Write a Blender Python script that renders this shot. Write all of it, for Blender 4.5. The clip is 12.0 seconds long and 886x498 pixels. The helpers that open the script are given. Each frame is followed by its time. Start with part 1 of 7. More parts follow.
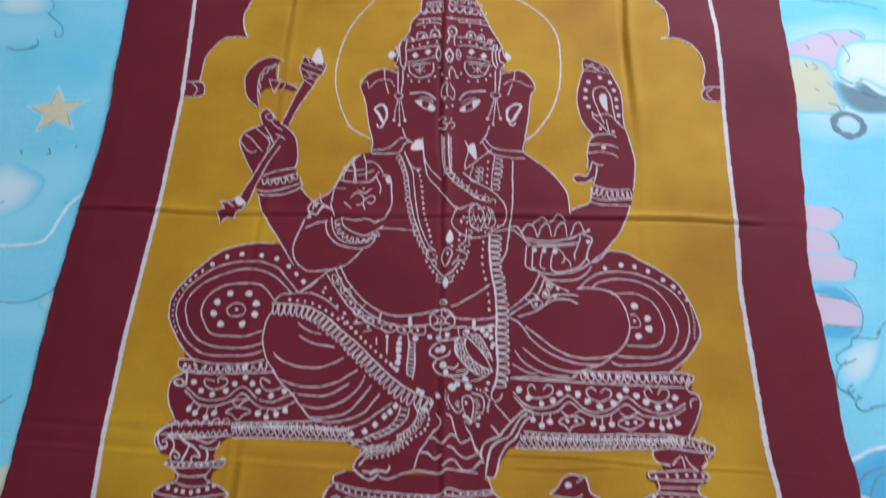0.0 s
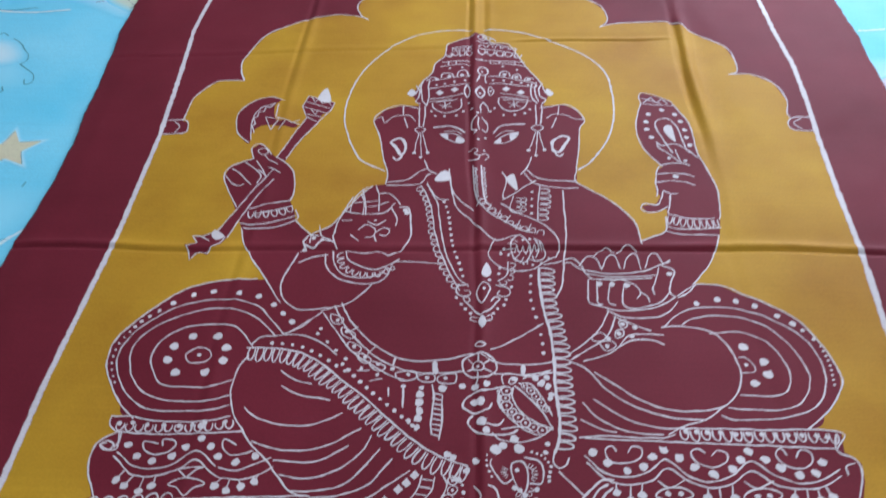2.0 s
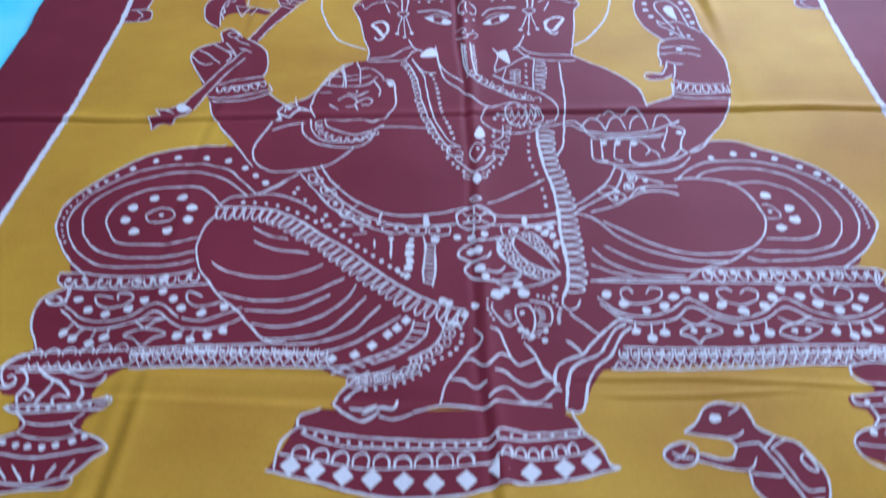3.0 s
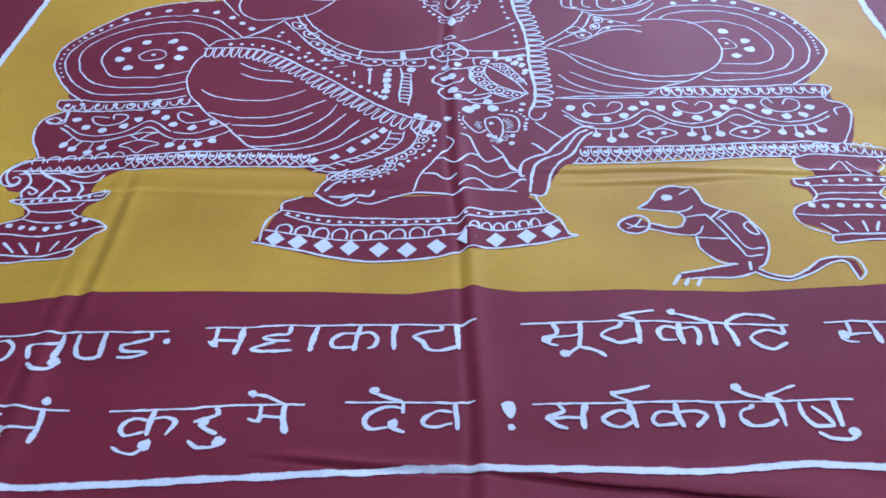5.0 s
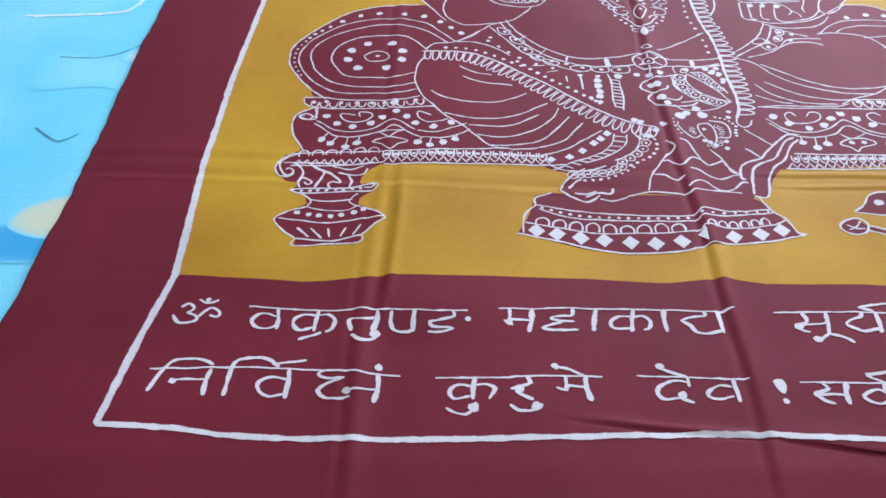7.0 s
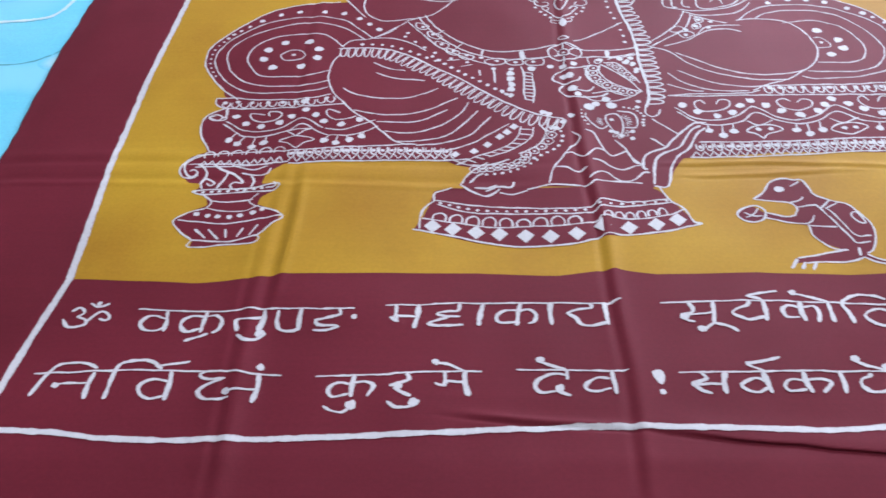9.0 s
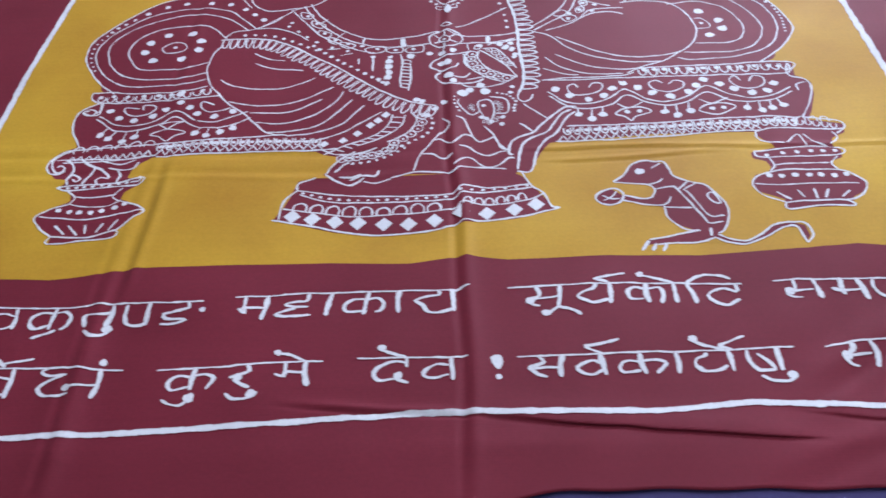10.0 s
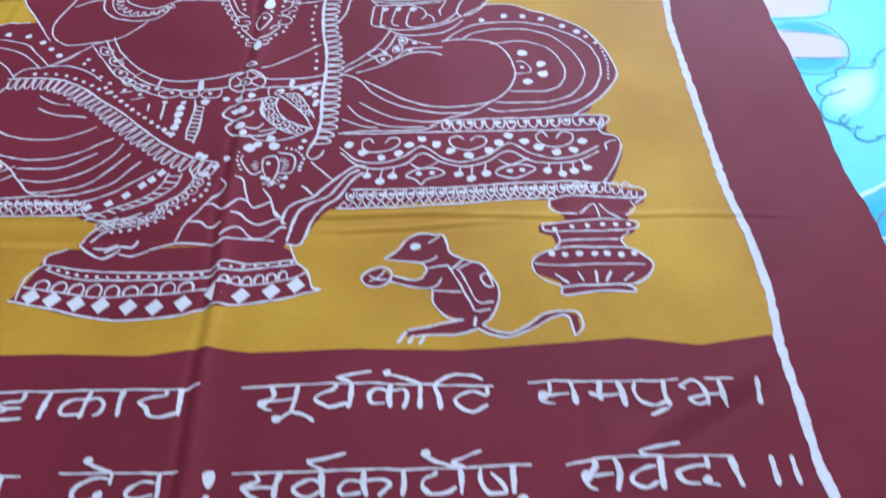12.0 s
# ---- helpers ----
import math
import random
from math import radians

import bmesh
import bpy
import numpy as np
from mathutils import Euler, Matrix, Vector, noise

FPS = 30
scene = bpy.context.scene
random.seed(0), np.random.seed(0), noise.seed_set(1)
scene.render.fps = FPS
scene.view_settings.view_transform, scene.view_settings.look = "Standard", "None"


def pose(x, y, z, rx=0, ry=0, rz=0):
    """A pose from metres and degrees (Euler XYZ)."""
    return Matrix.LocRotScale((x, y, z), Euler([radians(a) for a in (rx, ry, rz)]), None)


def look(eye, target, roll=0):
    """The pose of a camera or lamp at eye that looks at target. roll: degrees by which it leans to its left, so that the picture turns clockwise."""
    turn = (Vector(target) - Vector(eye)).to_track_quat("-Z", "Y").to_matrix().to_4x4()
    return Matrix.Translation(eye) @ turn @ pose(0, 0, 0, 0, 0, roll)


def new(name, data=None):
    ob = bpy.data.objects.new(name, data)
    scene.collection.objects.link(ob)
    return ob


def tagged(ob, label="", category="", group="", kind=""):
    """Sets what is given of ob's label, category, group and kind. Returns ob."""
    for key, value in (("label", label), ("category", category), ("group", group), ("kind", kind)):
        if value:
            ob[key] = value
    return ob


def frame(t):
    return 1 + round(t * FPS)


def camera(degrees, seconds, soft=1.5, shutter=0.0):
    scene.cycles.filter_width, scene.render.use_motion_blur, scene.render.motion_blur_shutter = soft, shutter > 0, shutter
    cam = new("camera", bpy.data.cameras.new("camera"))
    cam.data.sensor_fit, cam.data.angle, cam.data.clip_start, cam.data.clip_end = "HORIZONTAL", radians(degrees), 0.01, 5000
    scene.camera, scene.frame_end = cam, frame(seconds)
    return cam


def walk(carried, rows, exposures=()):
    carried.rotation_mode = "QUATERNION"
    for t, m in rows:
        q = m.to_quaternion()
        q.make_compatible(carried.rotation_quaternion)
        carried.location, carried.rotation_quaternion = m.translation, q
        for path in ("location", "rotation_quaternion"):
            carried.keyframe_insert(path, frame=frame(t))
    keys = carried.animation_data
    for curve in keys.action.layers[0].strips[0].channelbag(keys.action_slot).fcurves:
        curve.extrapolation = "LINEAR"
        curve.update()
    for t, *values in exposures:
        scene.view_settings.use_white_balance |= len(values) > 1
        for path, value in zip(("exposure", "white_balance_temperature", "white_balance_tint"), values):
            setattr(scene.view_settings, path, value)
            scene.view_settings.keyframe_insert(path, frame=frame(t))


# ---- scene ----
cam = camera(54.2, 12.0, shutter=0.5)
PATH = [
    (0, (0.025, -0.03, 0.958), (-0.015, 0.945, -0.788), 0.0),
    (0.3, (0.038, -0.022, 0.932), (-0.031, 1.064, -0.748), -1.0),
    (0.5, (0.046, -0.028, 0.902), (-0.021, 1.134, -0.725), -0.6),
    (0.7, (0.034, -0.032, 0.866), (-0.019, 1.199, -0.709), -0.3),
    (1, (0.024, -0.03, 0.822), (-0.042, 1.288, -0.681), -0.8),
    (1.1, (0.024, -0.038, 0.8), (-0.055, 1.297, -0.687), -1.2),
    (1.3, (0.021, -0.055, 0.746), (-0.072, 1.337, -0.688), -1.2),
    (1.5, (0.012, -0.048, 0.702), (-0.084, 1.35, -0.725), -1.5),
    (1.7, (0.017, -0.05, 0.668), (-0.099, 1.37, -0.736), -2.1),
    (2, (0.01, -0.066, 0.607), (-0.089, 1.359, -0.793), -1.7),
    (2.2, (0.007, -0.064, 0.581), (-0.094, 1.344, -0.835), -1.9),
    (2.5, (0.005, -0.07, 0.536), (-0.09, 1.351, -0.867), -2.2),
    (2.7, (0.001, -0.081, 0.503), (-0.072, 1.362, -0.882), -1.9),
    (3, (-0.002, -0.117, 0.441), (-0.053, 1.365, -0.901), -1.3),
    (3.2, (0.004, -0.137, 0.403), (-0.05, 1.35, -0.93), -1.6),
    (3.5, (0.014, -0.158, 0.363), (-0.041, 1.329, -0.973), -1.5),
    (3.7, (0.018, -0.173, 0.36), (-0.026, 1.299, -0.994), -1.6),
    (5.3, (0.014, -0.252, 0.39), (-0.033, 1.202, -0.982), -1.9),
    (5.5, (0.011, -0.265, 0.401), (-0.035, 1.185, -0.976), -1.8),
    (6, (-0.017, -0.285, 0.428), (-0.044, 1.143, -0.973), -1.1),
    (6.5, (-0.112, -0.287, 0.441), (-0.144, 1.126, -0.973), -0.3),
    (6.7, (-0.151, -0.288, 0.441), (-0.207, 1.13, -0.969), -0.6),
    (8.3, (-0.127, -0.278, 0.442), (-0.225, 1.137, -0.968), -1.9),
    (8.5, (-0.11, -0.278, 0.442), (-0.207, 1.133, -0.972), -2.3),
    (9, (-0.066, -0.283, 0.44), (-0.168, 1.124, -0.978), -3.4),
    (9.5, (-0.018, -0.28, 0.438), (-0.107, 1.121, -0.987), -4.2),
    (10, (0.03, -0.281, 0.436), (-0.052, 1.106, -1.002), -4.3),
    (10.5, (0.083, -0.278, 0.44), (0.012, 1.097, -1.011), -4.1),
    (11, (0.155, -0.271, 0.43), (0.092, 1.089, -1.035), -3.6),
    (11.5, (0.201, -0.24, 0.422), (0.153, 1.11, -1.053), -3.3),
    (12, (0.188, -0.187, 0.447), (0.134, 1.142, -1.046), -3.2),
]
EXPOSURES = [
    (0.0, 0.06, 6300, 27), (1.1, 0.0, 6350, 28), (1.8, 0.1, 6200, 26), (2.5, 0.33, 5200, 21), (3.0, 0.45, 4900, 22), (3.5, 0.6, 4650, 19),
    (5.5, 0.66, 4700, 21), (6.0, 0.69, 5200, 23), (6.5, 0.72, 5600, 22), (8.5, 0.73, 6100, 25), (9.5, 0.71, 5700, 23), (10.5, 0.69, 5600, 22),
    (11.0, 0.67, 5600, 21), (11.5, 0.64, 5700, 22), (12.0, 0.64, 5250, 20),
]
walk(cam, [(t, look(eye, target, roll)) for t, eye, target, roll in PATH], EXPOSURES)

# ---- light: a bedroom with one cool daylight window in the wall past the bed's head and an added overhead fill lamp ----
world = bpy.data.worlds.new("world")
scene.world = world
world.use_nodes = True
wn = world.node_tree.nodes
sky = wn.new("ShaderNodeTexSky")
sky.sky_type, sky.sun_disc = "NISHITA", False
sky.sun_elevation, sky.sun_rotation = radians(40), radians(60)
wn["Background"].inputs["Strength"].default_value = 0.1
world.node_tree.links.new(sky.outputs["Color"], wn["Background"].inputs["Color"])


def area_lamp(name, at, to, wide, high, power, colour):
    data = bpy.data.lights.new(name, "AREA")
    data.shape, data.size, data.size_y, data.energy, data.color = "RECTANGLE", wide, high, power, colour
    ob = new(name, data)
    ob.matrix_world = look(at, to)
    return ob


area_lamp("window_light", (1.15, 2.67, 1.15), (0.2, 0.4, 0.0), 1.3, 1.2, 65, (0.93, 0.97, 1.0))
# added soft fill from overhead, no such lamp is known in the room
area_lamp("overhead_fill_light", (0.35, 0.2, 1.96), (0.35, 0.2, 0.0), 0.06, 1.15, 8, (1.0, 0.97, 0.93))


# ---- materials ----
def shader(name, rough=0.6, metal=0.0):
    m = bpy.data.materials.new(name)
    m.use_nodes = True
    b = m.node_tree.nodes["Principled BSDF"]
    b.inputs["Roughness"].default_value, b.inputs["Metallic"].default_value = rough, metal
    return m, m.node_tree.nodes, m.node_tree.links, b


def noise_node(n, links, scale, detail=3.0, vector=None):
    t = n.new("ShaderNodeTexNoise")
    t.inputs["Scale"].default_value, t.inputs["Detail"].default_value = scale, detail
    if vector:
        links.new(vector, t.inputs["Vector"])
    return t.outputs["Fac"]


def ramp_node(n, links, fac, low, high, c0, c1):
    r = n.new("ShaderNodeValToRGB")
    r.color_ramp.elements[0].position, r.color_ramp.elements[1].position = low, high
    r.color_ramp.elements[0].color, r.color_ramp.elements[1].color = (*c0, 1), (*c1, 1)
    links.new(fac, r.inputs["Fac"])
    return r.outputs["Color"]


def mixed(n, links, mode, fac, a, b):
    x = n.new("ShaderNodeMix")
    x.data_type, x.blend_type = "RGBA", mode
    x.inputs["Factor"].default_value = fac
    links.new(a, x.inputs["A"]), links.new(b, x.inputs["B"])
    return x.outputs["Result"]


def woven(name, dark, light, rough=0.69, sheen=0.03, thread=3400.0, relief=0.03, spec=0.19):
    """Thin woven cotton: uneven dye at two scales, crossing threads, a soft sheen."""
    m, n, links, b = shader(name, rough)
    co = n.new("ShaderNodeTexCoord").outputs["Object"]
    big = ramp_node(n, links, noise_node(n, links, 7.0, 4.0, co), 0.3, 0.72, dark, light)
    fine = ramp_node(n, links, noise_node(n, links, 420.0, 2.0, co), 0.25, 0.75, (0.93, 0.93, 0.93), (1.06, 1.06, 1.06))
    col = mixed(n, links, "MULTIPLY", 1.0, big, fine)
    slub = n.new("ShaderNodeMapping")
    slub.inputs["Scale"].default_value = (6.0, 240.0, 6.0)
    links.new(co, slub.inputs["Vector"])
    streak = ramp_node(n, links, noise_node(n, links, 1.0, 2.0, slub.outputs["Vector"]), 0.3, 0.7, (0.98, 0.98, 0.98), (1.02, 1.02, 1.02))
    col = mixed(n, links, "MULTIPLY", 1.0, col, streak)
    links.new(col, b.inputs["Base Color"])
    b.inputs["Sheen Weight"].default_value, b.inputs["Sheen Roughness"].default_value = sheen, 0.4
    b.inputs["Specular IOR Level"].default_value = spec
    waves = []
    for axis in ("X", "Y"):
        w = n.new("ShaderNodeTexWave")
        w.bands_direction = axis
        w.inputs["Scale"].default_value = thread / 20.0
        links.new(co, w.inputs["Vector"])
        waves.append(w.outputs["Fac"])
    add = n.new("ShaderNodeMath")
    links.new(waves[0], add.inputs[0]), links.new(waves[1], add.inputs[1])
    bump = n.new("ShaderNodeBump")
    bump.inputs["Strength"].default_value, bump.inputs["Distance"].default_value = relief, 0.0004
    links.new(add.outputs["Value"], bump.inputs["Height"])
    links.new(bump.outputs["Normal"], b.inputs["Normal"])
    return m


def airbrushed(name, ground_dark, ground_light, tint):
    """A print whose colour fades softly into the sheet towards its rim."""
    m = woven(name, ground_dark, ground_light, rough=0.75, sheen=0.1, spec=0.2)
    n, links = m.node_tree.nodes, m.node_tree.links
    b = n["Principled BSDF"]
    ground = b.inputs["Base Color"].links[0].from_socket
    fact = n.new("ShaderNodeAttribute")
    fact.attribute_name = "soft"
    colour = n.new("ShaderNodeRGB")
    colour.outputs[0].default_value = (*tint, 1)
    x = n.new("ShaderNodeMix")
    x.data_type = "RGBA"
    links.new(fact.outputs["Fac"], x.inputs["Factor"])
    links.new(ground, x.inputs["A"]), links.new(colour.outputs[0], x.inputs["B"])
    links.new(x.outputs["Result"], b.inputs["Base Color"])
    return m


def waxed(name, dark, light, crept):
    """Undyed cotton where wax lay: bright along the stroke's middle, dye crept in unevenly from its rims."""
    m = woven(name, dark, light)
    n, links = m.node_tree.nodes, m.node_tree.links
    b = n["Principled BSDF"]
    co = n.new("ShaderNodeTexCoord").outputs["Object"]
    core = n.new("ShaderNodeAttribute")
    core.attribute_name = "core"
    seep = n.new("ShaderNodeMath")
    seep.operation = "MULTIPLY_ADD"
    links.new(noise_node(n, links, 900.0, 3.0, co), seep.inputs[0])
    seep.inputs[1].default_value = 1.7
    links.new(core.outputs["Fac"], seep.inputs[2])
    edge = n.new("ShaderNodeMapRange")
    edge.interpolation_type = "SMOOTHSTEP"
    edge.inputs["From Min"].default_value, edge.inputs["From Max"].default_value = 0.55, 1.12
    links.new(seep.outputs["Value"], edge.inputs["Value"])
    tint = n.new("ShaderNodeRGB")
    tint.outputs[0].default_value = (*crept, 1)
    x = n.new("ShaderNodeMix")
    x.data_type = "RGBA"
    links.new(edge.outputs["Result"], x.inputs["Factor"])
    links.new(tint.outputs[0], x.inputs["A"]), links.new(b.inputs["Base Color"].links[0].from_socket, x.inputs["B"])
    links.new(x.outputs["Result"], b.inputs["Base Color"])
    return m


def plain(name, dark, light, rough=0.7, scale=5.0):
    m, n, links, b = shader(name, rough)
    co = n.new("ShaderNodeTexCoord").outputs["Object"]
    big = ramp_node(n, links, noise_node(n, links, scale, 4.0, co), 0.3, 0.7, dark, light)
    fine = ramp_node(n, links, noise_node(n, links, scale * 40, 2.0, co), 0.3, 0.7, (0.93, 0.93, 0.93), (1.04, 1.04, 1.04))
    links.new(mixed(n, links, "MULTIPLY", 1.0, big, fine), b.inputs["Base Color"])
    bump = n.new("ShaderNodeBump")
    bump.inputs["Strength"].default_value, bump.inputs["Distance"].default_value = 0.2, 0.002
    links.new(noise_node(n, links, scale * 30, 3.0, co), bump.inputs["Height"])
    links.new(bump.outputs["Normal"], b.inputs["Normal"])
    return m


MAROON = woven("maroon_dyed_cotton", (0.128, 0.0112, 0.0222), (0.163, 0.0156, 0.0298), spec=0.16)
GOLD = woven("gold_dyed_cotton", (0.365, 0.186, 0.009), (0.52, 0.322, 0.017))
WAX = waxed("undyed_wax_line_cotton", (0.54, 0.565, 0.58), (0.68, 0.71, 0.73), (0.26, 0.10, 0.13))
SHEET = woven("sky_blue_printed_cotton", (0.13, 0.66, 0.88), (0.24, 0.74, 0.91), rough=0.75, sheen=0.1, spec=0.2)
BLUES = ((0.13, 0.66, 0.88), (0.24, 0.74, 0.91))
CLOUD = airbrushed("pale_cloud_print", *BLUES, (0.55, 0.84, 0.92))
CLOUD_BLUE = airbrushed("light_blue_cloud_print", *BLUES, (0.25, 0.74, 0.91))
INK = woven("grey_blue_print_line", (0.05, 0.27, 0.36), (0.09, 0.36, 0.46), rough=0.75, sheen=0.1, spec=0.2)
GREY = woven("grey_print_line", (0.12, 0.20, 0.22), (0.20, 0.28, 0.30), rough=0.75, sheen=0.1, spec=0.2)
GLEAM = woven("white_print_line", (0.58, 0.84, 0.92), (0.70, 0.90, 0.95), rough=0.75, sheen=0.1, spec=0.2)
GLOW = airbrushed("white_glow_print", *BLUES, (0.66, 0.88, 0.94))
PINK = airbrushed("pink_print", *BLUES, (0.62, 0.58, 0.72))
CREAM = woven("cream_yellow_print", (0.56, 0.60, 0.40), (0.68, 0.70, 0.50), rough=0.75, sheen=0.1, spec=0.2)
STRAW = airbrushed("straw_yellow_print", *BLUES, (0.60, 0.70, 0.52))
DEEP = airbrushed("deep_blue_print", *BLUES, (0.05, 0.42, 0.74))
SLATE = airbrushed("slate_grey_print", *BLUES, (0.15, 0.30, 0.37))
HOOP = woven("slate_grey_print_ring", (0.13, 0.25, 0.31), (0.17, 0.31, 0.37), rough=0.75, sheen=0.1, spec=0.2)
VIOLET = airbrushed("violet_blue_area", *BLUES, (0.10, 0.09, 0.25))
RED = woven("red_woven_blanket", (0.30, 0.02, 0.02), (0.42, 0.05, 0.04), rough=0.85, thread=500.0, relief=0.7)
BROWN = woven("dark_brown_woven_stripe", (0.06, 0.02, 0.015), (0.10, 0.03, 0.02), rough=0.85, thread=500.0, relief=0.7)
PLASTER = plain("cream_wall_paint", (0.29, 0.275, 0.245), (0.34, 0.325, 0.29), 0.8, 2.0)
CEILING = plain("white_ceiling_paint", (0.74, 0.74, 0.72), (0.80, 0.80, 0.78), 0.85, 2.0)
TILE = plain("grey_floor_tile", (0.30, 0.29, 0.27), (0.38, 0.37, 0.35), 0.35, 3.0)
TIMBER = plain("brown_varnished_wood", (0.13, 0.06, 0.03), (0.20, 0.10, 0.05), 0.4, 9.0)
TICKING = plain("white_mattress_ticking", (0.60, 0.60, 0.58), (0.70, 0.70, 0.68), 0.85, 12.0)
WHITE = plain("white_window_paint", (0.72, 0.72, 0.70), (0.80, 0.80, 0.78), 0.45, 8.0)
GLASS, _, _, _b = shader("window_glass", 0.02)
_b.inputs["Transmission Weight"].default_value = 1.0


# ---- building helpers ----
def part(name, bm, material, parent=None, label="", shade=True):
    me = bpy.data.meshes.new(name)
    bm.to_mesh(me)
    bm.free()
    return part_mesh(name, me, material, parent, label, shade)


def part_mesh(name, me, material, parent=None, label="", shade=True):
    me.materials.append(material)
    if shade:
        me.shade_smooth()
    ob = new(name, me)
    ob.parent = parent
    if label:
        ob["label"] = label
    return ob


def box(x0, y0, z0, x1, y1, z1, bevel=0.0, segments=2):
    bm = bmesh.new()
    bmesh.ops.create_cube(bm, size=1.0)
    for v in bm.verts:
        v.co = Vector((x0 + (v.co.x + 0.5) * (x1 - x0), y0 + (v.co.y + 0.5) * (y1 - y0), z0 + (v.co.z + 0.5) * (z1 - z0)))
    if bevel:
        bmesh.ops.bevel(bm, geom=bm.edges[:], offset=bevel, segments=segments, profile=0.6, affect="EDGES")
    return bm


# ---- the room ----
FLOOR = -0.52
X0, X1, Y0, Y1, TOP = -1.9, 2.1, -1.7, 2.7, 2.06
tagged(part("floor", box(X0, Y0, FLOOR - 0.1, X1, Y1, FLOOR), TILE, shade=False), "grey tiled bedroom floor under the bed", "floor", kind="structure")
tagged(part("ceiling", box(X0, Y0, TOP, X1, Y1, TOP + 0.1), CEILING, shade=False), "plain white bedroom ceiling", "ceiling", kind="structure")
tagged(part("wall_east", box(X1, Y0, FLOOR - 0.1, X1 + 0.12, Y1, TOP + 0.1), PLASTER, shade=False), "plain cream plaster wall", "wall", kind="structure")
tagged(part("wall_south", box(X0 - 0.12, Y0 - 0.12, FLOOR - 0.1, X1 + 0.12, Y0, TOP + 0.1), PLASTER, shade=False), "plain cream plaster wall", "wall", kind="structure")
tagged(part("wall_west", box(X0 - 0.12, Y0, FLOOR - 0.1, X0, Y1, TOP + 0.1), PLASTER, shade=False), "plain cream plaster wall", "wall", kind="structure")
WX0, WX1, WZ0, WZ1 = 0.45, 1.85, 0.5, 1.8
bm = bmesh.new()
for a in ((X0 - 0.12, WX0, FLOOR - 0.1, TOP + 0.1), (WX1, X1 + 0.12, FLOOR - 0.1, TOP + 0.1), (WX0, WX1, FLOOR - 0.1, WZ0), (WX0, WX1, WZ1, TOP + 0.1)):
    piece = box(a[0], Y1, a[2], a[1], Y1 + 0.12, a[3])
    me = bpy.data.meshes.new("piece")
    piece.to_mesh(me)
    piece.free()
    bm.from_mesh(me)
    bpy.data.meshes.remove(me)
tagged(part("wall_north", bm, PLASTER, shade=False), "cream plaster wall with a window opening", "wall", kind="structure")
window = tagged(part("window_1", box(WX0 + 0.05, Y1 + 0.03, WZ0, WX1 - 0.05, Y1 + 0.09, WZ0 + 0.05), WHITE, shade=False), "white framed two-pane bedroom window", "window", kind="structure")
for a in ((WX0, WX0 + 0.05, WZ0, WZ1), (WX1 - 0.05, WX1, WZ0, WZ1), (WX0 + 0.05, WX1 - 0.05, WZ1 - 0.05, WZ1), (1.125, 1.175, WZ0 + 0.05, WZ1 - 0.05)):
    part("window_frame", box(a[0], Y1 + 0.03, a[2], a[1], Y1 + 0.09, a[3]), WHITE, window, shade=False)
for a in ((WX0 + 0.05, 1.125), (1.175, WX1 - 0.05)):
    pane = part("pane", box(a[0], Y1 + 0.056, WZ0 + 0.05, a[1], Y1 + 0.062, WZ1 - 0.05), GLASS, window, "clear glass", shade=False)
    pane.visible_shadow = False
# unseen batten added as a body for the overhead fill
lamp = tagged(part("fill_batten", box(0.30, -0.43, TOP - 0.05, 0.40, 0.83, TOP - 0.001, 0.01), WHITE), "unseen white ceiling batten added for fill light above the bed", "lamp")

# ---- the bed ----
BX0, BX1, BY0, BY1 = -0.92, 1.0, -0.32, 1.62
bed = tagged(part("bed", box(BX0 + 0.02, BY0 + 0.02, -0.30, BX1 - 0.02, BY1 - 0.02, -0.22, 0.01), TIMBER), "brown wooden bed with a white mattress", "bed")
part("mattress", box(BX0, BY0, -0.22, BX1, BY1, -0.009, 0.04, 4), TICKING, bed, "white mattress")
for x in (BX0 + 0.06, BX1 - 0.06):
    for y in (BY0 + 0.06, BY1 - 0.06):
        part("leg", box(x - 0.04, y - 0.04, FLOOR, x + 0.04, y + 0.04, -0.30, 0.006), TIMBER, bed)
part("headboard", box(BX0, BY1, FLOOR, BX1, BY1 + 0.05, 0.16, 0.012), TIMBER, bed)


# ---- cloth forms, in millimetres on the bed ----
def hump(d, wide):
    return np.exp(-(d / wide) ** 2)


def fade(v, a, b):
    return np.clip((v - a) / (b - a), 0.0, 1.0) ** 2 * (3 - 2 * np.clip((v - a) / (b - a), 0.0, 1.0))


def rolling(x, y, seed, size):
    """Smooth uneven swell from a few crossing waves."""
    r = np.random.RandomState(seed)
    total = np.zeros_like(x, dtype=float)
    for _ in range(7):
        a, k, ph = r.uniform(0, 2 * np.pi), r.uniform(0.6, 1.5) / size * 2 * np.pi, r.uniform(0, 2 * np.pi)
        total += np.sin((x * np.cos(a) + y * np.sin(a)) * k + ph)
    return total / 4.0


LEVEL = -3.0  # the bed's top, a little under the cloth


def sheet_height(x, y):
    x, y = np.asarray(x, dtype=float), np.asarray(y, dtype=float)
    return LEVEL - 1.5 + 0.7 * rolling(x, y, 5, 260) + 0.25 * rolling(x, y, 9, 70)


def pleats(x, y):
    """Distance from each pleat's lip, and how open the pleat is there."""
    first = y - np.interp(x, (0, 26, 51, 97, 112, 130, 166, 193, 225), (4, 2, -1, -5.5, -6, -9, -12, -15, -19))
    second = y - np.interp(x, (190, 209, 259, 280, 320, 350), (5, 1, -6, -8, -8, -5))
    return (first, fade(x, 15, 60) * (1 - fade(x, 195, 230))), (second, 0.55 * fade(x, 205, 250) * (1 - fade(x, 285, 345)))


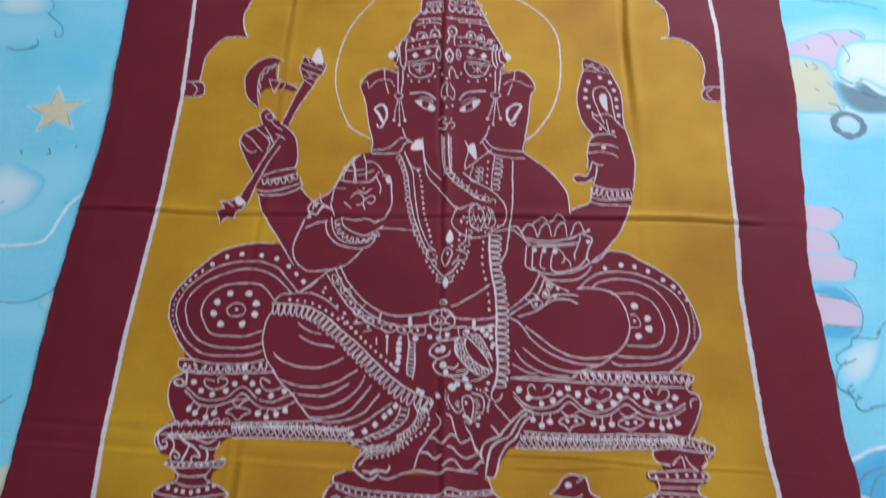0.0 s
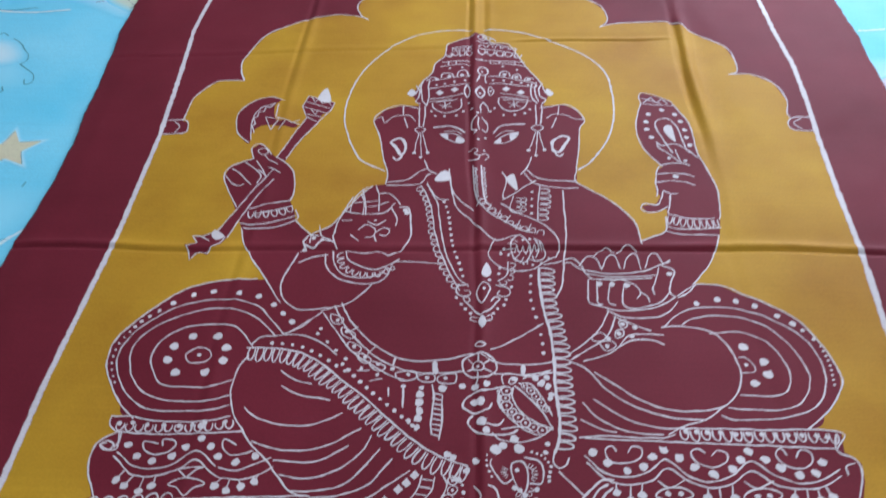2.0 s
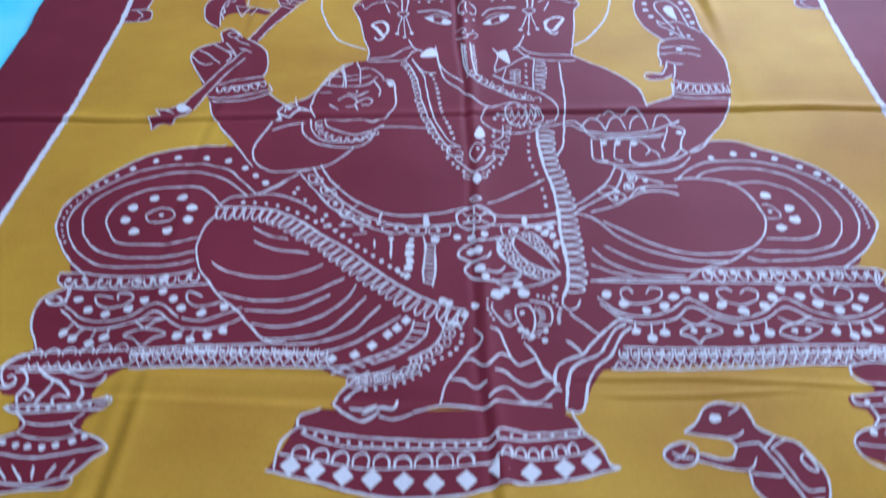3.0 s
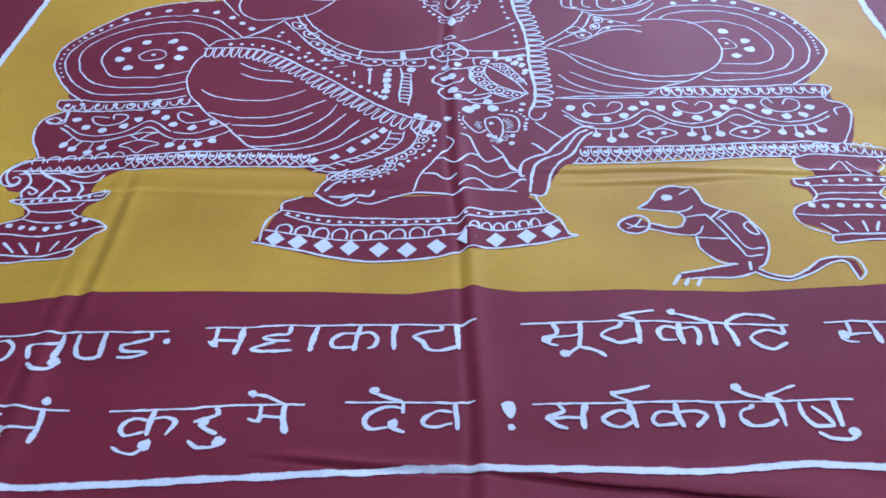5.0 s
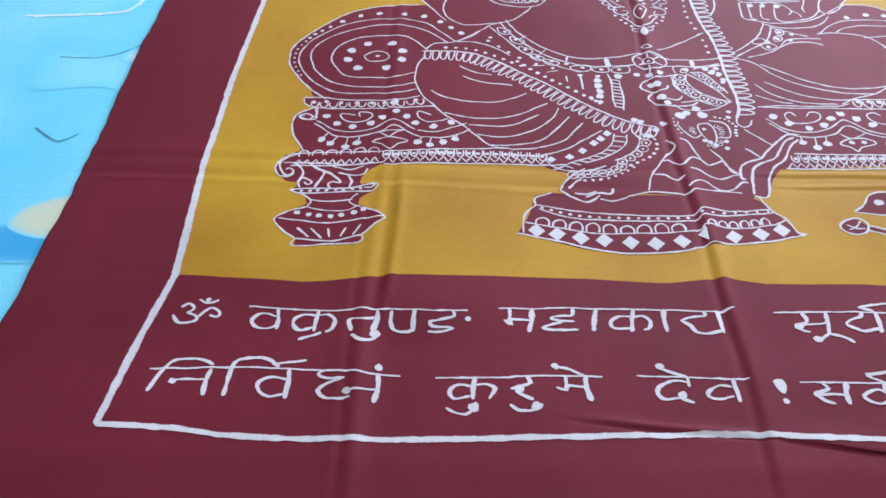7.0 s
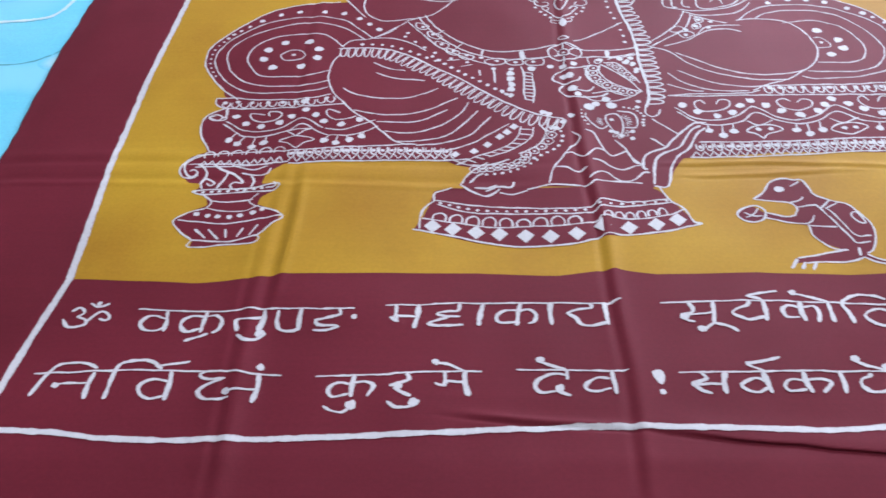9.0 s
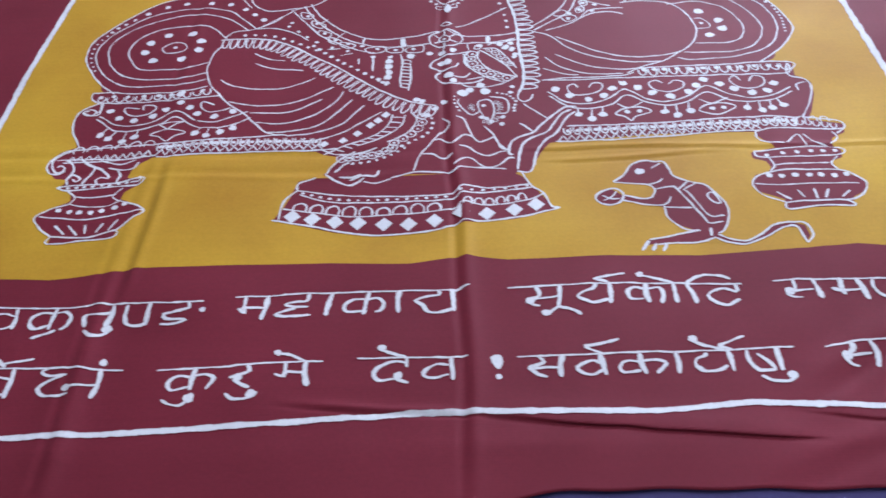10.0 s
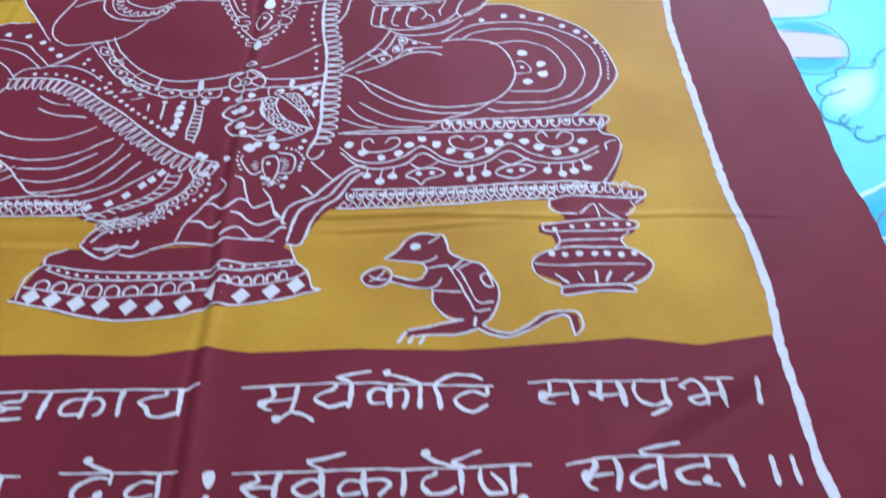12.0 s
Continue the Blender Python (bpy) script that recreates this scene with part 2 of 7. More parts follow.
def cloth_height(x, y):
    """Rest height of the cotton with the creases of its folding: quarters across and along, and loose puckers."""
    x, y = np.asarray(x, dtype=float), np.asarray(y, dtype=float)
    z = 3.0 + 1.1 * rolling(x, y, 2, 330) + 0.55 * rolling(x, y, 21, 150) + 0.36 * rolling(x, y, 4, 70)

    def crease(d, drop, wide):
        """A sharp step in the weave: a lip on the far side, a dip on the near side of the line d = 0."""
        dip = d + 0.75 * wide
        return drop * (hump(d - 0.75 * wide, wide) - 0.9 * hump(dip, np.where(dip > 0, wide, 0.45 * wide))) - 0.25 * drop * hump(d - 3.6 * wide, 2.0 * wide)

    mid = x - (21.0 - 0.038 * y) - 2.0 * np.sin(y / 70.0) - np.sin(y / 23.0)
    z += crease(mid, 1.25 + 0.55 * fade(y, 350, 700) + 0.25 * np.sin(y / 110.0), 5.0) + 0.8 * hump(mid - 6, 16.0)
    z += 1.0 * crease(mid - 21, 0.8, 5.0) * fade(y, 905, 985)
    left = x + 232 + 0.012 * (y - 500) + 2.0 * np.sin(y / 60.0)
    z += crease(left, 0.6 + 0.65 * fade(y, 760, 950) + 0.5 * (1 - fade(y, 60, 200)), 5.5) + 2.0 * hump(left, 14.0) * (1 - fade(y, 150, 320))
    step = x + 211 + 1.5 * np.sin(y / 40.0)
    z += 3.4 * fade(step, -9, 2) * (1 - fade(step, 6, 150)) * fade(y, 60, 110) * (1 - fade(y, 200, 300)) + 0.9 * hump(step - 2, 4.0) * fade(y, 100, 125) * (1 - fade(y, 205, 240))
    right = x - 258 - 2.0 * np.sin(y / 50.0)
    z += crease(right, 0.35 + 3.9 * fade(y, 655, 860) * (1 - 0.8 * fade(y, 980, 1025)), 7.5)
    across = y - 553 - 0.015 * x - 3.0 * np.sin(x / 130.0) - 1.2 * np.sin(x / 37.0)
    z += crease(across, (1.3 + 0.4 * np.sin(x / 85.0) + 0.8 * fade(x, 150, 260)) * (1 - 0.85 * fade(x, 395, 425)), 5.0)
    lower = y - 238 + 0.02 * x - 3.0 * np.sin(x / 90.0)
    z += crease(lower - 14, 0.5, 6.0) * (1 - fade(x, -60, 40)) - crease(lower + 14, 0.6, 4.5) * (1 - fade(x, -90, 20))
    upper = y - 941 - 0.07 * x - 2.0 * np.sin(x / 45.0)
    z += crease(upper, 1.3, 3.0) * fade(x, 20, 70) * (1 - fade(x, 215, 275))
    z += crease(upper + 6, 0.45, 5.0) * (1 - fade(x, -60, 0))
    # loose puckers on the gold beside the footstool
    p1 = y - 229 - 0.02 * (x - 80) - 1.5 * np.sin(x / 28.0)
    z += crease(p1, 0.75, 2.3) * fade(x, 70, 110) * (1 - fade(x, 170, 240))
    p2 = y - 244 + 0.035 * (x - 82) + 1.2 * np.sin(x / 33.0)
    z += crease(p2, 0.75, 2.3) * fade(x, 55, 90) * (1 - fade(x, 340, 450))
    # two thin pleats lying over themselves below the bottom line
    q = y - (4.0 - 0.105 * x) - 1.2 * np.sin(x / 31.0)
    z += crease(q, 0.9, 2.6) * fade(x, -110, -50) * (1 - fade(x, 0, 40))
    for d, window in pleats(x, y):
        z += (1.5 * np.where(d > 1.5, hump(d - 1.5, 13.0), hump(d - 1.5, 1.3)) - 0.5 * hump(d + 1.6, 1.6)) * window
    # soft slanting folds across the near corner
    slant = (y - 48) - 0.61 * (x - 278)
    z += 0.8 * crease(slant, 1.0, 11.0) * fade(x, 200, 250) * (1 - fade(x, 340, 400))
    slant = (y + 31) - 0.33 * (x - 224)
    z += 0.7 * crease(slant, 1.0, 8.0) * fade(x, 160, 200) * (1 - fade(x, 270, 320))
    q3 = y + 26 - 0.13 * x
    z += 0.3 * hump(q3, 14.0) + 2.0 * (1 - fade(y, -50, 2))
    # the hem lies down on the bed
    edge = np.minimum(np.minimum(x + 480, 480 - x), np.minimum(y + 45, 1299 - y))
    z = -0.4 + (np.maximum(z, 0.2) + 0.4) * (0.55 + 0.45 * fade(edge, 0, 30))
    # the near hem curls up a little
    z += 0.3 * (1 - fade(y, -45, -22)) * (0.6 + 0.4 * np.sin(x / 47.0))
    return z + LEVEL


def warp(x, y):
    """Where a point of the flat pattern comes to lie: the uneven hem, and the lips of folds that hang over."""
    x, y = np.asarray(x, dtype=float), np.asarray(y, dtype=float)
    west = np.interp(y, (0, 160, 215, 290, 390, 470, 540, 580, 623, 719, 848, 962, 1090), (471, 469, 467, 471, 473, 474, 475, 472, 469, 473, 484, 495, 499))
    east = np.interp(y, (0, 147, 187, 240, 268, 340, 430, 505, 603, 680, 752, 857, 961, 1131), (480, 477, 473, 472, 469, 469, 465, 464, 474, 482, 488, 492, 493, 486))
    ragged = 0.8 * np.sin(y / 31.0 + 1.0) + 0.6 * np.sin(y / 12.3 + 2.0 * np.sin(y / 90.0)) + 0.35 * np.sin(y / 4.7 + 3.0 * np.sin(y / 41.0))
    wx = x + np.sign(x) * (np.where(x < 0, west, east) - 480.0 + ragged) * fade(np.abs(x), 405, 480)
    wy = y + (1.2 * np.sin(x / 60.0) + 0.6 * np.sin(x / 9.0) - 3.5 - 10.0 * (1 - fade(x, 0, 80))) * (1 - fade(y, -45, -25))
    for d, window in pleats(x, y):
        wy = wy - 2.6 * hump(d - 1.3, 1.5) * window * fade(x, 45, 85)
    lip = y - 553 - 0.015 * x - 3.0 * np.sin(x / 130.0) - 1.2 * np.sin(x / 37.0) + 8.0
    wy = wy + 1.4 * hump(lip, 3.5)
    return wx, wy


STEP = 2.0
GX = np.arange(-480.0, 481.0, STEP)
GY = np.concatenate([np.arange(-45.0, -25.0, STEP), np.arange(-25.0, 13.0, 0.8), np.arange(13.0, 1300.0, STEP)])  # closer rows along the pleats
GXX, GYY = np.meshgrid(GX, GY)
GZ = cloth_height(GXX, GYY)
WARP_X, WARP_Y = warp(GXX, GYY)


def mesh_from(name, verts, faces):
    me = bpy.data.meshes.new(name)
    me.from_pydata([tuple(v) for v in verts], [], [tuple(f) for f in faces])
    me.update()
    return me


def cloth_mesh(name):
    ny, nx = GXX.shape
    co = np.stack([WARP_X, WARP_Y, GZ], axis=-1).reshape(-1, 3) / 1000.0
    ids = np.arange(ny * nx).reshape(ny, nx)
    faces = np.stack([ids[:-1, :-1], ids[:-1, 1:], ids[1:, 1:], ids[1:, :-1]], axis=-1).reshape(-1, 4).tolist()
    rim = list(ids[0, :]) + list(ids[1:, -1]) + list(ids[-1, -2::-1]) + list(ids[-2:0:-1, 0])
    low = co[rim] - np.array([0, 0, 0.0007])
    base = len(co)
    for i in range(len(rim)):
        j = (i + 1) % len(rim)
        faces.append((rim[i], base + i, base + j, rim[j]))
    return mesh_from(name, np.vstack([co, low]), faces)


def smoothed(points, closed, step=1.8):
    """A Catmull-Rom line through the points at even short steps."""
    p = np.array(points, dtype=float)
    n = len(p)
    if n < 3 and not closed:
        ext = np.vstack([2 * p[0] - p[1], p, 2 * p[-1] - p[-2]])
    elif closed:
        ext = np.vstack([p[-1], p, p[0], p[1]])
    else:
        ext = np.vstack([2 * p[0] - p[1], p, 2 * p[-1] - p[-2]])
    out = []
    for i in range(len(ext) - 3):
        a, b, c, d = ext[i:i + 4]
        k = max(2, int(np.hypot(*(c - b)) / step))
        t = np.linspace(0, 1, k, endpoint=False)[:, None]
        out.append(0.5 * (2 * b + (c - a) * t + (2 * a - 5 * b + 4 * c - d) * t ** 2 + (3 * b - a - 3 * c + d) * t ** 3))
    if not closed:
        out.append(p[-1:])
    return np.vstack(out)


def straight(points, closed, step=2.0):
    p = np.array(points, dtype=float)
    if closed:
        p = np.vstack([p, p[0]])
    out = []
    for a, b in zip(p[:-1], p[1:]):
        k = max(1, int(np.hypot(*(b - a)) / step))
        out.append(a + (b - a) * np.linspace(0, 1, k, endpoint=False)[:, None])
    if not closed:
        out.append(p[-1:])
    return np.vstack(out)


RNG = np.random.RandomState(11)


class Lines:
    """Drawn lines and dots of one motif, laid on a cloth as thin ribbons."""

    def __init__(self, height=cloth_height, lift=0.30, pen=0.61, nib=False, rough=1.0):
        self.rough = rough
        self.height, self.lift, self.pen, self.nib, self.verts, self.faces, self.core, self.marks = height, lift, pen, nib, [], [], [], []

    def lay(self, xy, faces, core):
        """core: 1 in the middle of a stroke, 0 at its rim, where dye has crept under the wax."""
        lift = self.lift + RNG.uniform(0, 0.07)
        z = self.height(xy[:, 0], xy[:, 1]) + lift
        base = len(self.verts)
        if self.height is cloth_height:
            xy = np.stack(warp(xy[:, 0], xy[:, 1]), 1)
        self.verts += [(a / 1000, b / 1000, c / 1000) for a, b, c in zip(xy[:, 0], xy[:, 1], z)]
        self.faces += [tuple(base + i for i in f) for f in faces]
        self.core += list(core)
        self.marks.append((base, len(self.faces) - len(faces), xy[:, 0].min(), xy[:, 0].max()))

    def ribbon(self, p, wide, closed):
        n, wide = len(p), wide * self.pen
        if n < 2:
            return
        if n > 4:
            p = p + np.stack([np.convolve(RNG.normal(size=n + 4), np.ones(5) / 5, "valid") for _ in (0, 1)], 1) * 0.45 * self.rough
        d = np.roll(p, -1, 0) - np.roll(p, 1, 0) if closed else np.gradient(p, axis=0)
        d /= np.maximum(np.hypot(d[:, 0], d[:, 1]), 1e-6)[:, None]
        side = np.stack([-d[:, 1], d[:, 0]], 1)
        if self.nib:
            wide = wide * (0.66 + 0.42 * np.abs(d[:, 1]))  # a broad nib held level: upright strokes come out wider
        w = wide / 2 * (1 + 0.17 * self.rough * np.convolve(RNG.normal(size=n + 2), np.ones(3) / 1.7, "valid"))
        w = np.clip(w, wide * 0.30, wide * 0.74)
        if not closed:
            w[0] *= 0.75
            w[-1] *= 0.75
            cap0, cap1 = p[0] - d[0] * w[0] * 0.7, p[-1] + d[-1] * w[-1] * 0.7
        left, right = p + side * w[:, None], p - side * w[:, None]
        xy = np.vstack([left, p, right])
        m = n if closed else n - 1
        core = np.repeat((0.0, 1.0, 0.0), n)
        faces = [(k + n + i, k + n + (i + 1) % n, k + (i + 1) % n, k + i) for k in (0, n) for i in range(m)]
        if not closed:
            xy, core = np.vstack([xy, cap0, cap1]), np.append(core, (0.0, 0.0))
            faces += [(3 * n, n, 0), (3 * n, 2 * n, n), (3 * n + 1, n - 1, 2 * n - 1), (3 * n + 1, 2 * n - 1, 3 * n - 1)]
        self.lay(xy, faces, core)


def curve(part_lines, wide, *points):
    part_lines.ribbon(smoothed(points, False), wide, False)


def ring(part_lines, wide, *points):
    part_lines.ribbon(smoothed(points, True), wide, True)


def bar(part_lines, wide, *points):
    part_lines.ribbon(straight(points, False), wide, False)


def outline(part_lines, wide, *points):
    part_lines.ribbon(straight(points, True), wide, True)


def dots(part_lines, radius, *points):
    for x, y in points:
        k, a0 = 9, RNG.uniform(0, 6)
        r = radius * 0.77 * (1 + 0.12 * RNG.normal(size=k))
        a = a0 + np.arange(k) * 2 * np.pi / k
        xy = np.vstack([[x, y], np.stack([x + r * np.cos(a), y + r * np.sin(a)], 1)])
        part_lines.lay(xy, [(0, 1 + i, 1 + (i + 1) % k) for i in range(k)], [1.6] + [0.15] * k)


def diamonds(part_lines, half, *points):
    for x, y in points:
        xy = np.array([(x - half, y + RNG.uniform(-1, 1)), (x, y - half * 1.1), (x + half, y + RNG.uniform(-1, 1)), (x, y + half * 1.1), (x, y)])
        part_lines.lay(xy, [(0, 1, 4), (1, 2, 4), (2, 3, 4), (3, 0, 4)], (0.1, 0.1, 0.1, 0.1, 1.8))


def along(points, n):
    p = smoothed(points, False, 1.0)
    s = np.concatenate([[0], np.cumsum(np.hypot(*np.diff(p, axis=0).T))])
    return p, s


def dot_row(part_lines, n, radius, *points):
    p, s = along(points, n)
    for v in np.linspace(0, s[-1], n):
        dots(part_lines, radius * RNG.uniform(0.85, 1.15), (np.interp(v, s, p[:, 0]), np.interp(v, s, p[:, 1])))


def loops(part_lines, wide, n, tall, *points):
    """A row of hand-drawn U loops standing on a line."""
    p, s = along(points, n)
    pitch = s[-1] / n
    for i in range(n):
        v = (i + 0.5) * pitch
        c = np.array([np.interp(v, s, p[:, 0]), np.interp(v, s, p[:, 1])])
        e = np.array([np.interp(v + 1, s, p[:, 0]), np.interp(v + 1, s, p[:, 1])]) - np.array([np.interp(v - 1, s, p[:, 0]), np.interp(v - 1, s, p[:, 1])])
        e /= max(np.hypot(*e), 1e-6)
        up = np.array([-e[1], e[0]]) * tall * RNG.uniform(0.9, 1.1)
        h = pitch * 0.36
        curve(part_lines, min(wide, pitch * 0.30), c - e * h, c - e * h * 1.05 + up * 0.55, c - e * h * 0.45 + up * 0.95, c + e * h * 0.45 + up, c + e * h * 1.05 + up * 0.55, c + e * h)


def rungs(part_lines, wide, n, first, second):
    """Short bars between two drawn lines."""
    (p, s), (q, u) = along(first, n), along(second, n)
    for v in (np.arange(n) + 0.5) / n:
        bar(part_lines, wide, (np.interp(v * s[-1], s, p[:, 0]), np.interp(v * s[-1], s, p[:, 1])), (np.interp(v * u[-1], u, q[:, 0]), np.interp(v * u[-1], u, q[:, 1])))


def beads(part_lines, wide, n, radius, *points):
    """A row of small rings, each with a dot in it."""
    p, s = along(points, n)
    for v in (np.arange(n) + 0.5) / n * s[-1]:
        x, y, k = np.interp(v, s, p[:, 0]), np.interp(v, s, p[:, 1]), radius * RNG.uniform(0.88, 1.12)
        ring(part_lines, wide, *[(x + k * math.cos(a), y + k * math.sin(a)) for a in (0, 1.05, 2.1, 3.15, 4.2, 5.25)])
        dots(part_lines, radius * 0.42, (x, y))


def zigzag(part_lines, wide, n, tall, *points):
    p, s = along(points, n)
    v = np.linspace(0, s[-1], 2 * n + 1)
    bar(part_lines, wide, *[(np.interp(a, s, p[:, 0]), np.interp(a, s, p[:, 1]) + (tall if i % 2 else 0)) for i, a in enumerate(v)])


class Dye:
    """A dyed area of one motif, bounded by closed outlines on the cloth's own weave."""

    def __init__(self, lift):
        self.lift, self.shapes, self.holes = lift, [], []


def patch(dye, *points):
    dye.shapes.append(np.array(points, dtype=float))


def blob(dye, *points):
    dye.shapes.append(smoothed(points, True, 3.0))


def inside_depth(poly, x, y):
    """Signed distance to a closed outline, positive inside."""
    best = np.full(x.shape, 1e9)
    odd = np.zeros(x.shape, dtype=bool)
    for (ax, ay), (bx, by) in zip(poly, np.roll(poly, -1, 0)):
        dx, dy = bx - ax, by - ay
        t = np.clip(((x - ax) * dx + (y - ay) * dy) / max(dx * dx + dy * dy, 1e-9), 0, 1)
        best = np.minimum(best, (x - ax - t * dx) ** 2 + (y - ay - t * dy) ** 2)
        if ay != by:
            odd ^= ((ay > y) != (by > y)) & (x < ax + (y - ay) * dx / dy)
    return np.where(odd, 1.0, -1.0) * np.sqrt(best)


def dyed_mesh(name, dye):
    depth = np.full(GXX.shape, -1e3)
    for poly in dye.shapes:
        lo, hi = poly.min(0) - 9, poly.max(0) + 9
        i0, i1 = np.searchsorted(GY, lo[1]), np.searchsorted(GY, hi[1])
        j0, j1 = np.searchsorted(GX, lo[0]), np.searchsorted(GX, hi[0])
        depth[i0:i1, j0:j1] = np.maximum(depth[i0:i1, j0:j1], inside_depth(poly, GXX[i0:i1, j0:j1], GYY[i0:i1, j0:j1]))
    ids = -np.ones(GXX.shape, dtype=int)
    inner = depth >= 0
    ids[inner] = np.arange(inner.sum())
    verts = np.stack([WARP_X[inner], WARP_Y[inner], GZ[inner] + dye.lift], 1).tolist()
    faces, cuts = [], {}
    count = inner[:-1, :-1].astype(int) + inner[:-1, 1:] + inner[1:, 1:] + inner[1:, :-1]
    for i, j in np.argwhere(count == 4):
        faces.append((ids[i, j], ids[i, j + 1], ids[i + 1, j + 1], ids[i + 1, j]))
    for i, j in np.argwhere((count > 0) & (count < 4)):
        ring_ids, corner = [], ((i, j), (i, j + 1), (i + 1, j + 1), (i + 1, j))
        for k in range(4):
            a, b = corner[k], corner[(k + 1) % 4]
            if inner[a]:
                ring_ids.append(ids[a])
            if inner[a] != inner[b]:
                key = (min(a, b), max(a, b))
                if key not in cuts:
                    u = depth[a] / (depth[a] - depth[b])
                    cuts[key] = len(verts)
                    verts.append([(1 - u) * g[a] + u * g[b] + (dye.lift if g is GZ else 0) for g in (WARP_X, WARP_Y, GZ)])
                ring_ids.append(cuts[key])
        if len(ring_ids) >= 3:
            faces.append(tuple(ring_ids))
    return mesh_from(name, np.array(verts) / 1000.0, faces)


def sheet_patch(name, points, material, parent, lift, label="", soft=(0.0, 0.45, 0.8, 0.95, 1.0, 1.0)):
    """A printed area of the bed sheet: rings of one outline, drawn in towards its middle."""
    p = smoothed(points, True, 6.0)
    c = p.mean(0)
    rows = [c + (p - c) * s for s in (1.0, 0.8, 0.6, 0.4, 0.2, 0.02)]
    xy = np.vstack(rows)
    z = sheet_height(xy[:, 0], xy[:, 1]) + lift
    n = len(p)
    faces = [(k * n + i, k * n + (i + 1) % n, (k + 1) * n + (i + 1) % n, (k + 1) * n + i) for k in range(len(rows) - 1) for i in range(n)]
    faces.append(tuple((len(rows) - 1) * n + i for i in range(n)))
    me = mesh_from(name, np.stack([xy[:, 0], xy[:, 1], z], 1) / 1000.0, faces)
    me.attributes.new("soft", "FLOAT", "POINT").data.foreach_set("value", np.repeat(np.array(soft, dtype=np.float32), n))
    return part_mesh(name, me, material, parent, label)


def lines_part(name, lines, material, parent, label="", kind=""):
    me = mesh_from(name, lines.verts, lines.faces)
    me.attributes.new("core", "FLOAT", "POINT").data.foreach_set("value", np.array(lines.core, dtype=np.float32))
    return tagged(part_mesh(name, me, material, parent, label), kind=kind)


def word_part(lines, label, heads=1):
    """A written word: its head stroke, and each letter under it as a part of its own."""
    ends = [m[:2] for m in lines.marks[1:]] + [(len(lines.verts), len(lines.faces))]
    strokes = [dict(v=(m[0], e[0]), f=(m[1], e[1]), x0=m[2], x1=m[3]) for m, e in zip(lines.marks, ends)]
    groups = [strokes[:heads]] if heads else []
    letters = []
    for k in sorted(strokes[heads:], key=lambda q: q["x0"]):
        if letters and (k["x0"] < letters[-1][1] - 1.0 or k["x1"] - k["x0"] < 7.5):
            letters[-1][0].append(k)
            letters[-1][1] = max(letters[-1][1], k["x1"])
        else:
            letters.append([[k], k["x1"]])
    owner = None
    for group in groups + [a for a, _ in letters]:
        piece = Lines()
        for k in group:
            shift = len(piece.verts) - k["v"][0]
            piece.verts += lines.verts[k["v"][0]:k["v"][1]]
            piece.core += lines.core[k["v"][0]:k["v"][1]]
            piece.faces += [tuple(i + shift for i in f) for f in lines.faces[k["f"][0]:k["f"][1]]]
        if owner is None:
            owner = lines_part("word", piece, WAX, batik, label)
        else:
            lines_part("letter", piece, WAX, owner)


# ---- the bed sheet and its print ----
SX = np.linspace(BX0 * 1000 - 4, BX1 * 1000 + 4, 190)
SY = np.linspace(BY0 * 1000 - 4, BY1 * 1000 - 2, 190)
sxx, syy = np.meshgrid(SX, SY)
rim_d = np.minimum(np.minimum(sxx - SX[0], SX[-1] - sxx), np.minimum(syy - SY[0], SY[-1] - syy))
szz = sheet_height(sxx, syy) - 24.0 * (1 - fade(rim_d, 0, 42)) ** 2
ids = np.arange(sxx.size).reshape(sxx.shape)
sheet_faces = np.stack([ids[:-1, :-1], ids[:-1, 1:], ids[1:, 1:], ids[1:, :-1]], axis=-1).reshape(-1, 4).tolist()
sheet_co = np.stack([sxx, syy, szz], axis=-1).reshape(-1, 3) / 1000.0
hang = list(ids[0, :]) + list(ids[1:, -1]) + list(ids[-1, -2::-1]) + list(ids[-2:0:-1, 0])
drop = sheet_co[hang].copy()
drop[:, 2] = -0.25 + 0.01 * np.sin(np.arange(len(hang)) / 4.0)
for i in range(len(hang)):
    j = (i + 1) % len(hang)
    sheet_faces.append((hang[i], len(sheet_co) + i, len(sheet_co) + j, hang[j]))
bed_sheet = tagged(part_mesh("bed_sheet", mesh_from("bed_sheet", np.vstack([sheet_co, drop]), sheet_faces), SHEET), "sky-blue cotton bed sheet printed with clouds and stars", "bed sheet")


def cloud_shape(cx, cy, wide, tall, bumps, seed):
    r = np.random.RandomState(seed)
    out = []
    for k in range(bumps):
        a = 2 * np.pi * (k + r.uniform(-0.2, 0.2)) / bumps
        for off, push in ((-0.5, 0.80), (-0.2, 1.0), (0.2, 1.02)):
            b = a + off * 2 * np.pi / bumps
            out.append((cx + wide / 2 * push * np.cos(b), cy + tall / 2 * push * np.sin(b)))
    return out


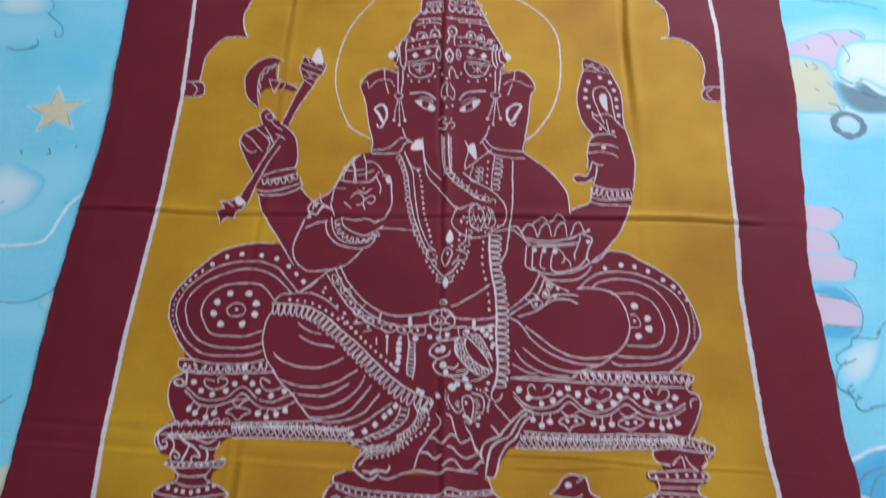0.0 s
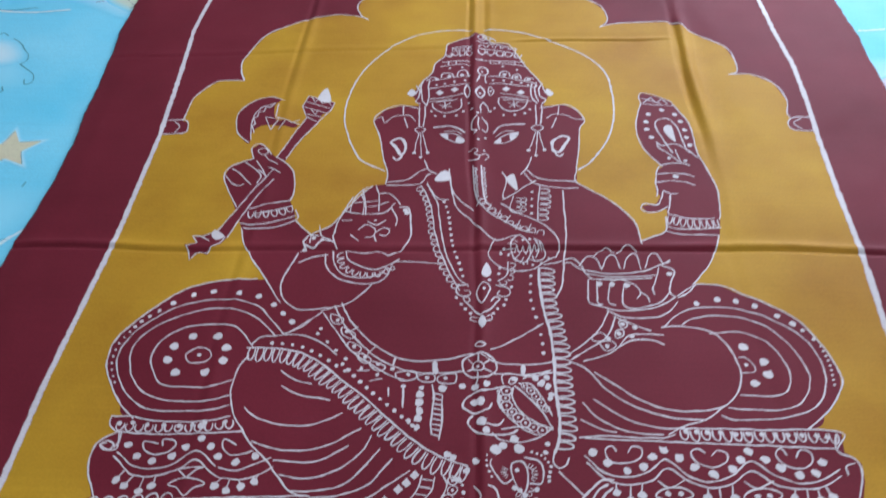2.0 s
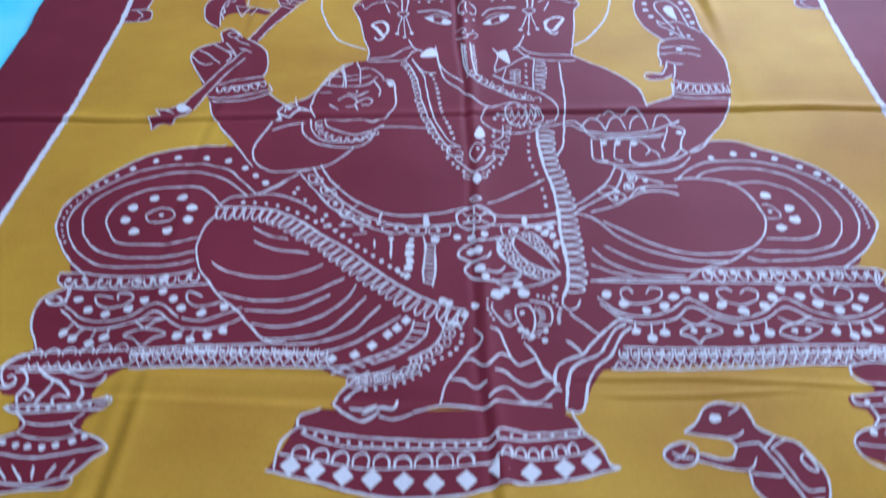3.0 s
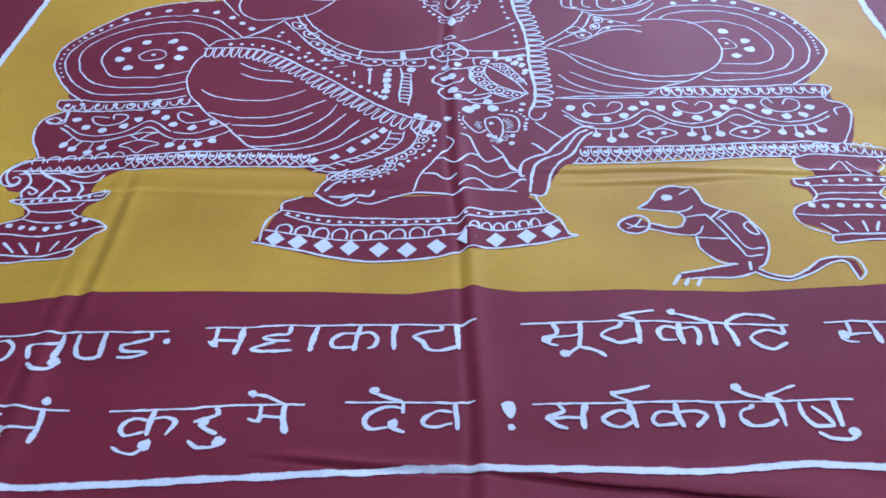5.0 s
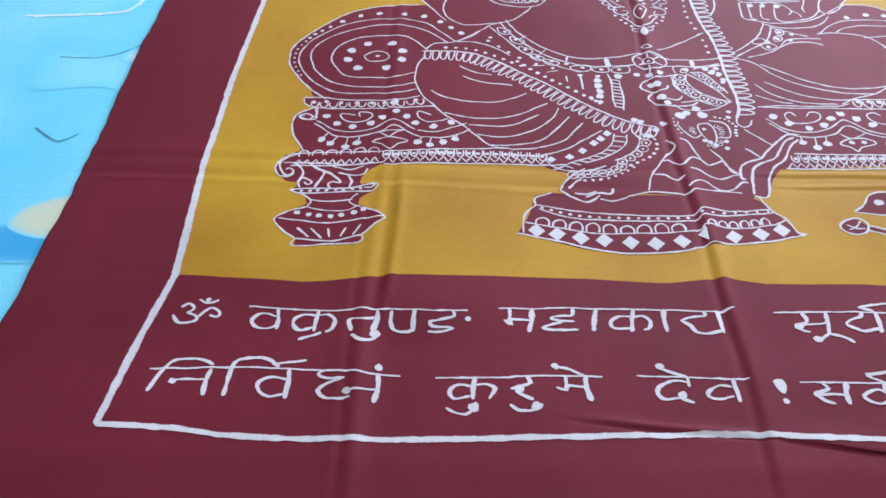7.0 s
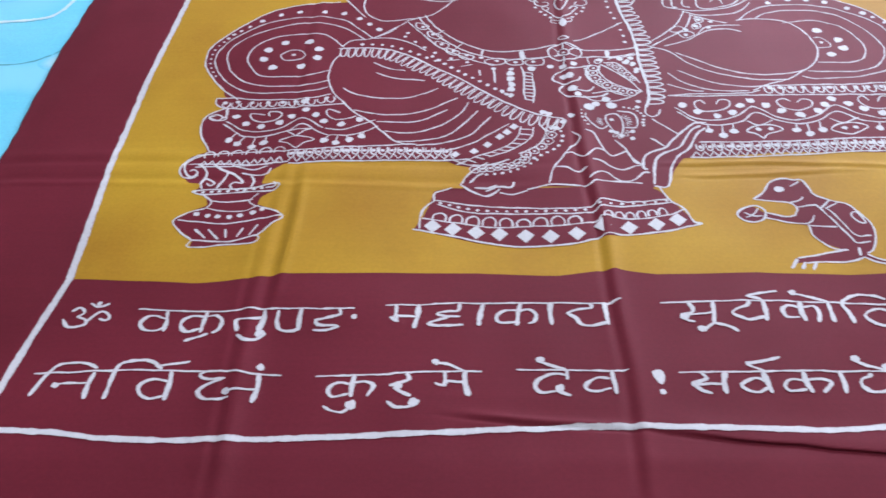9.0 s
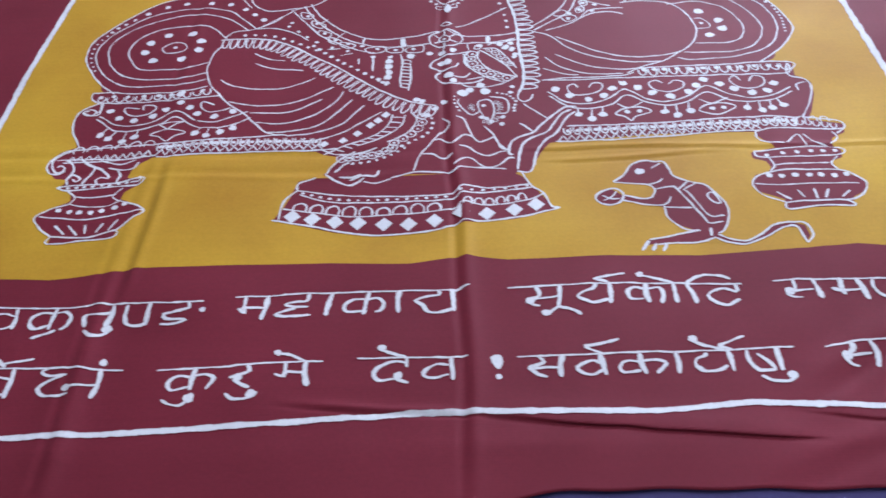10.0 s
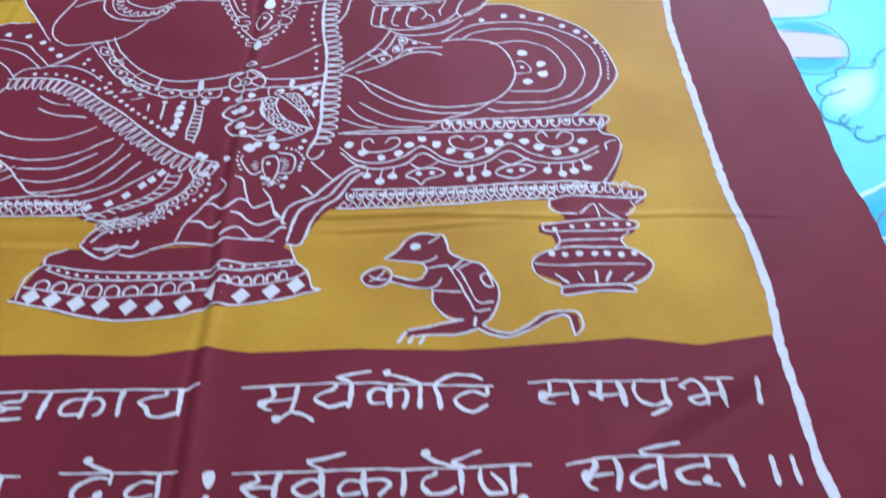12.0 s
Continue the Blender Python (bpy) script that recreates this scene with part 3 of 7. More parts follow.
def cloud(cx, cy, wide, tall, bumps, seed, pale=True):
    shape = cloud_shape(cx, cy, wide, tall, bumps, seed)
    base = sheet_patch("printed_cloud", shape, CLOUD if pale else CLOUD_BLUE, bed_sheet, 0.25, "pale cloud print with a grey-blue line")
    ink, shine = Lines(sheet_height, 0.30), Lines(sheet_height, 0.28)
    n = len(shape)
    gap = np.random.RandomState(seed + 90)
    for k in range(0, n, 3):
        if gap.uniform() < 0.25:
            continue
        curve(ink, 1.7, *[shape[(k + i) % n] for i in range(4)])
    inner = [(cx + (x - cx) * 1.045, cy + (y - cy) * 1.045) for x, y in shape]
    for k in range(n // 2, n, 3):
        curve(shine, 3.4, *[inner[(k + i) % n] for i in range(4)])
    lines_part("cloud_line", ink, INK, base, kind="stuff")
    lines_part("cloud_gleam", shine, GLEAM, base)
    r = np.random.RandomState(seed + 50)
    for _ in range(1):
        x, y = cx + wide * r.uniform(-0.2, 0.2), cy + tall * r.uniform(-0.15, 0.15)
        soft = cloud_shape(x, y, wide * 0.42, tall * 0.42, 5, seed + 7)
        sheet_patch("cloud_puff", soft, CLOUD, base, 0.32 + 0.04 * _)


def star(cx, cy, radius, turn, seed):
    pts = []
    for k in range(10):
        a = radians(turn + 36 * k)
        rad = radius * (1.0 if k % 2 == 0 else 0.45)
        pts.append((cx + rad * math.cos(a), cy + rad * math.sin(a)))
    halo_shape = [(cx + (x - cx) * 1.35, cy + (y - cy) * 1.35) for x, y in pts]
    p = straight(halo_shape, True, 8.0)
    base = sheet_patch("printed_star", p[::2], GLOW, bed_sheet, 0.25, "cream five-pointed star print with a white glow")
    sheet_patch("star_fill", straight(pts, True, 4.0)[::2], CREAM, base, 0.36)
    ink = Lines(sheet_height, 0.5)
    for k in (0, 2, 4, 6, 8):
        bar(ink, 1.5, pts[k], pts[(k + 1) % 10])
    lines_part("star_line", ink, INK, base, kind="stuff")


def drawn_cloud(shape, strokes, glint=(), puff=(), label="pale cloud print with a grey-blue line"):
    """A cloud of the print: a faint body, a white puff, ink strokes and bright rims as drawn."""
    base = sheet_patch("printed_cloud", shape, CLOUD_BLUE, bed_sheet, 0.25, label)
    if puff:
        sheet_patch("cloud_puff", puff, CLOUD, base, 0.34, soft=(0.0, 0.3, 0.7, 0.95, 1.0, 1.0))
    ink, shine = Lines(sheet_height, 0.46, 1.0), Lines(sheet_height, 0.42, 1.0)
    for pts in strokes:
        curve(ink, 1.5, *pts)
    for pts in glint:
        curve(shine, 4.2, *pts)
    lines_part("cloud_line", ink, INK, base, kind="stuff")
    if glint:
        lines_part("cloud_gleam", shine, GLEAM, base)


drawn_cloud(((-700, 950), (-672, 962), (-652, 960), (-628, 944), (-610, 920), (-598, 890), (-578, 862), (-578, 842), (-604, 826), (-640, 816), (-700, 820)),
            (((-668, 958), (-660, 964), (-650, 958)), ((-640, 950), (-626, 940), (-616, 926), (-606, 914)), ((-604, 912), (-600, 896), (-606, 886)), ((-606, 888), (-590, 874), (-578, 862), (-574, 846), (-582, 842), (-586, 852)), ((-608, 836), (-604, 826), (-612, 822)), ((-650, 820), (-630, 815), (-606, 822))),
            puff=((-690, 940), (-660, 952), (-630, 940), (-606, 908), (-612, 886), (-650, 878), (-690, 890)))
drawn_cloud(((-600, 640), (-560, 644), (-510, 650), (-470, 640), (-456, 622), (-466, 585), (-492, 550), (-505, 508), (-540, 490), (-600, 490), (-640, 540), (-640, 610)),
            (((-463, 640), (-458, 628), (-462, 616)), ((-464, 612), (-470, 600), (-468, 592)), ((-503, 650), (-504, 642)), ((-540, 642), (-536, 634), (-541, 632)), ((-577, 638), (-573, 630)), ((-497, 556), (-488, 560)), ((-600, 560), (-590, 548), (-575, 556))),
            (((-463, 640), (-455, 624), (-465, 587), (-490, 553), (-503, 508), (-518, 494), (-560, 489), (-610, 486)),),
            ((-600, 618), (-556, 608), (-530, 588), (-546, 546), (-580, 528), (-620, 560)))
drawn_cloud(((-560, 418), (-515, 416), (-484, 422), (-470, 432), (-440, 430), (-430, 380), (-458, 356), (-498, 362), (-560, 360)),
            (((-548, 412), (-520, 410), (-500, 414), (-484, 424)), ((-484, 424), (-474, 432), (-455, 432)), ((-466, 362), (-458, 356), (-452, 362))),
            puff=((-492, 410), (-476, 430), (-440, 430), (-440, 400), (-470, 396)))
drawn_cloud(((640, 445), (580, 440), (550, 431), (530, 411), (503, 407), (496, 393), (476, 381), (472, 359), (473, 337), (487, 333), (490, 316), (507, 316), (530, 322), (542, 338), (600, 336), (640, 380)),
            (((590, 441), (550, 431), (530, 410)), ((536, 416), (528, 405), (503, 406), (496, 393)), ((499, 396), (478, 382), (479, 370), (494, 374), (500, 378)), ((488, 376), (474, 360), (472, 342), (484, 334), (492, 340)), ((490, 346), (483, 338), (488, 328), (498, 330)), ((494, 332), (489, 320), (497, 313), (510, 319)), ((504, 318), (528, 323), (541, 334), (538, 344))),
            puff=((535, 412), (505, 402), (482, 382), (474, 352), (484, 338), (510, 350), (530, 380)))
drawn_cloud(((700, 540), (660, 560), (640, 600), (660, 640), (720, 650), (780, 620), (780, 560)), (((700, 540), (660, 560), (642, 598)), ((660, 640), (690, 652), (720, 650))), puff=((690, 570), (670, 600), (700, 630), (740, 600)))
drawn_cloud(((-760, 300), (-700, 340), (-640, 320), (-620, 270), (-680, 240), (-750, 250)), (((-700, 340), (-660, 336), (-640, 318)), ((-640, 318), (-618, 296), (-622, 268))), puff=((-720, 300), (-690, 320), (-650, 300), (-680, 270)))
for cx, cy, wide, tall, bumps, pale, seed in ((-760, 1160, 150, 80, 6, True, 41), (-700, 90, 150, 90, 6, False, 42), (700, 100, 160, 90, 7, False, 43), (800, 1130, 130, 80, 6, True, 44), (-300, -230, 170, 80, 6, True, 45), (780, 860, 140, 90, 6, True, 46)):
    cloud(cx, cy, wide, tall, bumps, seed, pale)
for k, (cx, cy, radius, turn) in enumerate(((-546, 706, 37, 100), (607, 1180, 46, 268), (-800, 980, 34, 70), (760, 730, 36, 100), (-760, 520, 36, 85), (720, 330, 34, 60))):
    star(cx, cy, radius, turn, k)


def printed(points, material, lift, strokes=(), label="soft pastel patch of print", soft=(0.0, 0.8, 0.95, 1.0, 1.0, 1.0)):
    """One plain coloured area of the sheet, with its thin grey strokes."""
    ob = sheet_patch("colour_patch", points, material, bed_sheet, lift, label, soft)
    if strokes:
        ink = Lines(sheet_height, lift + 0.12, 1.0)
        for pts in strokes:
            curve(ink, 1.3, *pts)
        lines_part("patch_line", ink, GREY, ob, kind="stuff")
    return ob


# a rose and cream group of the print by the cloth's head, west side
printed(((-640, 1081), (-590, 1152), (-546, 1215), (-480, 1245), (-440, 1180), (-460, 1060), (-500, 1008), (-540, 1024), (-599, 1055)), GLOW, 0.26, label="white glow of print", soft=(0.0, 0.35, 0.7, 0.9, 1.0, 1.0))
printed(((-586, 1086), (-574, 1128), (-542, 1192), (-502, 1216), (-470, 1200), (-500, 1147), (-539, 1104)), PINK, 0.36, (((-545, 1150), (-538, 1142)), ((-580, 1100), (-572, 1096))), "rose pink streak of print")
printed(((-470, 1180), (-504, 1158), (-537, 1100), (-550, 1066), (-528, 1040), (-480, 1020), (-450, 1080)), STRAW, 0.44, (((-540, 1078), (-530, 1062)), ((-520, 1068), (-512, 1056)), ((-508, 1050), (-500, 1042), (-505, 1036)), ((-560, 1052), (-548, 1056))), "pale straw patch of print")
# rose, straw, white and slate areas on the east side
printed(((470, 890), (540, 930), (610, 940), (690, 900), (700, 780), (640, 720), (540, 690), (470, 720)), GLOW, 0.26, label="white glow of print", soft=(0.0, 0.3, 0.6, 0.85, 1.0, 1.0))
printed(((480, 862), (543, 897), (601, 905), (610, 887), (580, 862), (566, 832), (541, 821), (480, 838)), PINK, 0.36, (((543, 897), (560, 888), (566, 870)), ((520, 872), (524, 862)), ((590, 900), (606, 890))), "rose pink patch of print")
printed(((480, 846), (534, 844), (550, 824), (560, 780), (552, 748), (524, 744), (470, 756)), STRAW, 0.44, (((514, 836), (516, 828)), ((524, 836), (530, 828), (524, 824)), ((540, 800), (548, 790)), ((534, 764), (546, 760), (550, 748)), ((520, 790), (526, 784))), "straw yellow patch of print")
printed(((573, 872), (609, 884), (650, 876), (660, 800), (624, 788), (589, 809), (561, 800), (556, 830)), GLOW, 0.5, (((573, 872), (580, 850), (572, 838)), ((560, 812), (575, 800), (590, 808))), "white patch of print")
printed(((547, 805), (569, 791), (588, 804), (617, 780), (670, 790), (672, 752), (613, 748), (576, 749), (552, 769)), SLATE, 0.56, label="slate grey patch of print", soft=(0.0, 0.95, 1.0, 1.0, 1.0, 1.0))
hoop = Lines(sheet_height, 0.66, 1.0)
ring(hoop, 9.0, *[(556 + 20 * math.cos(a), 727 + 19 * math.sin(a)) for a in np.linspace(0, 2 * math.pi, 14, endpoint=False)])
lines_part("printed_hoop", hoop, HOOP, bed_sheet, "slate grey ring of print")
printed(((450, 590), (509, 590), (521, 574), (503, 555), (470, 548)), PINK, 0.36, (((509, 590), (519, 582), (520, 572)),), "rose pink patch of print", (0.0, 0.9, 1.0, 1.0, 1.0, 1.0))
printed(((450, 556), (500, 552), (507, 525), (500, 510), (450, 510)), PINK, 0.38, (((500, 550), (507, 538), (506, 526)),), "rose pink patch of print", (0.0, 0.9, 1.0, 1.0, 1.0, 1.0))
printed(((450, 516), (500, 520), (526, 508), (516, 484), (479, 479), (450, 484)), PINK, 0.40, (((510, 516), (525, 508), (518, 488)),), "rose pink patch of print", (0.0, 0.9, 1.0, 1.0, 1.0, 1.0))
ball = [(484 + 35 * math.cos(a), 438 + 40 * math.sin(a)) for a in np.linspace(0, 2 * math.pi, 18, endpoint=False)]
printed(ball, DEEP, 0.42, (tuple(ball[k] for k in (15, 16, 17, 0, 1, 2, 3)),), "blue and pink printed ball", (0.0, 0.8, 0.8, 0.8, 0.8, 0.8))
printed(((450, 462), (500, 456), (518, 446), (514, 420), (490, 420), (450, 424)), PINK, 0.5, (((470, 460), (500, 456), (518, 446)), ((470, 422), (490, 420), (513, 420))), "pink band of the printed ball", (0.3, 1.0, 1.0, 1.0, 1.0, 1.0))
printed(((440, 240), (476, 254), (498, 266), (530, 271), (570, 250), (570, 190), (530, 150), (450, 150)), DEEP, 0.4, (((462, 210), (475, 228), (487, 241), (520, 254)), ((484, 214), (491, 228), (500, 239), (520, 246))), "deep blue rounded patch of print", (0.5, 0.8, 0.8, 0.8, 0.8, 0.8))
printed(((500, 1262), (530, 1256), (532, 1222), (500, 1222)), SLATE, 0.4, label="slate grey patch of print")
printed(((490, 1168), (512, 1166), (516, 1150), (490, 1146)), GLOW, 0.4, (((500, 1160), (508, 1157), (502, 1152)),), "white patch of print")
printed(((-500, 200), (-460, 214), (-440, 180), (-470, 164), (-505, 176)), STRAW, 0.42)
printed(((-520, 176), (-480, 180), (-450, 160), (-470, 140), (-520, 144)), DEEP, 0.38)
# violet and deep blue areas by the cloth's near hem
printed(((-60, -36), (60, -34), (180, -34), (300, -34), (460, -36), (480, -90), (420, -130), (200, -140), (0, -130), (-90, -90)), VIOLET, 0.3, label="violet blue area of the sheet", soft=(0.9, 1.0, 1.0, 1.0, 1.0, 1.0))
# loose swirls and bright rims
swirl = Lines(sheet_height, 0.4, 1.0)
for pts in (((536, 990), (541, 968), (560, 962), (600, 960), (640, 950)), ((-720, 1035), (-680, 1028), (-640, 1036)), ((-530, 300), (-505, 282), (-490, 292))):
    curve(swirl, 1.6, *pts)
lines_part("printed_swirl", swirl, INK, bed_sheet, kind="stuff")
gleam = Lines(sheet_height, 0.38, 1.0)
for pts in (((460, 246), (476, 257), (500, 269), (535, 274)), ((500, 986), (536, 990)), ((-720, 1030), (-650, 1022), (-590, 1030)), ((466, 216), (484, 212), (486, 200), (479, 196), (474, 176))):
    curve(gleam, 3.4, *pts)
lines_part("printed_gleam", gleam, GLEAM, bed_sheet, kind="stuff")

# ---- the folded red blanket past the head of the cloth ----
blanket = tagged(part("blanket", box(0.585, 1.262, -0.004, 0.985, 1.56, 0.05, 0.022, 4), RED), "folded red woven blanket with dark stripes on the bed", "blanket")
blanket.matrix_world = Matrix.Translation((0.585, 1.262, 0)) @ pose(0, 0, 0, 0, 0, -15) @ Matrix.Translation((-0.585, -1.262, 0))
part("fold", box(0.59, 1.28, 0.046, 0.98, 1.555, 0.085, 0.018, 4), RED, blanket)
for k in range(6):
    part("stripe", box(0.625 + 0.06 * k, 1.2605, 0.008, 0.647 + 0.06 * k, 1.272, 0.042, 0.003), BROWN, blanket, "dark brown stripe")

# ---- the batik cloth ----
batik = tagged(part_mesh("batik_cloth", cloth_mesh("batik_cloth"), MAROON), "creased maroon and gold batik cotton cloth spread on the bed", "cloth")
gold_dye = Dye(0.06)
arch_left = ((-353, 761), (-353, 781), (-352, 810), (-341, 833), (-329, 848), (-299, 850), (-307, 871), (-310, 892), (-304, 918), (-291, 956), (-265, 981), (-236, 999), (-205, 1011), (-171, 1008), (-157, 998), (-169, 1012), (-176, 1032), (-172, 1053), (-139, 1094), (-89, 1116), (-30, 1150), (-14, 1167), (-6, 1181), (7, 1163))
arch_top = ((27, 1141), (74, 1108), (153, 1050), (166, 1030), (169, 1001), (157, 984), (170, 991), (191, 996), (251, 999), (275, 976), (315, 937), (321, 906), (319, 878), (307, 871), (333, 872), (358, 852), (366, 818), (361, 791), (362, 782))
side_right = ((385, 750), (381, 654), (379, 562), (372, 462), (375, 338), (377, 259), (384, 168), (380, 124), (378, 132))
foot_edge = ((332, 126), (288, 133), (238, 129), (180, 126), (119, 129), (50, 127), (22, 132), (-17, 127), (-74, 130), (-133, 129), (-212, 127), (-271, 122), (-311, 124), (-362, 126))
side_left = ((-372, 246), (-374, 363), (-371, 553), (-374, 732))
patch(gold_dye, *arch_left, *arch_top, *side_right, *foot_edge, *side_left)
part_mesh("gold_panel", dyed_mesh("gold_panel", gold_dye), GOLD, batik, "mustard-gold arched panel")
border = Lines(pen=0.86, rough=0.55)
bar(border, 6.6, (-378, 1), (-370, 76), (-362, 126), (-371, 246), (-373, 363), (-370, 553), (-373, 732), (-393, 967), (-388, 1184))
bar(border, 4.4, (-388, 1184), (-277, 1181), (-262, 1175), (-21, 1182), (93, 1169), (229, 1162), (247, 1170), (318, 1156), (382, 1144))
bar(border, 7, (382, 1144), (383, 1057), (387, 959), (391, 889), (389, 813), (385, 750), (381, 654), (379, 562), (372, 462), (375, 338), (377, 259), (382, 219), (384, 168), (380, 124), (381, 80), (381, 45), (384, 24), (385, 8))
bar(border, 4.8, (-378, 1), (-327, -1), (-303, -5), (-252, -6), (-195, -4), (-135, -2), (-63, 2), (-13, 4), (26, 4), (135, 2), (187, 7), (265, 2), (304, 5), (385, 8))
lines_part("border_line", border, WAX, batik, "undyed white border line")


def solid(part_lines, *points):
    """A small filled undyed shape."""
    p = smoothed(points, True, 3.0)
    part_lines.lay(np.vstack([p.mean(0), p]), [(0, 1 + i, 1 + (i + 1) % len(p)) for i in range(len(p))], [2.2] + [0.1] * len(p))


# arch_line
wax = Lines()
curve(wax, 2.6, (-353, 761), (-353, 781), (-352, 810), (-341, 833), (-329, 848), (-299, 850))
curve(wax, 2.6, (-299, 850), (-307, 871), (-310, 892), (-304, 918), (-291, 956), (-265, 981), (-236, 999), (-205, 1011), (-171, 1008), (-157, 998))
curve(wax, 2.6, (-157, 998), (-169, 1012), (-176, 1032), (-172, 1053), (-139, 1094), (-89, 1116), (-30, 1150), (-14, 1167), (-6, 1181))
curve(wax, 2.6, (-6, 1181), (7, 1163), (27, 1141), (74, 1108), (153, 1050), (166, 1030), (169, 1001), (157, 984))
curve(wax, 2.6, (157, 984), (170, 991), (191, 996), (251, 999), (275, 976), (315, 937), (321, 906), (319, 878), (307, 871))
curve(wax, 2.6, (307, 871), (333, 872), (358, 852), (366, 818), (361, 791), (362, 782))
lines_part("arch_line", wax, WAX, batik, "undyed scalloped arch line")
# arch_bracket
dye = Dye(0.096)
blob(dye, (-381, 760), (-351, 760), (-344, 749), (-346, 737), (-377, 734))
motif = part_mesh("arch_bracket", dyed_mesh("arch_bracket", dye), MAROON, batik, "small maroon arch bracket")
wax = Lines()
curve(wax, 2.6, (-372, 761), (-351, 762), (-344, 749), (-346, 737), (-370, 734))
curve(wax, 2.2, (-363, 759), (-354, 749), (-357, 737))
lines_part("wax_line", wax, WAX, motif, "undyed white line", "stuff")
# arch_bracket
dye = Dye(0.096)
blob(dye, (387, 783), (366, 782), (357, 771), (362, 758), (385, 757))
motif = part_mesh("arch_bracket", dyed_mesh("arch_bracket", dye), MAROON, batik, "small maroon arch bracket")
wax = Lines()
curve(wax, 2.6, (387, 783), (366, 782), (357, 771), (362, 758), (385, 757))
curve(wax, 2.2, (374, 780), (364, 771), (371, 759))
lines_part("wax_line", wax, WAX, motif, "undyed white line", "stuff")
# halo_line
wax = Lines()
curve(wax, 3.2, (-103, 672), (-131, 691), (-146, 719), (-157, 752), (-162, 787), (-160, 826), (-151, 868), (-137, 900), (-115, 934), (-91, 956), (-62, 969), (-34, 973), (-14, 972))
curve(wax, 3.6, (2, 974), (28, 974), (65, 962), (104, 937), (127, 918), (143, 898), (156, 869), (159, 833), (159, 794), (153, 756), (143, 728), (126, 697), (110, 680))
lines_part("halo_line", wax, WAX, batik, "undyed circular halo line")
# cushion
dye = Dye(0.096)
blob(dye, (-183, 492), (-211, 504), (-232, 504), (-252, 500), (-280, 488), (-300, 467), (-318, 442), (-327, 422), (-326, 399), (-316, 378), (-301, 357), (-284, 341), (-187, 339), (-132, 393))
motif = part_mesh("cushion", dyed_mesh("cushion", dye), MAROON, batik, "maroon bolster motif with ringed lines")
wax = Lines()
curve(wax, 2.4, (-211, 505), (-232, 504), (-257, 499), (-280, 488), (-300, 467), (-318, 442), (-327, 422), (-326, 399), (-316, 378), (-301, 357), (-284, 341))
curve(wax, 2.2, (-173, 436), (-191, 457), (-204, 470), (-226, 477), (-256, 475), (-280, 466), (-300, 449), (-313, 432), (-318, 412), (-316, 396), (-303, 372), (-284, 355), (-261, 349), (-223, 351), (-206, 357))
curve(wax, 2.2, (-180, 434), (-201, 454), (-223, 465), (-249, 465), (-272, 456), (-293, 442), (-306, 425), (-307, 406), (-298, 384), (-283, 368), (-260, 360), (-226, 361), (-206, 368))
curve(wax, 2.2, (-199, 422), (-214, 440), (-227, 446), (-259, 444), (-276, 434), (-286, 419), (-287, 403), (-277, 384), (-267, 376), (-245, 375), (-227, 376), (-209, 384))
dots(wax, 5.5, (-256, 431), (-233, 432), (-270, 419), (-222, 419), (-272, 404), (-222, 404), (-261, 390), (-235, 391))
ring(wax, 2.2, (-257, 410), (-249, 418), (-238, 416), (-234, 409), (-240, 402), (-252, 402))
dots(wax, 2.5, (-245, 410))
dots(wax, 4, (-285, 471), (-268, 482), (-250, 487), (-225, 486), (-205, 482), (-189, 472), (-178, 461), (-168, 451))
dots(wax, 2.6, (-296, 461), (-303, 454), (-309, 448), (-313, 441))
dot_row(wax, 9, 1.6, (-316, 435), (-322, 419), (-321, 397), (-312, 378))
lines_part("wax_line", wax, WAX, motif, "undyed white line", "stuff")
# cushion
dye = Dye(0.104)
blob(dye, (189, 490), (207, 509), (217, 511), (234, 508), (248, 499), (274, 485), (294, 469), (306, 447), (314, 424), (316, 403), (308, 382), (294, 365), (275, 349), (176, 347), (140, 397))
motif = part_mesh("cushion", dyed_mesh("cushion", dye), MAROON, batik, "maroon bolster motif with ringed lines")
wax = Lines()
curve(wax, 2.4, (191, 494), (209, 509), (225, 510), (239, 507), (252, 498), (274, 485), (294, 469), (306, 447), (314, 424), (317, 401), (308, 382), (294, 365), (275, 349))
curve(wax, 2.2, (174, 456), (186, 470), (204, 479), (229, 481), (252, 477), (274, 466), (293, 450), (303, 427), (304, 403), (296, 382), (284, 369), (260, 360), (234, 357), (217, 356), (208, 360))
curve(wax, 2.2, (190, 459), (202, 467), (227, 471), (250, 467), (271, 453), (284, 433), (290, 411), (288, 393), (278, 377), (263, 369), (236, 367), (215, 368))
curve(wax, 2.2, (213, 449), (237, 452), (255, 446), (266, 436), (273, 417), (274, 402), (267, 387), (253, 382), (227, 382))
dots(wax, 5.5, (240, 435), (255, 419), (256, 405), (243, 395))
curve(wax, 2.2, (234, 423), (240, 423), (245, 416), (245, 408), (234, 406))
dots(wax, 2.5, (239, 415))
dots(wax, 4, (207, 485), (227, 491), (244, 489), (260, 483), (278, 472), (290, 463))
dots(wax, 2.6, (297, 455), (304, 445))
dot_row(wax, 9, 1.6, (308, 437), (311, 418), (309, 395))
lines_part("wax_line", wax, WAX, motif, "undyed white line", "stuff")
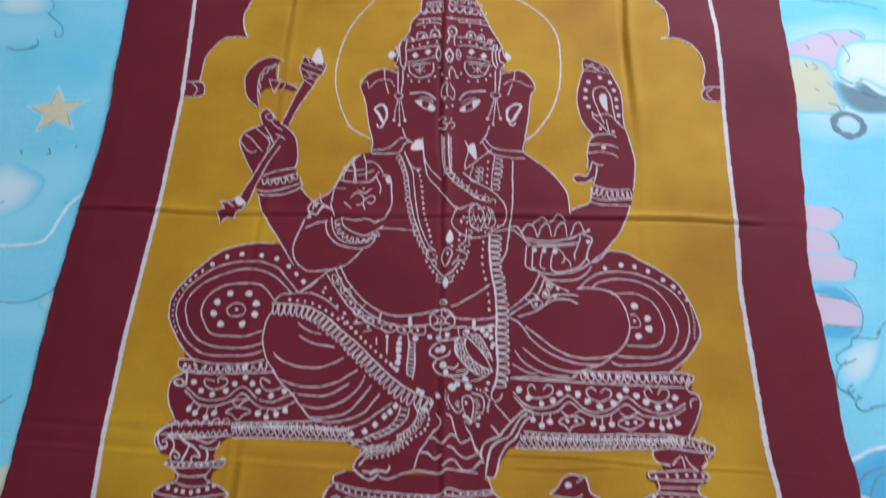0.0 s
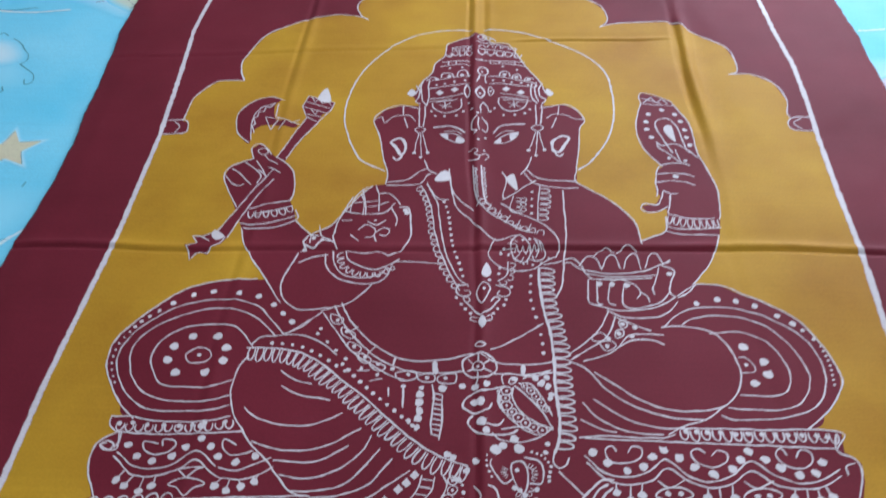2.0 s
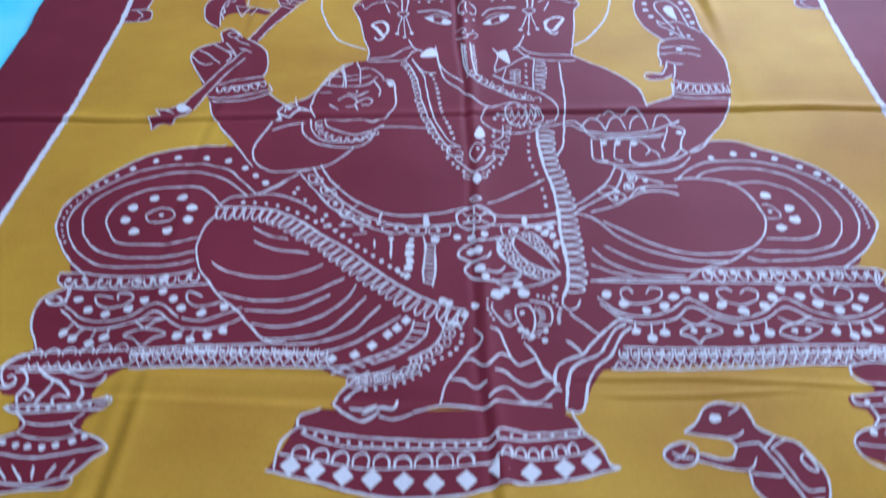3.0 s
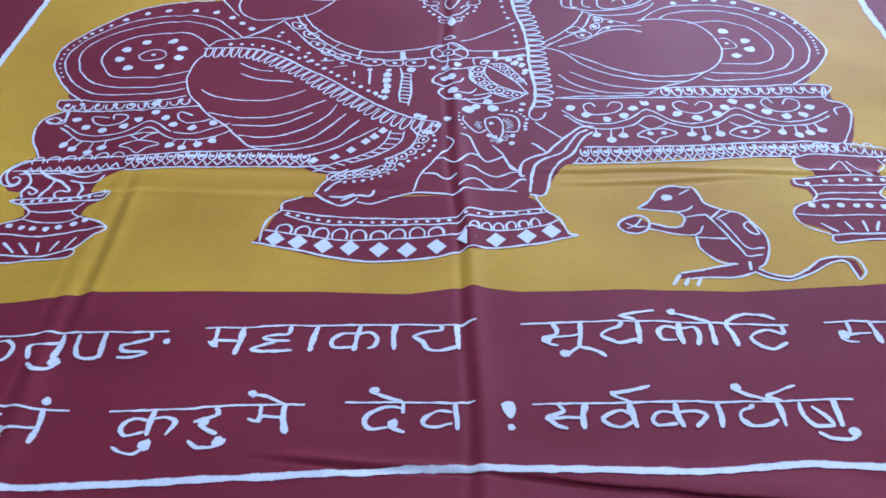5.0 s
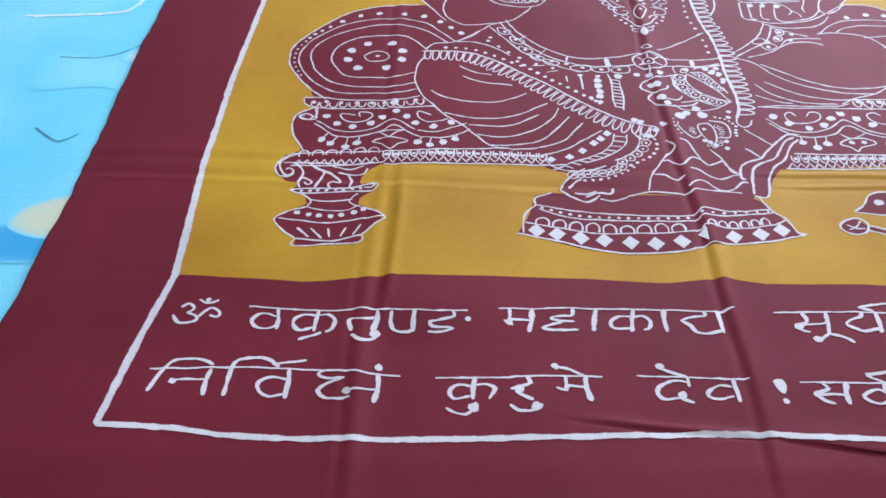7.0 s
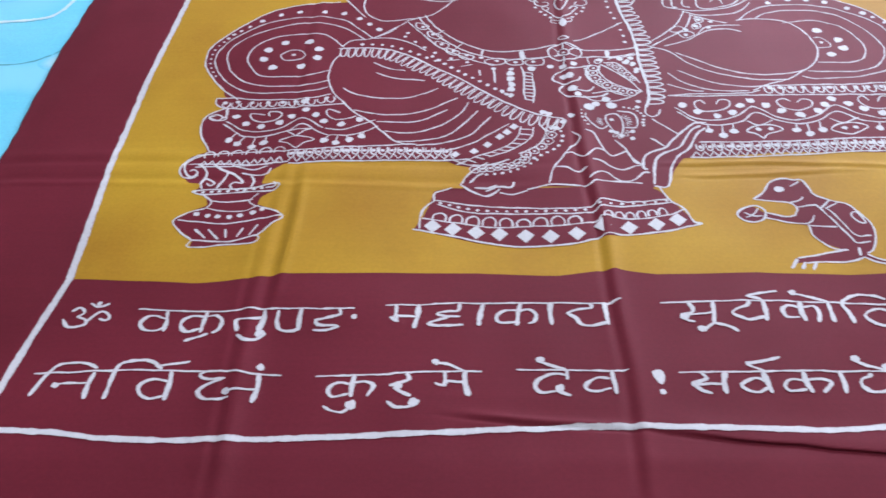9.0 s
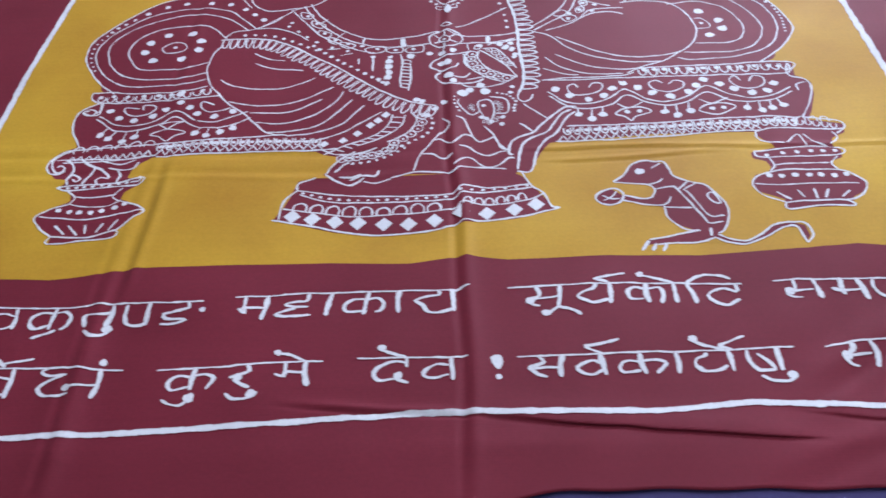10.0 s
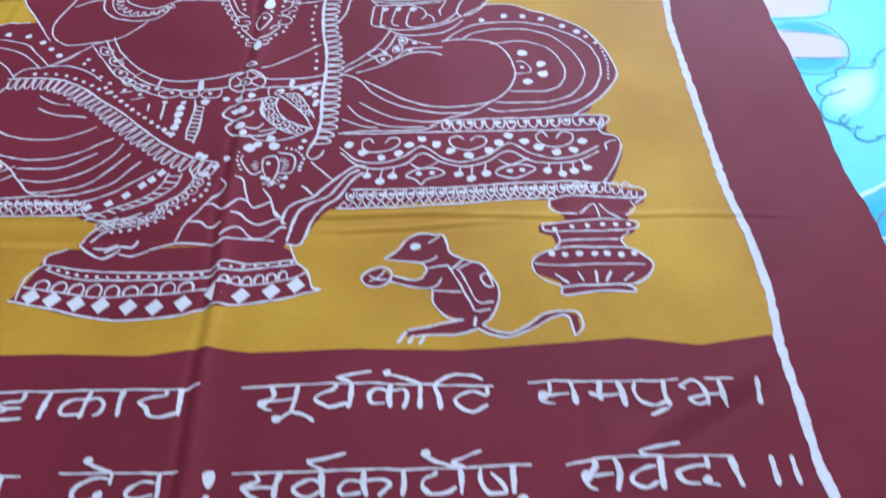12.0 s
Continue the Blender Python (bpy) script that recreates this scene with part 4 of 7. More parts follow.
# bench
dye = Dye(0.128)
patch(dye, (-303, 343), (-285, 343), (-196, 340), (-160, 318), (-89, 265), (-80, 251), (-112, 253), (-229, 251), (-240, 239), (-244, 225), (-269, 225), (-301, 229), (-313, 244), (-307, 261), (-294, 266), (-305, 290), (-309, 306), (-306, 318), (-294, 327), (-302, 335))
patch(dye, (58, 317), (172, 346), (300, 349), (295, 331), (302, 327), (282, 260), (253, 259), (180, 256), (90, 254), (78, 236), (-78, 238), (-80, 252), (-73, 260))
patch(dye, (67, 349), (302, 348), (299, 327), (310, 320), (308, 303), (300, 281), (294, 269), (319, 262), (316, 251), (305, 245), (302, 236), (307, 229), (305, 221), (296, 217), (297, 209), (313, 194), (312, 185), (299, 177), (298, 169), (248, 168), (251, 177), (234, 186), (231, 193), (236, 204), (246, 206), (250, 212), (248, 219), (239, 223), (239, 230), (259, 235), (250, 249), (248, 255), (174, 256), (86, 252), (58, 213), (32, 221))
patch(dye, (-290, 270), (-230, 274), (-229, 263), (-239, 252), (-236, 245), (-242, 235), (-242, 225), (-230, 228), (-230, 218), (-240, 210), (-241, 202), (-229, 196), (-220, 190), (-223, 181), (-234, 169), (-235, 160), (-283, 156), (-283, 165), (-298, 177), (-303, 186), (-293, 195), (-280, 202), (-284, 215), (-296, 218), (-291, 224), (-293, 235), (-305, 241), (-310, 252), (-303, 263))
motif = part_mesh("bench", dyed_mesh("bench", dye), MAROON, batik, "maroon carved bench motif with scalloped bands")
wax = Lines()
curve(wax, 2.4, (-292, 328), (-302, 321), (-308, 310), (-305, 290), (-297, 275), (-292, 266))
curve(wax, 2.4, (-303, 343), (-302, 335), (-296, 329))
curve(wax, 2.4, (-303, 343), (-285, 343), (-263, 339), (-223, 340), (-202, 346))
curve(wax, 2.4, (-295, 328), (-264, 326), (-224, 328), (-189, 331))
loops(wax, 2.4, 12, -7, (-297, 336), (-262, 335), (-222, 337), (-198, 342))
dots(wax, 3, (-294, 336), (-283, 337), (-270, 335), (-256, 335), (-243, 335), (-232, 336), (-222, 338), (-205, 340))
curve(wax, 2.2, (-292, 328), (-289, 316), (-289, 311), (-299, 310), (-304, 315), (-299, 317))
curve(wax, 2.2, (-287, 308), (-270, 296), (-254, 294), (-240, 297), (-222, 311), (-204, 298))
curve(wax, 2.2, (-289, 304), (-275, 293), (-269, 288), (-252, 287), (-233, 294), (-220, 303), (-206, 292), (-197, 287))
curve(wax, 2.2, (-201, 297), (-186, 294), (-170, 302), (-160, 307))
curve(wax, 2.2, (-197, 287), (-180, 286), (-166, 292), (-157, 299))
curve(wax, 2.2, (-256, 317), (-268, 319), (-266, 311), (-256, 307), (-246, 309), (-241, 316), (-244, 321), (-252, 321), (-251, 315))
curve(wax, 2.2, (-191, 318), (-201, 323), (-201, 315), (-193, 308), (-183, 310), (-176, 313))
dots(wax, 4.5, (-280, 315), (-270, 305), (-256, 301), (-241, 306), (-232, 315), (-221, 323), (-211, 316), (-204, 307), (-188, 302), (-173, 308), (-224, 335))
bar(wax, 2, (-275, 293), (-279, 284))
bar(wax, 2, (-267, 288), (-272, 279))
bar(wax, 2, (-258, 287), (-259, 275))
bar(wax, 2, (-249, 287), (-249, 280))
bar(wax, 2, (-196, 287), (-200, 281))
bar(wax, 2, (-189, 286), (-190, 276))
bar(wax, 2, (-182, 286), (-179, 281))
bar(wax, 2, (-167, 292), (-169, 285))
dots(wax, 4.5, (-280, 283), (-272, 278), (-259, 274), (-250, 279), (-200, 280), (-190, 276), (-179, 280), (-169, 285))
outline(wax, 2, (-233, 294), (-224, 286), (-218, 294), (-212, 297))
ring(wax, 2, (-237, 280), (-230, 285), (-218, 286), (-208, 282), (-216, 278), (-222, 271), (-230, 278))
curve(wax, 2.4, (-301, 263), (-263, 266), (-221, 268), (-160, 272), (-125, 275))
curve(wax, 2.4, (-225, 251), (-176, 252), (-112, 253), (-80, 254))
curve(wax, 2.4, (-300, 248), (-265, 249), (-242, 252), (-226, 253))
curve(wax, 2.4, (-301, 263), (-310, 254), (-312, 244), (-308, 237), (-301, 235), (-296, 238))
loops(wax, 2.2, 18, -9, (-228, 267), (-159, 270), (-94, 269))
zigzag(wax, 1.9, 18, 6, (-226, 253), (-157, 254), (-92, 255))
zigzag(wax, 1.9, 10, 6, (-298, 250), (-262, 251), (-230, 254))
dot_row(wax, 18, 2.6, (-224, 263), (-159, 266), (-98, 265))
curve(wax, 2.4, (93, 335), (153, 333), (228, 332), (295, 332))
curve(wax, 2.4, (172, 346), (232, 347), (300, 348), (295, 332))
loops(wax, 2.4, 15, -9, (170, 344), (231, 345), (299, 346))
dots(wax, 3, (176, 343), (185, 343), (193, 343), (204, 343), (216, 342), (226, 343), (237, 343), (248, 343), (258, 343), (269, 343), (281, 343), (289, 342))
curve(wax, 2.4, (89, 335), (111, 337), (153, 336), (167, 340))
curve(wax, 2.2, (92, 318), (107, 303), (127, 300), (142, 305), (156, 316), (172, 302), (188, 297), (205, 303), (223, 317), (238, 306), (257, 299), (273, 302), (291, 313))
curve(wax, 2.2, (93, 312), (110, 296), (126, 293), (143, 297), (157, 308), (172, 297), (187, 292), (204, 296), (222, 308), (238, 297), (255, 294), (272, 296), (291, 307))
curve(wax, 2.2, (118, 323), (115, 328), (109, 324), (112, 314), (125, 312), (136, 317), (138, 325), (131, 328), (127, 322))
curve(wax, 2.2, (188, 323), (183, 327), (177, 323), (181, 314), (192, 310), (203, 315), (205, 323), (199, 326), (193, 321))
curve(wax, 2.2, (253, 324), (249, 330), (244, 324), (249, 315), (262, 312), (271, 318), (272, 327), (265, 329), (260, 322))
dots(wax, 5, (99, 321), (110, 312), (125, 305), (138, 309), (146, 318), (156, 325), (167, 318), (178, 310), (192, 304), (207, 309), (215, 318), (223, 326), (235, 319), (245, 312), (259, 306), (272, 309), (279, 319))
bar(wax, 2, (115, 294), (114, 285))
bar(wax, 2, (126, 293), (125, 279))
bar(wax, 2, (135, 294), (134, 284))
bar(wax, 2, (185, 291), (184, 284))
bar(wax, 2, (194, 292), (193, 280))
bar(wax, 2, (204, 295), (203, 285))
bar(wax, 2, (252, 293), (250, 286))
bar(wax, 2, (261, 294), (260, 282))
bar(wax, 2, (270, 296), (269, 285))
bar(wax, 2, (276, 298), (279, 288))
dots(wax, 4.5, (115, 286), (125, 279), (134, 284), (184, 284), (193, 279), (204, 284), (250, 286), (261, 282), (270, 285), (280, 289))
ring(wax, 2.2, (144, 284), (152, 290), (166, 291), (173, 285), (160, 279), (156, 274), (151, 280))
ring(wax, 2.2, (211, 285), (221, 292), (235, 292), (241, 288), (232, 281), (225, 278), (218, 280))
dots(wax, 3, (154, 286), (164, 286), (222, 286), (231, 287))
curve(wax, 2.2, (147, 297), (156, 291), (168, 298))
curve(wax, 2.2, (214, 298), (223, 293), (237, 300))
curve(wax, 2.4, (104, 271), (143, 270), (182, 270), (222, 273), (262, 274), (287, 272))
curve(wax, 2.4, (94, 253), (140, 252), (179, 253), (218, 256), (253, 257))
loops(wax, 2.2, 25, -9, (100, 269), (143, 269), (182, 269), (221, 271), (284, 271))
zigzag(wax, 1.9, 23, 6, (96, 254), (141, 253), (180, 254), (219, 257), (254, 258))
dot_row(wax, 25, 2.6, (104, 265), (143, 265), (182, 265), (221, 267), (281, 268))
loops(wax, 2.0, 9, -6, (258, 271), (288, 268), (314, 262))
curve(wax, 2.4, (297, 346), (294, 330), (306, 323), (308, 311), (301, 292), (290, 272))
curve(wax, 2.2, (305, 319), (297, 316), (297, 308))
curve(wax, 2.4, (290, 272), (315, 266), (318, 258), (310, 250))
curve(wax, 2.6, (-290, 328), (-289, 317), (-291, 313))
ring(wax, 2.2, (-303, 315), (-299, 319), (-292, 315), (-295, 310))
curve(wax, 2.4, (-307, 252), (-282, 252), (-245, 251), (-234, 254))
loops(wax, 2.2, 6, 7, (-297, 259), (-266, 263), (-229, 266))
curve(wax, 2.4, (-296, 219), (-281, 221), (-250, 221), (-229, 226), (-231, 218), (-249, 217), (-284, 215), (-296, 218))
curve(wax, 2.2, (-286, 215), (-278, 206), (-280, 199))
curve(wax, 2.2, (-242, 215), (-248, 206), (-242, 200))
curve(wax, 2, (-278, 207), (-265, 205), (-246, 208))
curve(wax, 2, (-280, 199), (-267, 195), (-250, 195), (-240, 201))
curve(wax, 2.4, (-280, 199), (-295, 193), (-302, 185), (-295, 174), (-283, 164))
curve(wax, 2.4, (-243, 201), (-229, 195), (-219, 187), (-226, 178), (-235, 167))
curve(wax, 2.2, (-299, 186), (-282, 183), (-261, 181), (-240, 185), (-220, 188))
dots(wax, 3.2, (-286, 192), (-277, 190), (-269, 189), (-260, 188), (-252, 190), (-243, 193), (-236, 196))
bar(wax, 3, (-283, 175), (-274, 166))
bar(wax, 3, (-273, 175), (-264, 165))
bar(wax, 3, (-260, 175), (-258, 166))
bar(wax, 3, (-247, 176), (-250, 167))
bar(wax, 3, (-236, 178), (-241, 168))
curve(wax, 2.4, (-283, 164), (-258, 162), (-235, 167), (-236, 160), (-257, 159), (-284, 157), (-283, 164))
curve(wax, 3, (-297, 263), (-305, 258), (-309, 253), (-308, 245), (-304, 238), (-299, 237), (-297, 242), (-301, 245), (-303, 243))
curve(wax, 3.2, (-298, 252), (-293, 248), (-289, 240), (-290, 233), (-291, 228), (-289, 222))
curve(wax, 3, (-291, 228), (-289, 234), (-284, 232), (-280, 227), (-283, 225), (-286, 228))
curve(wax, 3.4, (-286, 252), (-278, 245), (-272, 241), (-274, 232), (-277, 222))
curve(wax, 3.4, (-272, 242), (-266, 238), (-259, 231), (-258, 227), (-264, 229), (-267, 225), (-265, 221))
curve(wax, 2.4, (-270, 250), (-260, 246), (-251, 244), (-241, 249))
curve(wax, 2.4, (-260, 240), (-251, 237), (-241, 238), (-238, 245))
curve(wax, 3, (-253, 237), (-249, 230), (-250, 221))
dots(wax, 2.0, (-294, 219), (-287, 218), (-280, 218), (-274, 218), (-267, 218), (-260, 219), (-254, 219), (-247, 220), (-241, 221))
curve(wax, 2.4, (-238, 221), (-232, 222), (-230, 226), (-233, 228))
curve(wax, 2.4, (249, 256), (269, 259), (303, 256), (317, 256))
loops(wax, 2, 5, 6, (266, 267), (310, 266))
curve(wax, 2.4, (249, 256), (249, 247), (256, 241), (267, 239))
curve(wax, 2.2, (269, 239), (280, 250), (283, 235))
curve(wax, 2.2, (284, 250), (291, 239), (298, 235))
curve(wax, 2.2, (307, 252), (309, 245), (301, 237))
curve(wax, 2.4, (242, 231), (261, 232), (285, 235), (307, 232), (306, 225), (283, 223), (257, 223), (243, 225), (242, 231))
dots(wax, 2.6, (250, 226), (262, 227), (273, 228), (284, 229), (293, 229), (302, 229))
curve(wax, 2.2, (251, 223), (253, 214), (248, 208))
curve(wax, 2.2, (301, 222), (295, 215), (298, 207))
curve(wax, 2, (253, 214), (272, 215), (293, 215))
curve(wax, 2.4, (253, 208), (238, 203), (232, 193), (237, 182), (251, 174))
curve(wax, 2.4, (253, 208), (275, 208), (298, 207), (309, 199), (313, 190), (305, 178), (291, 174))
curve(wax, 2, (234, 194), (255, 192), (276, 193), (308, 192))
dots(wax, 3.2, (246, 203), (255, 202), (265, 202), (275, 202), (284, 202), (293, 201), (302, 202))
bar(wax, 3, (247, 185), (255, 177))
bar(wax, 3, (262, 186), (265, 178))
bar(wax, 3, (274, 187), (274, 177))
bar(wax, 3, (284, 186), (280, 178))
bar(wax, 3, (299, 184), (292, 178))
curve(wax, 2.4, (251, 174), (272, 175), (292, 175), (298, 169), (278, 170), (252, 167), (251, 174))
lines_part("wax_line", wax, WAX, motif, "undyed white line", "stuff")
# seated_figure
dye = Dye(0.152)
patch(dye, (-9, 966), (-38, 943), (-47, 932), (-49, 909), (-59, 889), (-62, 868), (-74, 846), (-84, 820), (-73, 795), (-96, 796), (-115, 786), (-125, 766), (-115, 735), (-107, 695), (-100, 671), (-100, 650), (-114, 647), (-127, 627), (-141, 598), (-152, 581), (-164, 570), (-171, 569), (-188, 587), (-192, 604), (-200, 621), (-198, 635), (-204, 668), (-217, 685), (-229, 693), (-240, 708), (-252, 718), (-259, 708), (-255, 690), (-265, 684), (-277, 674), (-280, 659), (-272, 640), (-253, 600), (-243, 577), (-235, 553), (-222, 532), (-207, 510), (-192, 486), (10, 469), (0, 963))
patch(dye, (-9, 966), (13, 941), (33, 938), (44, 916), (52, 896), (59, 879), (73, 849), (84, 824), (75, 798), (100, 801), (113, 792), (123, 772), (116, 756), (113, 721), (108, 682), (107, 659), (134, 637), (152, 615), (163, 594), (166, 568), (191, 583), (196, 601), (198, 620), (188, 613), (176, 614), (172, 623), (188, 627), (194, 639), (190, 648), (196, 683), (203, 689), (186, 718), (181, 754), (186, 786), (193, 808), (191, 821), (196, 828), (211, 822), (226, 813), (235, 796), (243, 766), (244, 725), (245, 706), (251, 681), (255, 650), (252, 615), (246, 582), (238, 558), (225, 533), (208, 510), (3, 468))
patch(dye, (-195, 501), (-4, 518), (210, 511), (188, 487), (186, 455), (214, 452), (228, 429), (232, 404), (225, 386), (211, 370), (181, 352), (144, 335), (92, 318), (71, 318), (24, 317), (-86, 315), (-159, 313), (-184, 329), (-200, 350), (-209, 373), (-210, 395), (-206, 410), (-199, 422), (-190, 437), (-192, 472))
patch(dye, (-208, 373), (-177, 430), (117, 397), (216, 375), (176, 343), (118, 324), (114, 289), (90, 254), (76, 236), (23, 232), (-54, 235), (-90, 248), (-120, 265), (-140, 276), (-166, 303), (-193, 337))
patch(dye, (-92, 253), (-69, 264), (1, 297), (111, 297), (87, 255), (71, 217), (65, 217), (53, 224), (37, 225), (10, 219), (-24, 220), (-50, 212), (-75, 216), (-88, 223), (-79, 236), (-77, 245))
motif = part_mesh("seated_figure", dyed_mesh("seated_figure", dye), MAROON, batik, "maroon seated figure motif drawn in undyed lines")
wax = Lines()
curve(wax, 2.4, (-11, 960), (-38, 943), (-46, 935), (-48, 909), (-59, 889), (-62, 868), (-74, 846), (-79, 821))
curve(wax, 2.4, (-1, 963), (13, 941), (33, 939), (44, 916), (52, 896), (59, 879), (73, 849), (79, 825))
curve(wax, 2.4, (-71, 789), (-96, 796), (-115, 786), (-125, 766), (-115, 735), (-107, 695), (-100, 671), (-100, 650))
curve(wax, 2.4, (71, 793), (100, 801), (113, 792), (123, 772), (116, 756), (113, 721), (108, 682), (107, 659), (134, 637), (152, 615), (163, 594), (166, 563))
curve(wax, 2, (-125, 766), (-116, 772), (-112, 761), (-102, 774), (-84, 775), (-76, 765))
curve(wax, 2, (123, 772), (109, 775), (102, 780), (88, 783), (78, 774))
curve(wax, 2.2, (-99, 653), (-78, 658), (-65, 672), (-57, 677))
curve(wax, 2.2, (-99, 648), (-65, 651), (-56, 666), (-50, 670))
curve(wax, 2.2, (53, 679), (68, 664), (105, 660))
curve(wax, 2.2, (50, 673), (61, 657), (84, 650), (108, 649))
ring(wax, 6, (-101, 725), (-92, 732), (-85, 724), (-84, 708), (-88, 702), (-95, 716))
curve(wax, 4, (-86, 706), (-88, 696), (-93, 693), (-96, 698))
ring(wax, 6, (84, 731), (95, 741), (103, 738), (98, 726), (90, 711), (84, 715))
curve(wax, 4, (85, 713), (87, 706), (91, 704), (95, 709))
bar(wax, 2.4, (-92, 794), (-91, 777))
bar(wax, 2.4, (-89, 771), (-84, 752))
bar(wax, 2.4, (94, 797), (92, 781))
bar(wax, 2.4, (90, 775), (84, 756))
curve(wax, 2.4, (-60, 693), (-55, 677), (-45, 668))
curve(wax, 2.4, (59, 702), (53, 682), (47, 671))
solid(wax, (-47, 657), (-41, 673), (-33, 674), (-30, 659))
solid(wax, (30, 663), (39, 671), (43, 645), (38, 648))
curve(wax, 2.2, (-32, 678), (-30, 655), (-25, 637), (-15, 622), (-4, 611))
curve(wax, 2.2, (26, 675), (31, 661), (27, 636), (29, 629))
curve(wax, 2.2, (-12, 709), (-5, 713), (-1, 709), (-5, 703), (1, 699), (-3, 692), (-12, 695))
curve(wax, 2.0, (0, 701), (7, 706), (11, 701), (7, 695))
dots(wax, 1.8, (6, 711))
curve(wax, 2.2, (-6, 683), (-4, 651), (0, 624), (7, 614))
curve(wax, 2.2, (3, 684), (5, 651), (8, 629), (12, 619))
loops(wax, 1.6, 9, 4, (3, 681), (6, 629))
loops(wax, 1.6, 8, 3, (-5, 679), (-2, 628))
curve(wax, 3.4, (-54, 753), (-36, 756), (-25, 751), (-17, 743))
curve(wax, 3.4, (16, 744), (23, 755), (34, 760), (53, 762))
curve(wax, 2.2, (-46, 741), (-30, 742), (-21, 734), (-17, 728), (-21, 724), (-33, 729), (-41, 735), (-46, 741))
curve(wax, 2.2, (17, 726), (27, 738), (44, 746), (40, 734), (27, 725), (17, 726))
solid(wax, (-46, 741), (-37, 741), (-36, 730), (-41, 735))
solid(wax, (-25, 736), (-17, 728), (-21, 724), (-27, 726))
solid(wax, (17, 726), (24, 735), (25, 725))
solid(wax, (35, 742), (44, 746), (40, 734), (36, 731))
curve(wax, 1.6, (-41, 746), (-28, 747), (-20, 739))
curve(wax, 1.6, (19, 737), (28, 746), (40, 749))
curve(wax, 2.4, (25, 623), (40, 610), (62, 597), (75, 584), (82, 571), (83, 554), (79, 542))
curve(wax, 2.4, (-31, 671), (-28, 642), (-21, 614), (-9, 599), (-4, 592), (6, 579), (20, 566), (36, 573), (44, 575))
loops(wax, 1.9, 10, 7, (0, 626), (17, 605), (39, 585), (55, 579), (69, 575))
curve(wax, 2.2, (1, 623), (12, 608), (28, 596), (45, 583), (58, 579))
ring(wax, 2.4, (36, 566), (44, 575), (52, 565), (55, 550), (49, 536), (39, 540), (35, 554))
curve(wax, 2.2, (20, 568), (14, 554), (13, 543), (20, 532), (30, 526), (40, 523), (56, 526), (67, 536), (79, 544))
curve(wax, 2, (58, 571), (65, 563), (69, 546), (62, 538), (51, 540))
dot_row(wax, 7, 1.9, (25, 550), (36, 542), (48, 533), (61, 533), (72, 541))
zigzag(wax, 1.6, 5, 12, (38, 548), (52, 546), (66, 552))
rungs(wax, 1.6, 8, ((36, 573), (30, 556), (36, 541), (48, 532), (62, 538)), ((42, 567), (39, 555), (43, 546), (51, 541), (58, 546)))
curve(wax, 2, (59, 568), (63, 554), (59, 542))
dots(wax, 2.2, (28, 554), (25, 546), (54, 569), (47, 568))
bar(wax, 1.6, (-1, 617), (5, 628))
bar(wax, 1.6, (10, 608), (15, 621))
bar(wax, 1.6, (20, 599), (25, 612))
bar(wax, 1.6, (29, 592), (35, 604))
bar(wax, 1.6, (40, 583), (45, 597))
bar(wax, 1.6, (52, 580), (56, 592))
curve(wax, 1.6, (-3, 676), (-2, 652), (0, 628))
curve(wax, 1.6, (4, 676), (5, 649), (7, 630))
curve(wax, 2.4, (-243, 577), (-235, 553), (-222, 532), (-207, 510), (-190, 484), (-183, 474))
curve(wax, 2.4, (-229, 693), (-217, 685), (-204, 668), (-198, 635), (-200, 621))
curve(wax, 2.4, (-253, 690), (-259, 708), (-252, 718), (-240, 708), (-235, 699))
ring(wax, 2, (-251, 705), (-245, 710), (-239, 703), (-244, 697))
curve(wax, 2.4, (-253, 690), (-265, 684), (-277, 674), (-280, 659), (-272, 640), (-255, 609))
curve(wax, 2.2, (-262, 684), (-249, 673), (-239, 660), (-241, 648))
curve(wax, 2.2, (-274, 673), (-265, 666), (-255, 654), (-247, 645))
curve(wax, 2.2, (-279, 661), (-269, 648), (-260, 643), (-255, 646))
curve(wax, 2.2, (-249, 686), (-239, 671), (-234, 660))
curve(wax, 2, (-243, 698), (-235, 689), (-224, 681))
curve(wax, 2.2, (-234, 676), (-219, 667))
bar(wax, 2.4, (-244, 671), (-233, 660))
curve(wax, 2.4, (-168, 555), (-168, 568), (-158, 576), (-150, 582), (-141, 598), (-127, 627), (-114, 646))
curve(wax, 2.4, (-146, 568), (-144, 585), (-141, 598), (-137, 611), (-132, 627))
curve(wax, 2.4, (-146, 568), (-143, 556), (-139, 548))
curve(wax, 2.2, (-133, 602), (-132, 618), (-128, 631), (-122, 640), (-119, 645))
curve(wax, 2.2, (-119, 599), (-120, 620), (-125, 633))
curve(wax, 2.2, (-124, 641), (-119, 620), (-116, 599))
curve(wax, 2.2, (-110, 647), (-105, 629), (-103, 605))
curve(wax, 2.2, (-106, 633), (-96, 635), (-87, 627), (-81, 616))
curve(wax, 2.2, (-87, 619), (-90, 612), (-83, 595), (-83, 584))
curve(wax, 2.2, (-138, 604), (-124, 601), (-99, 602), (-90, 612))
curve(wax, 2, (-131, 618), (-106, 622))
curve(wax, 2, (-119, 611), (-104, 615), (-94, 621))
curve(wax, 2, (-140, 590), (-129, 591))
dots(wax, 4, (-75, 608), (-73, 604))
curve(wax, 2.6, (-82, 613), (-72, 611), (-68, 588), (-67, 567), (-74, 548), (-84, 540))
curve(wax, 2.2, (-121, 576), (-113, 584), (-104, 578), (-105, 568), (-113, 565))
curve(wax, 2.2, (-103, 573), (-96, 580), (-89, 577), (-92, 569), (-99, 570))
curve(wax, 2.2, (-104, 570), (-101, 560))
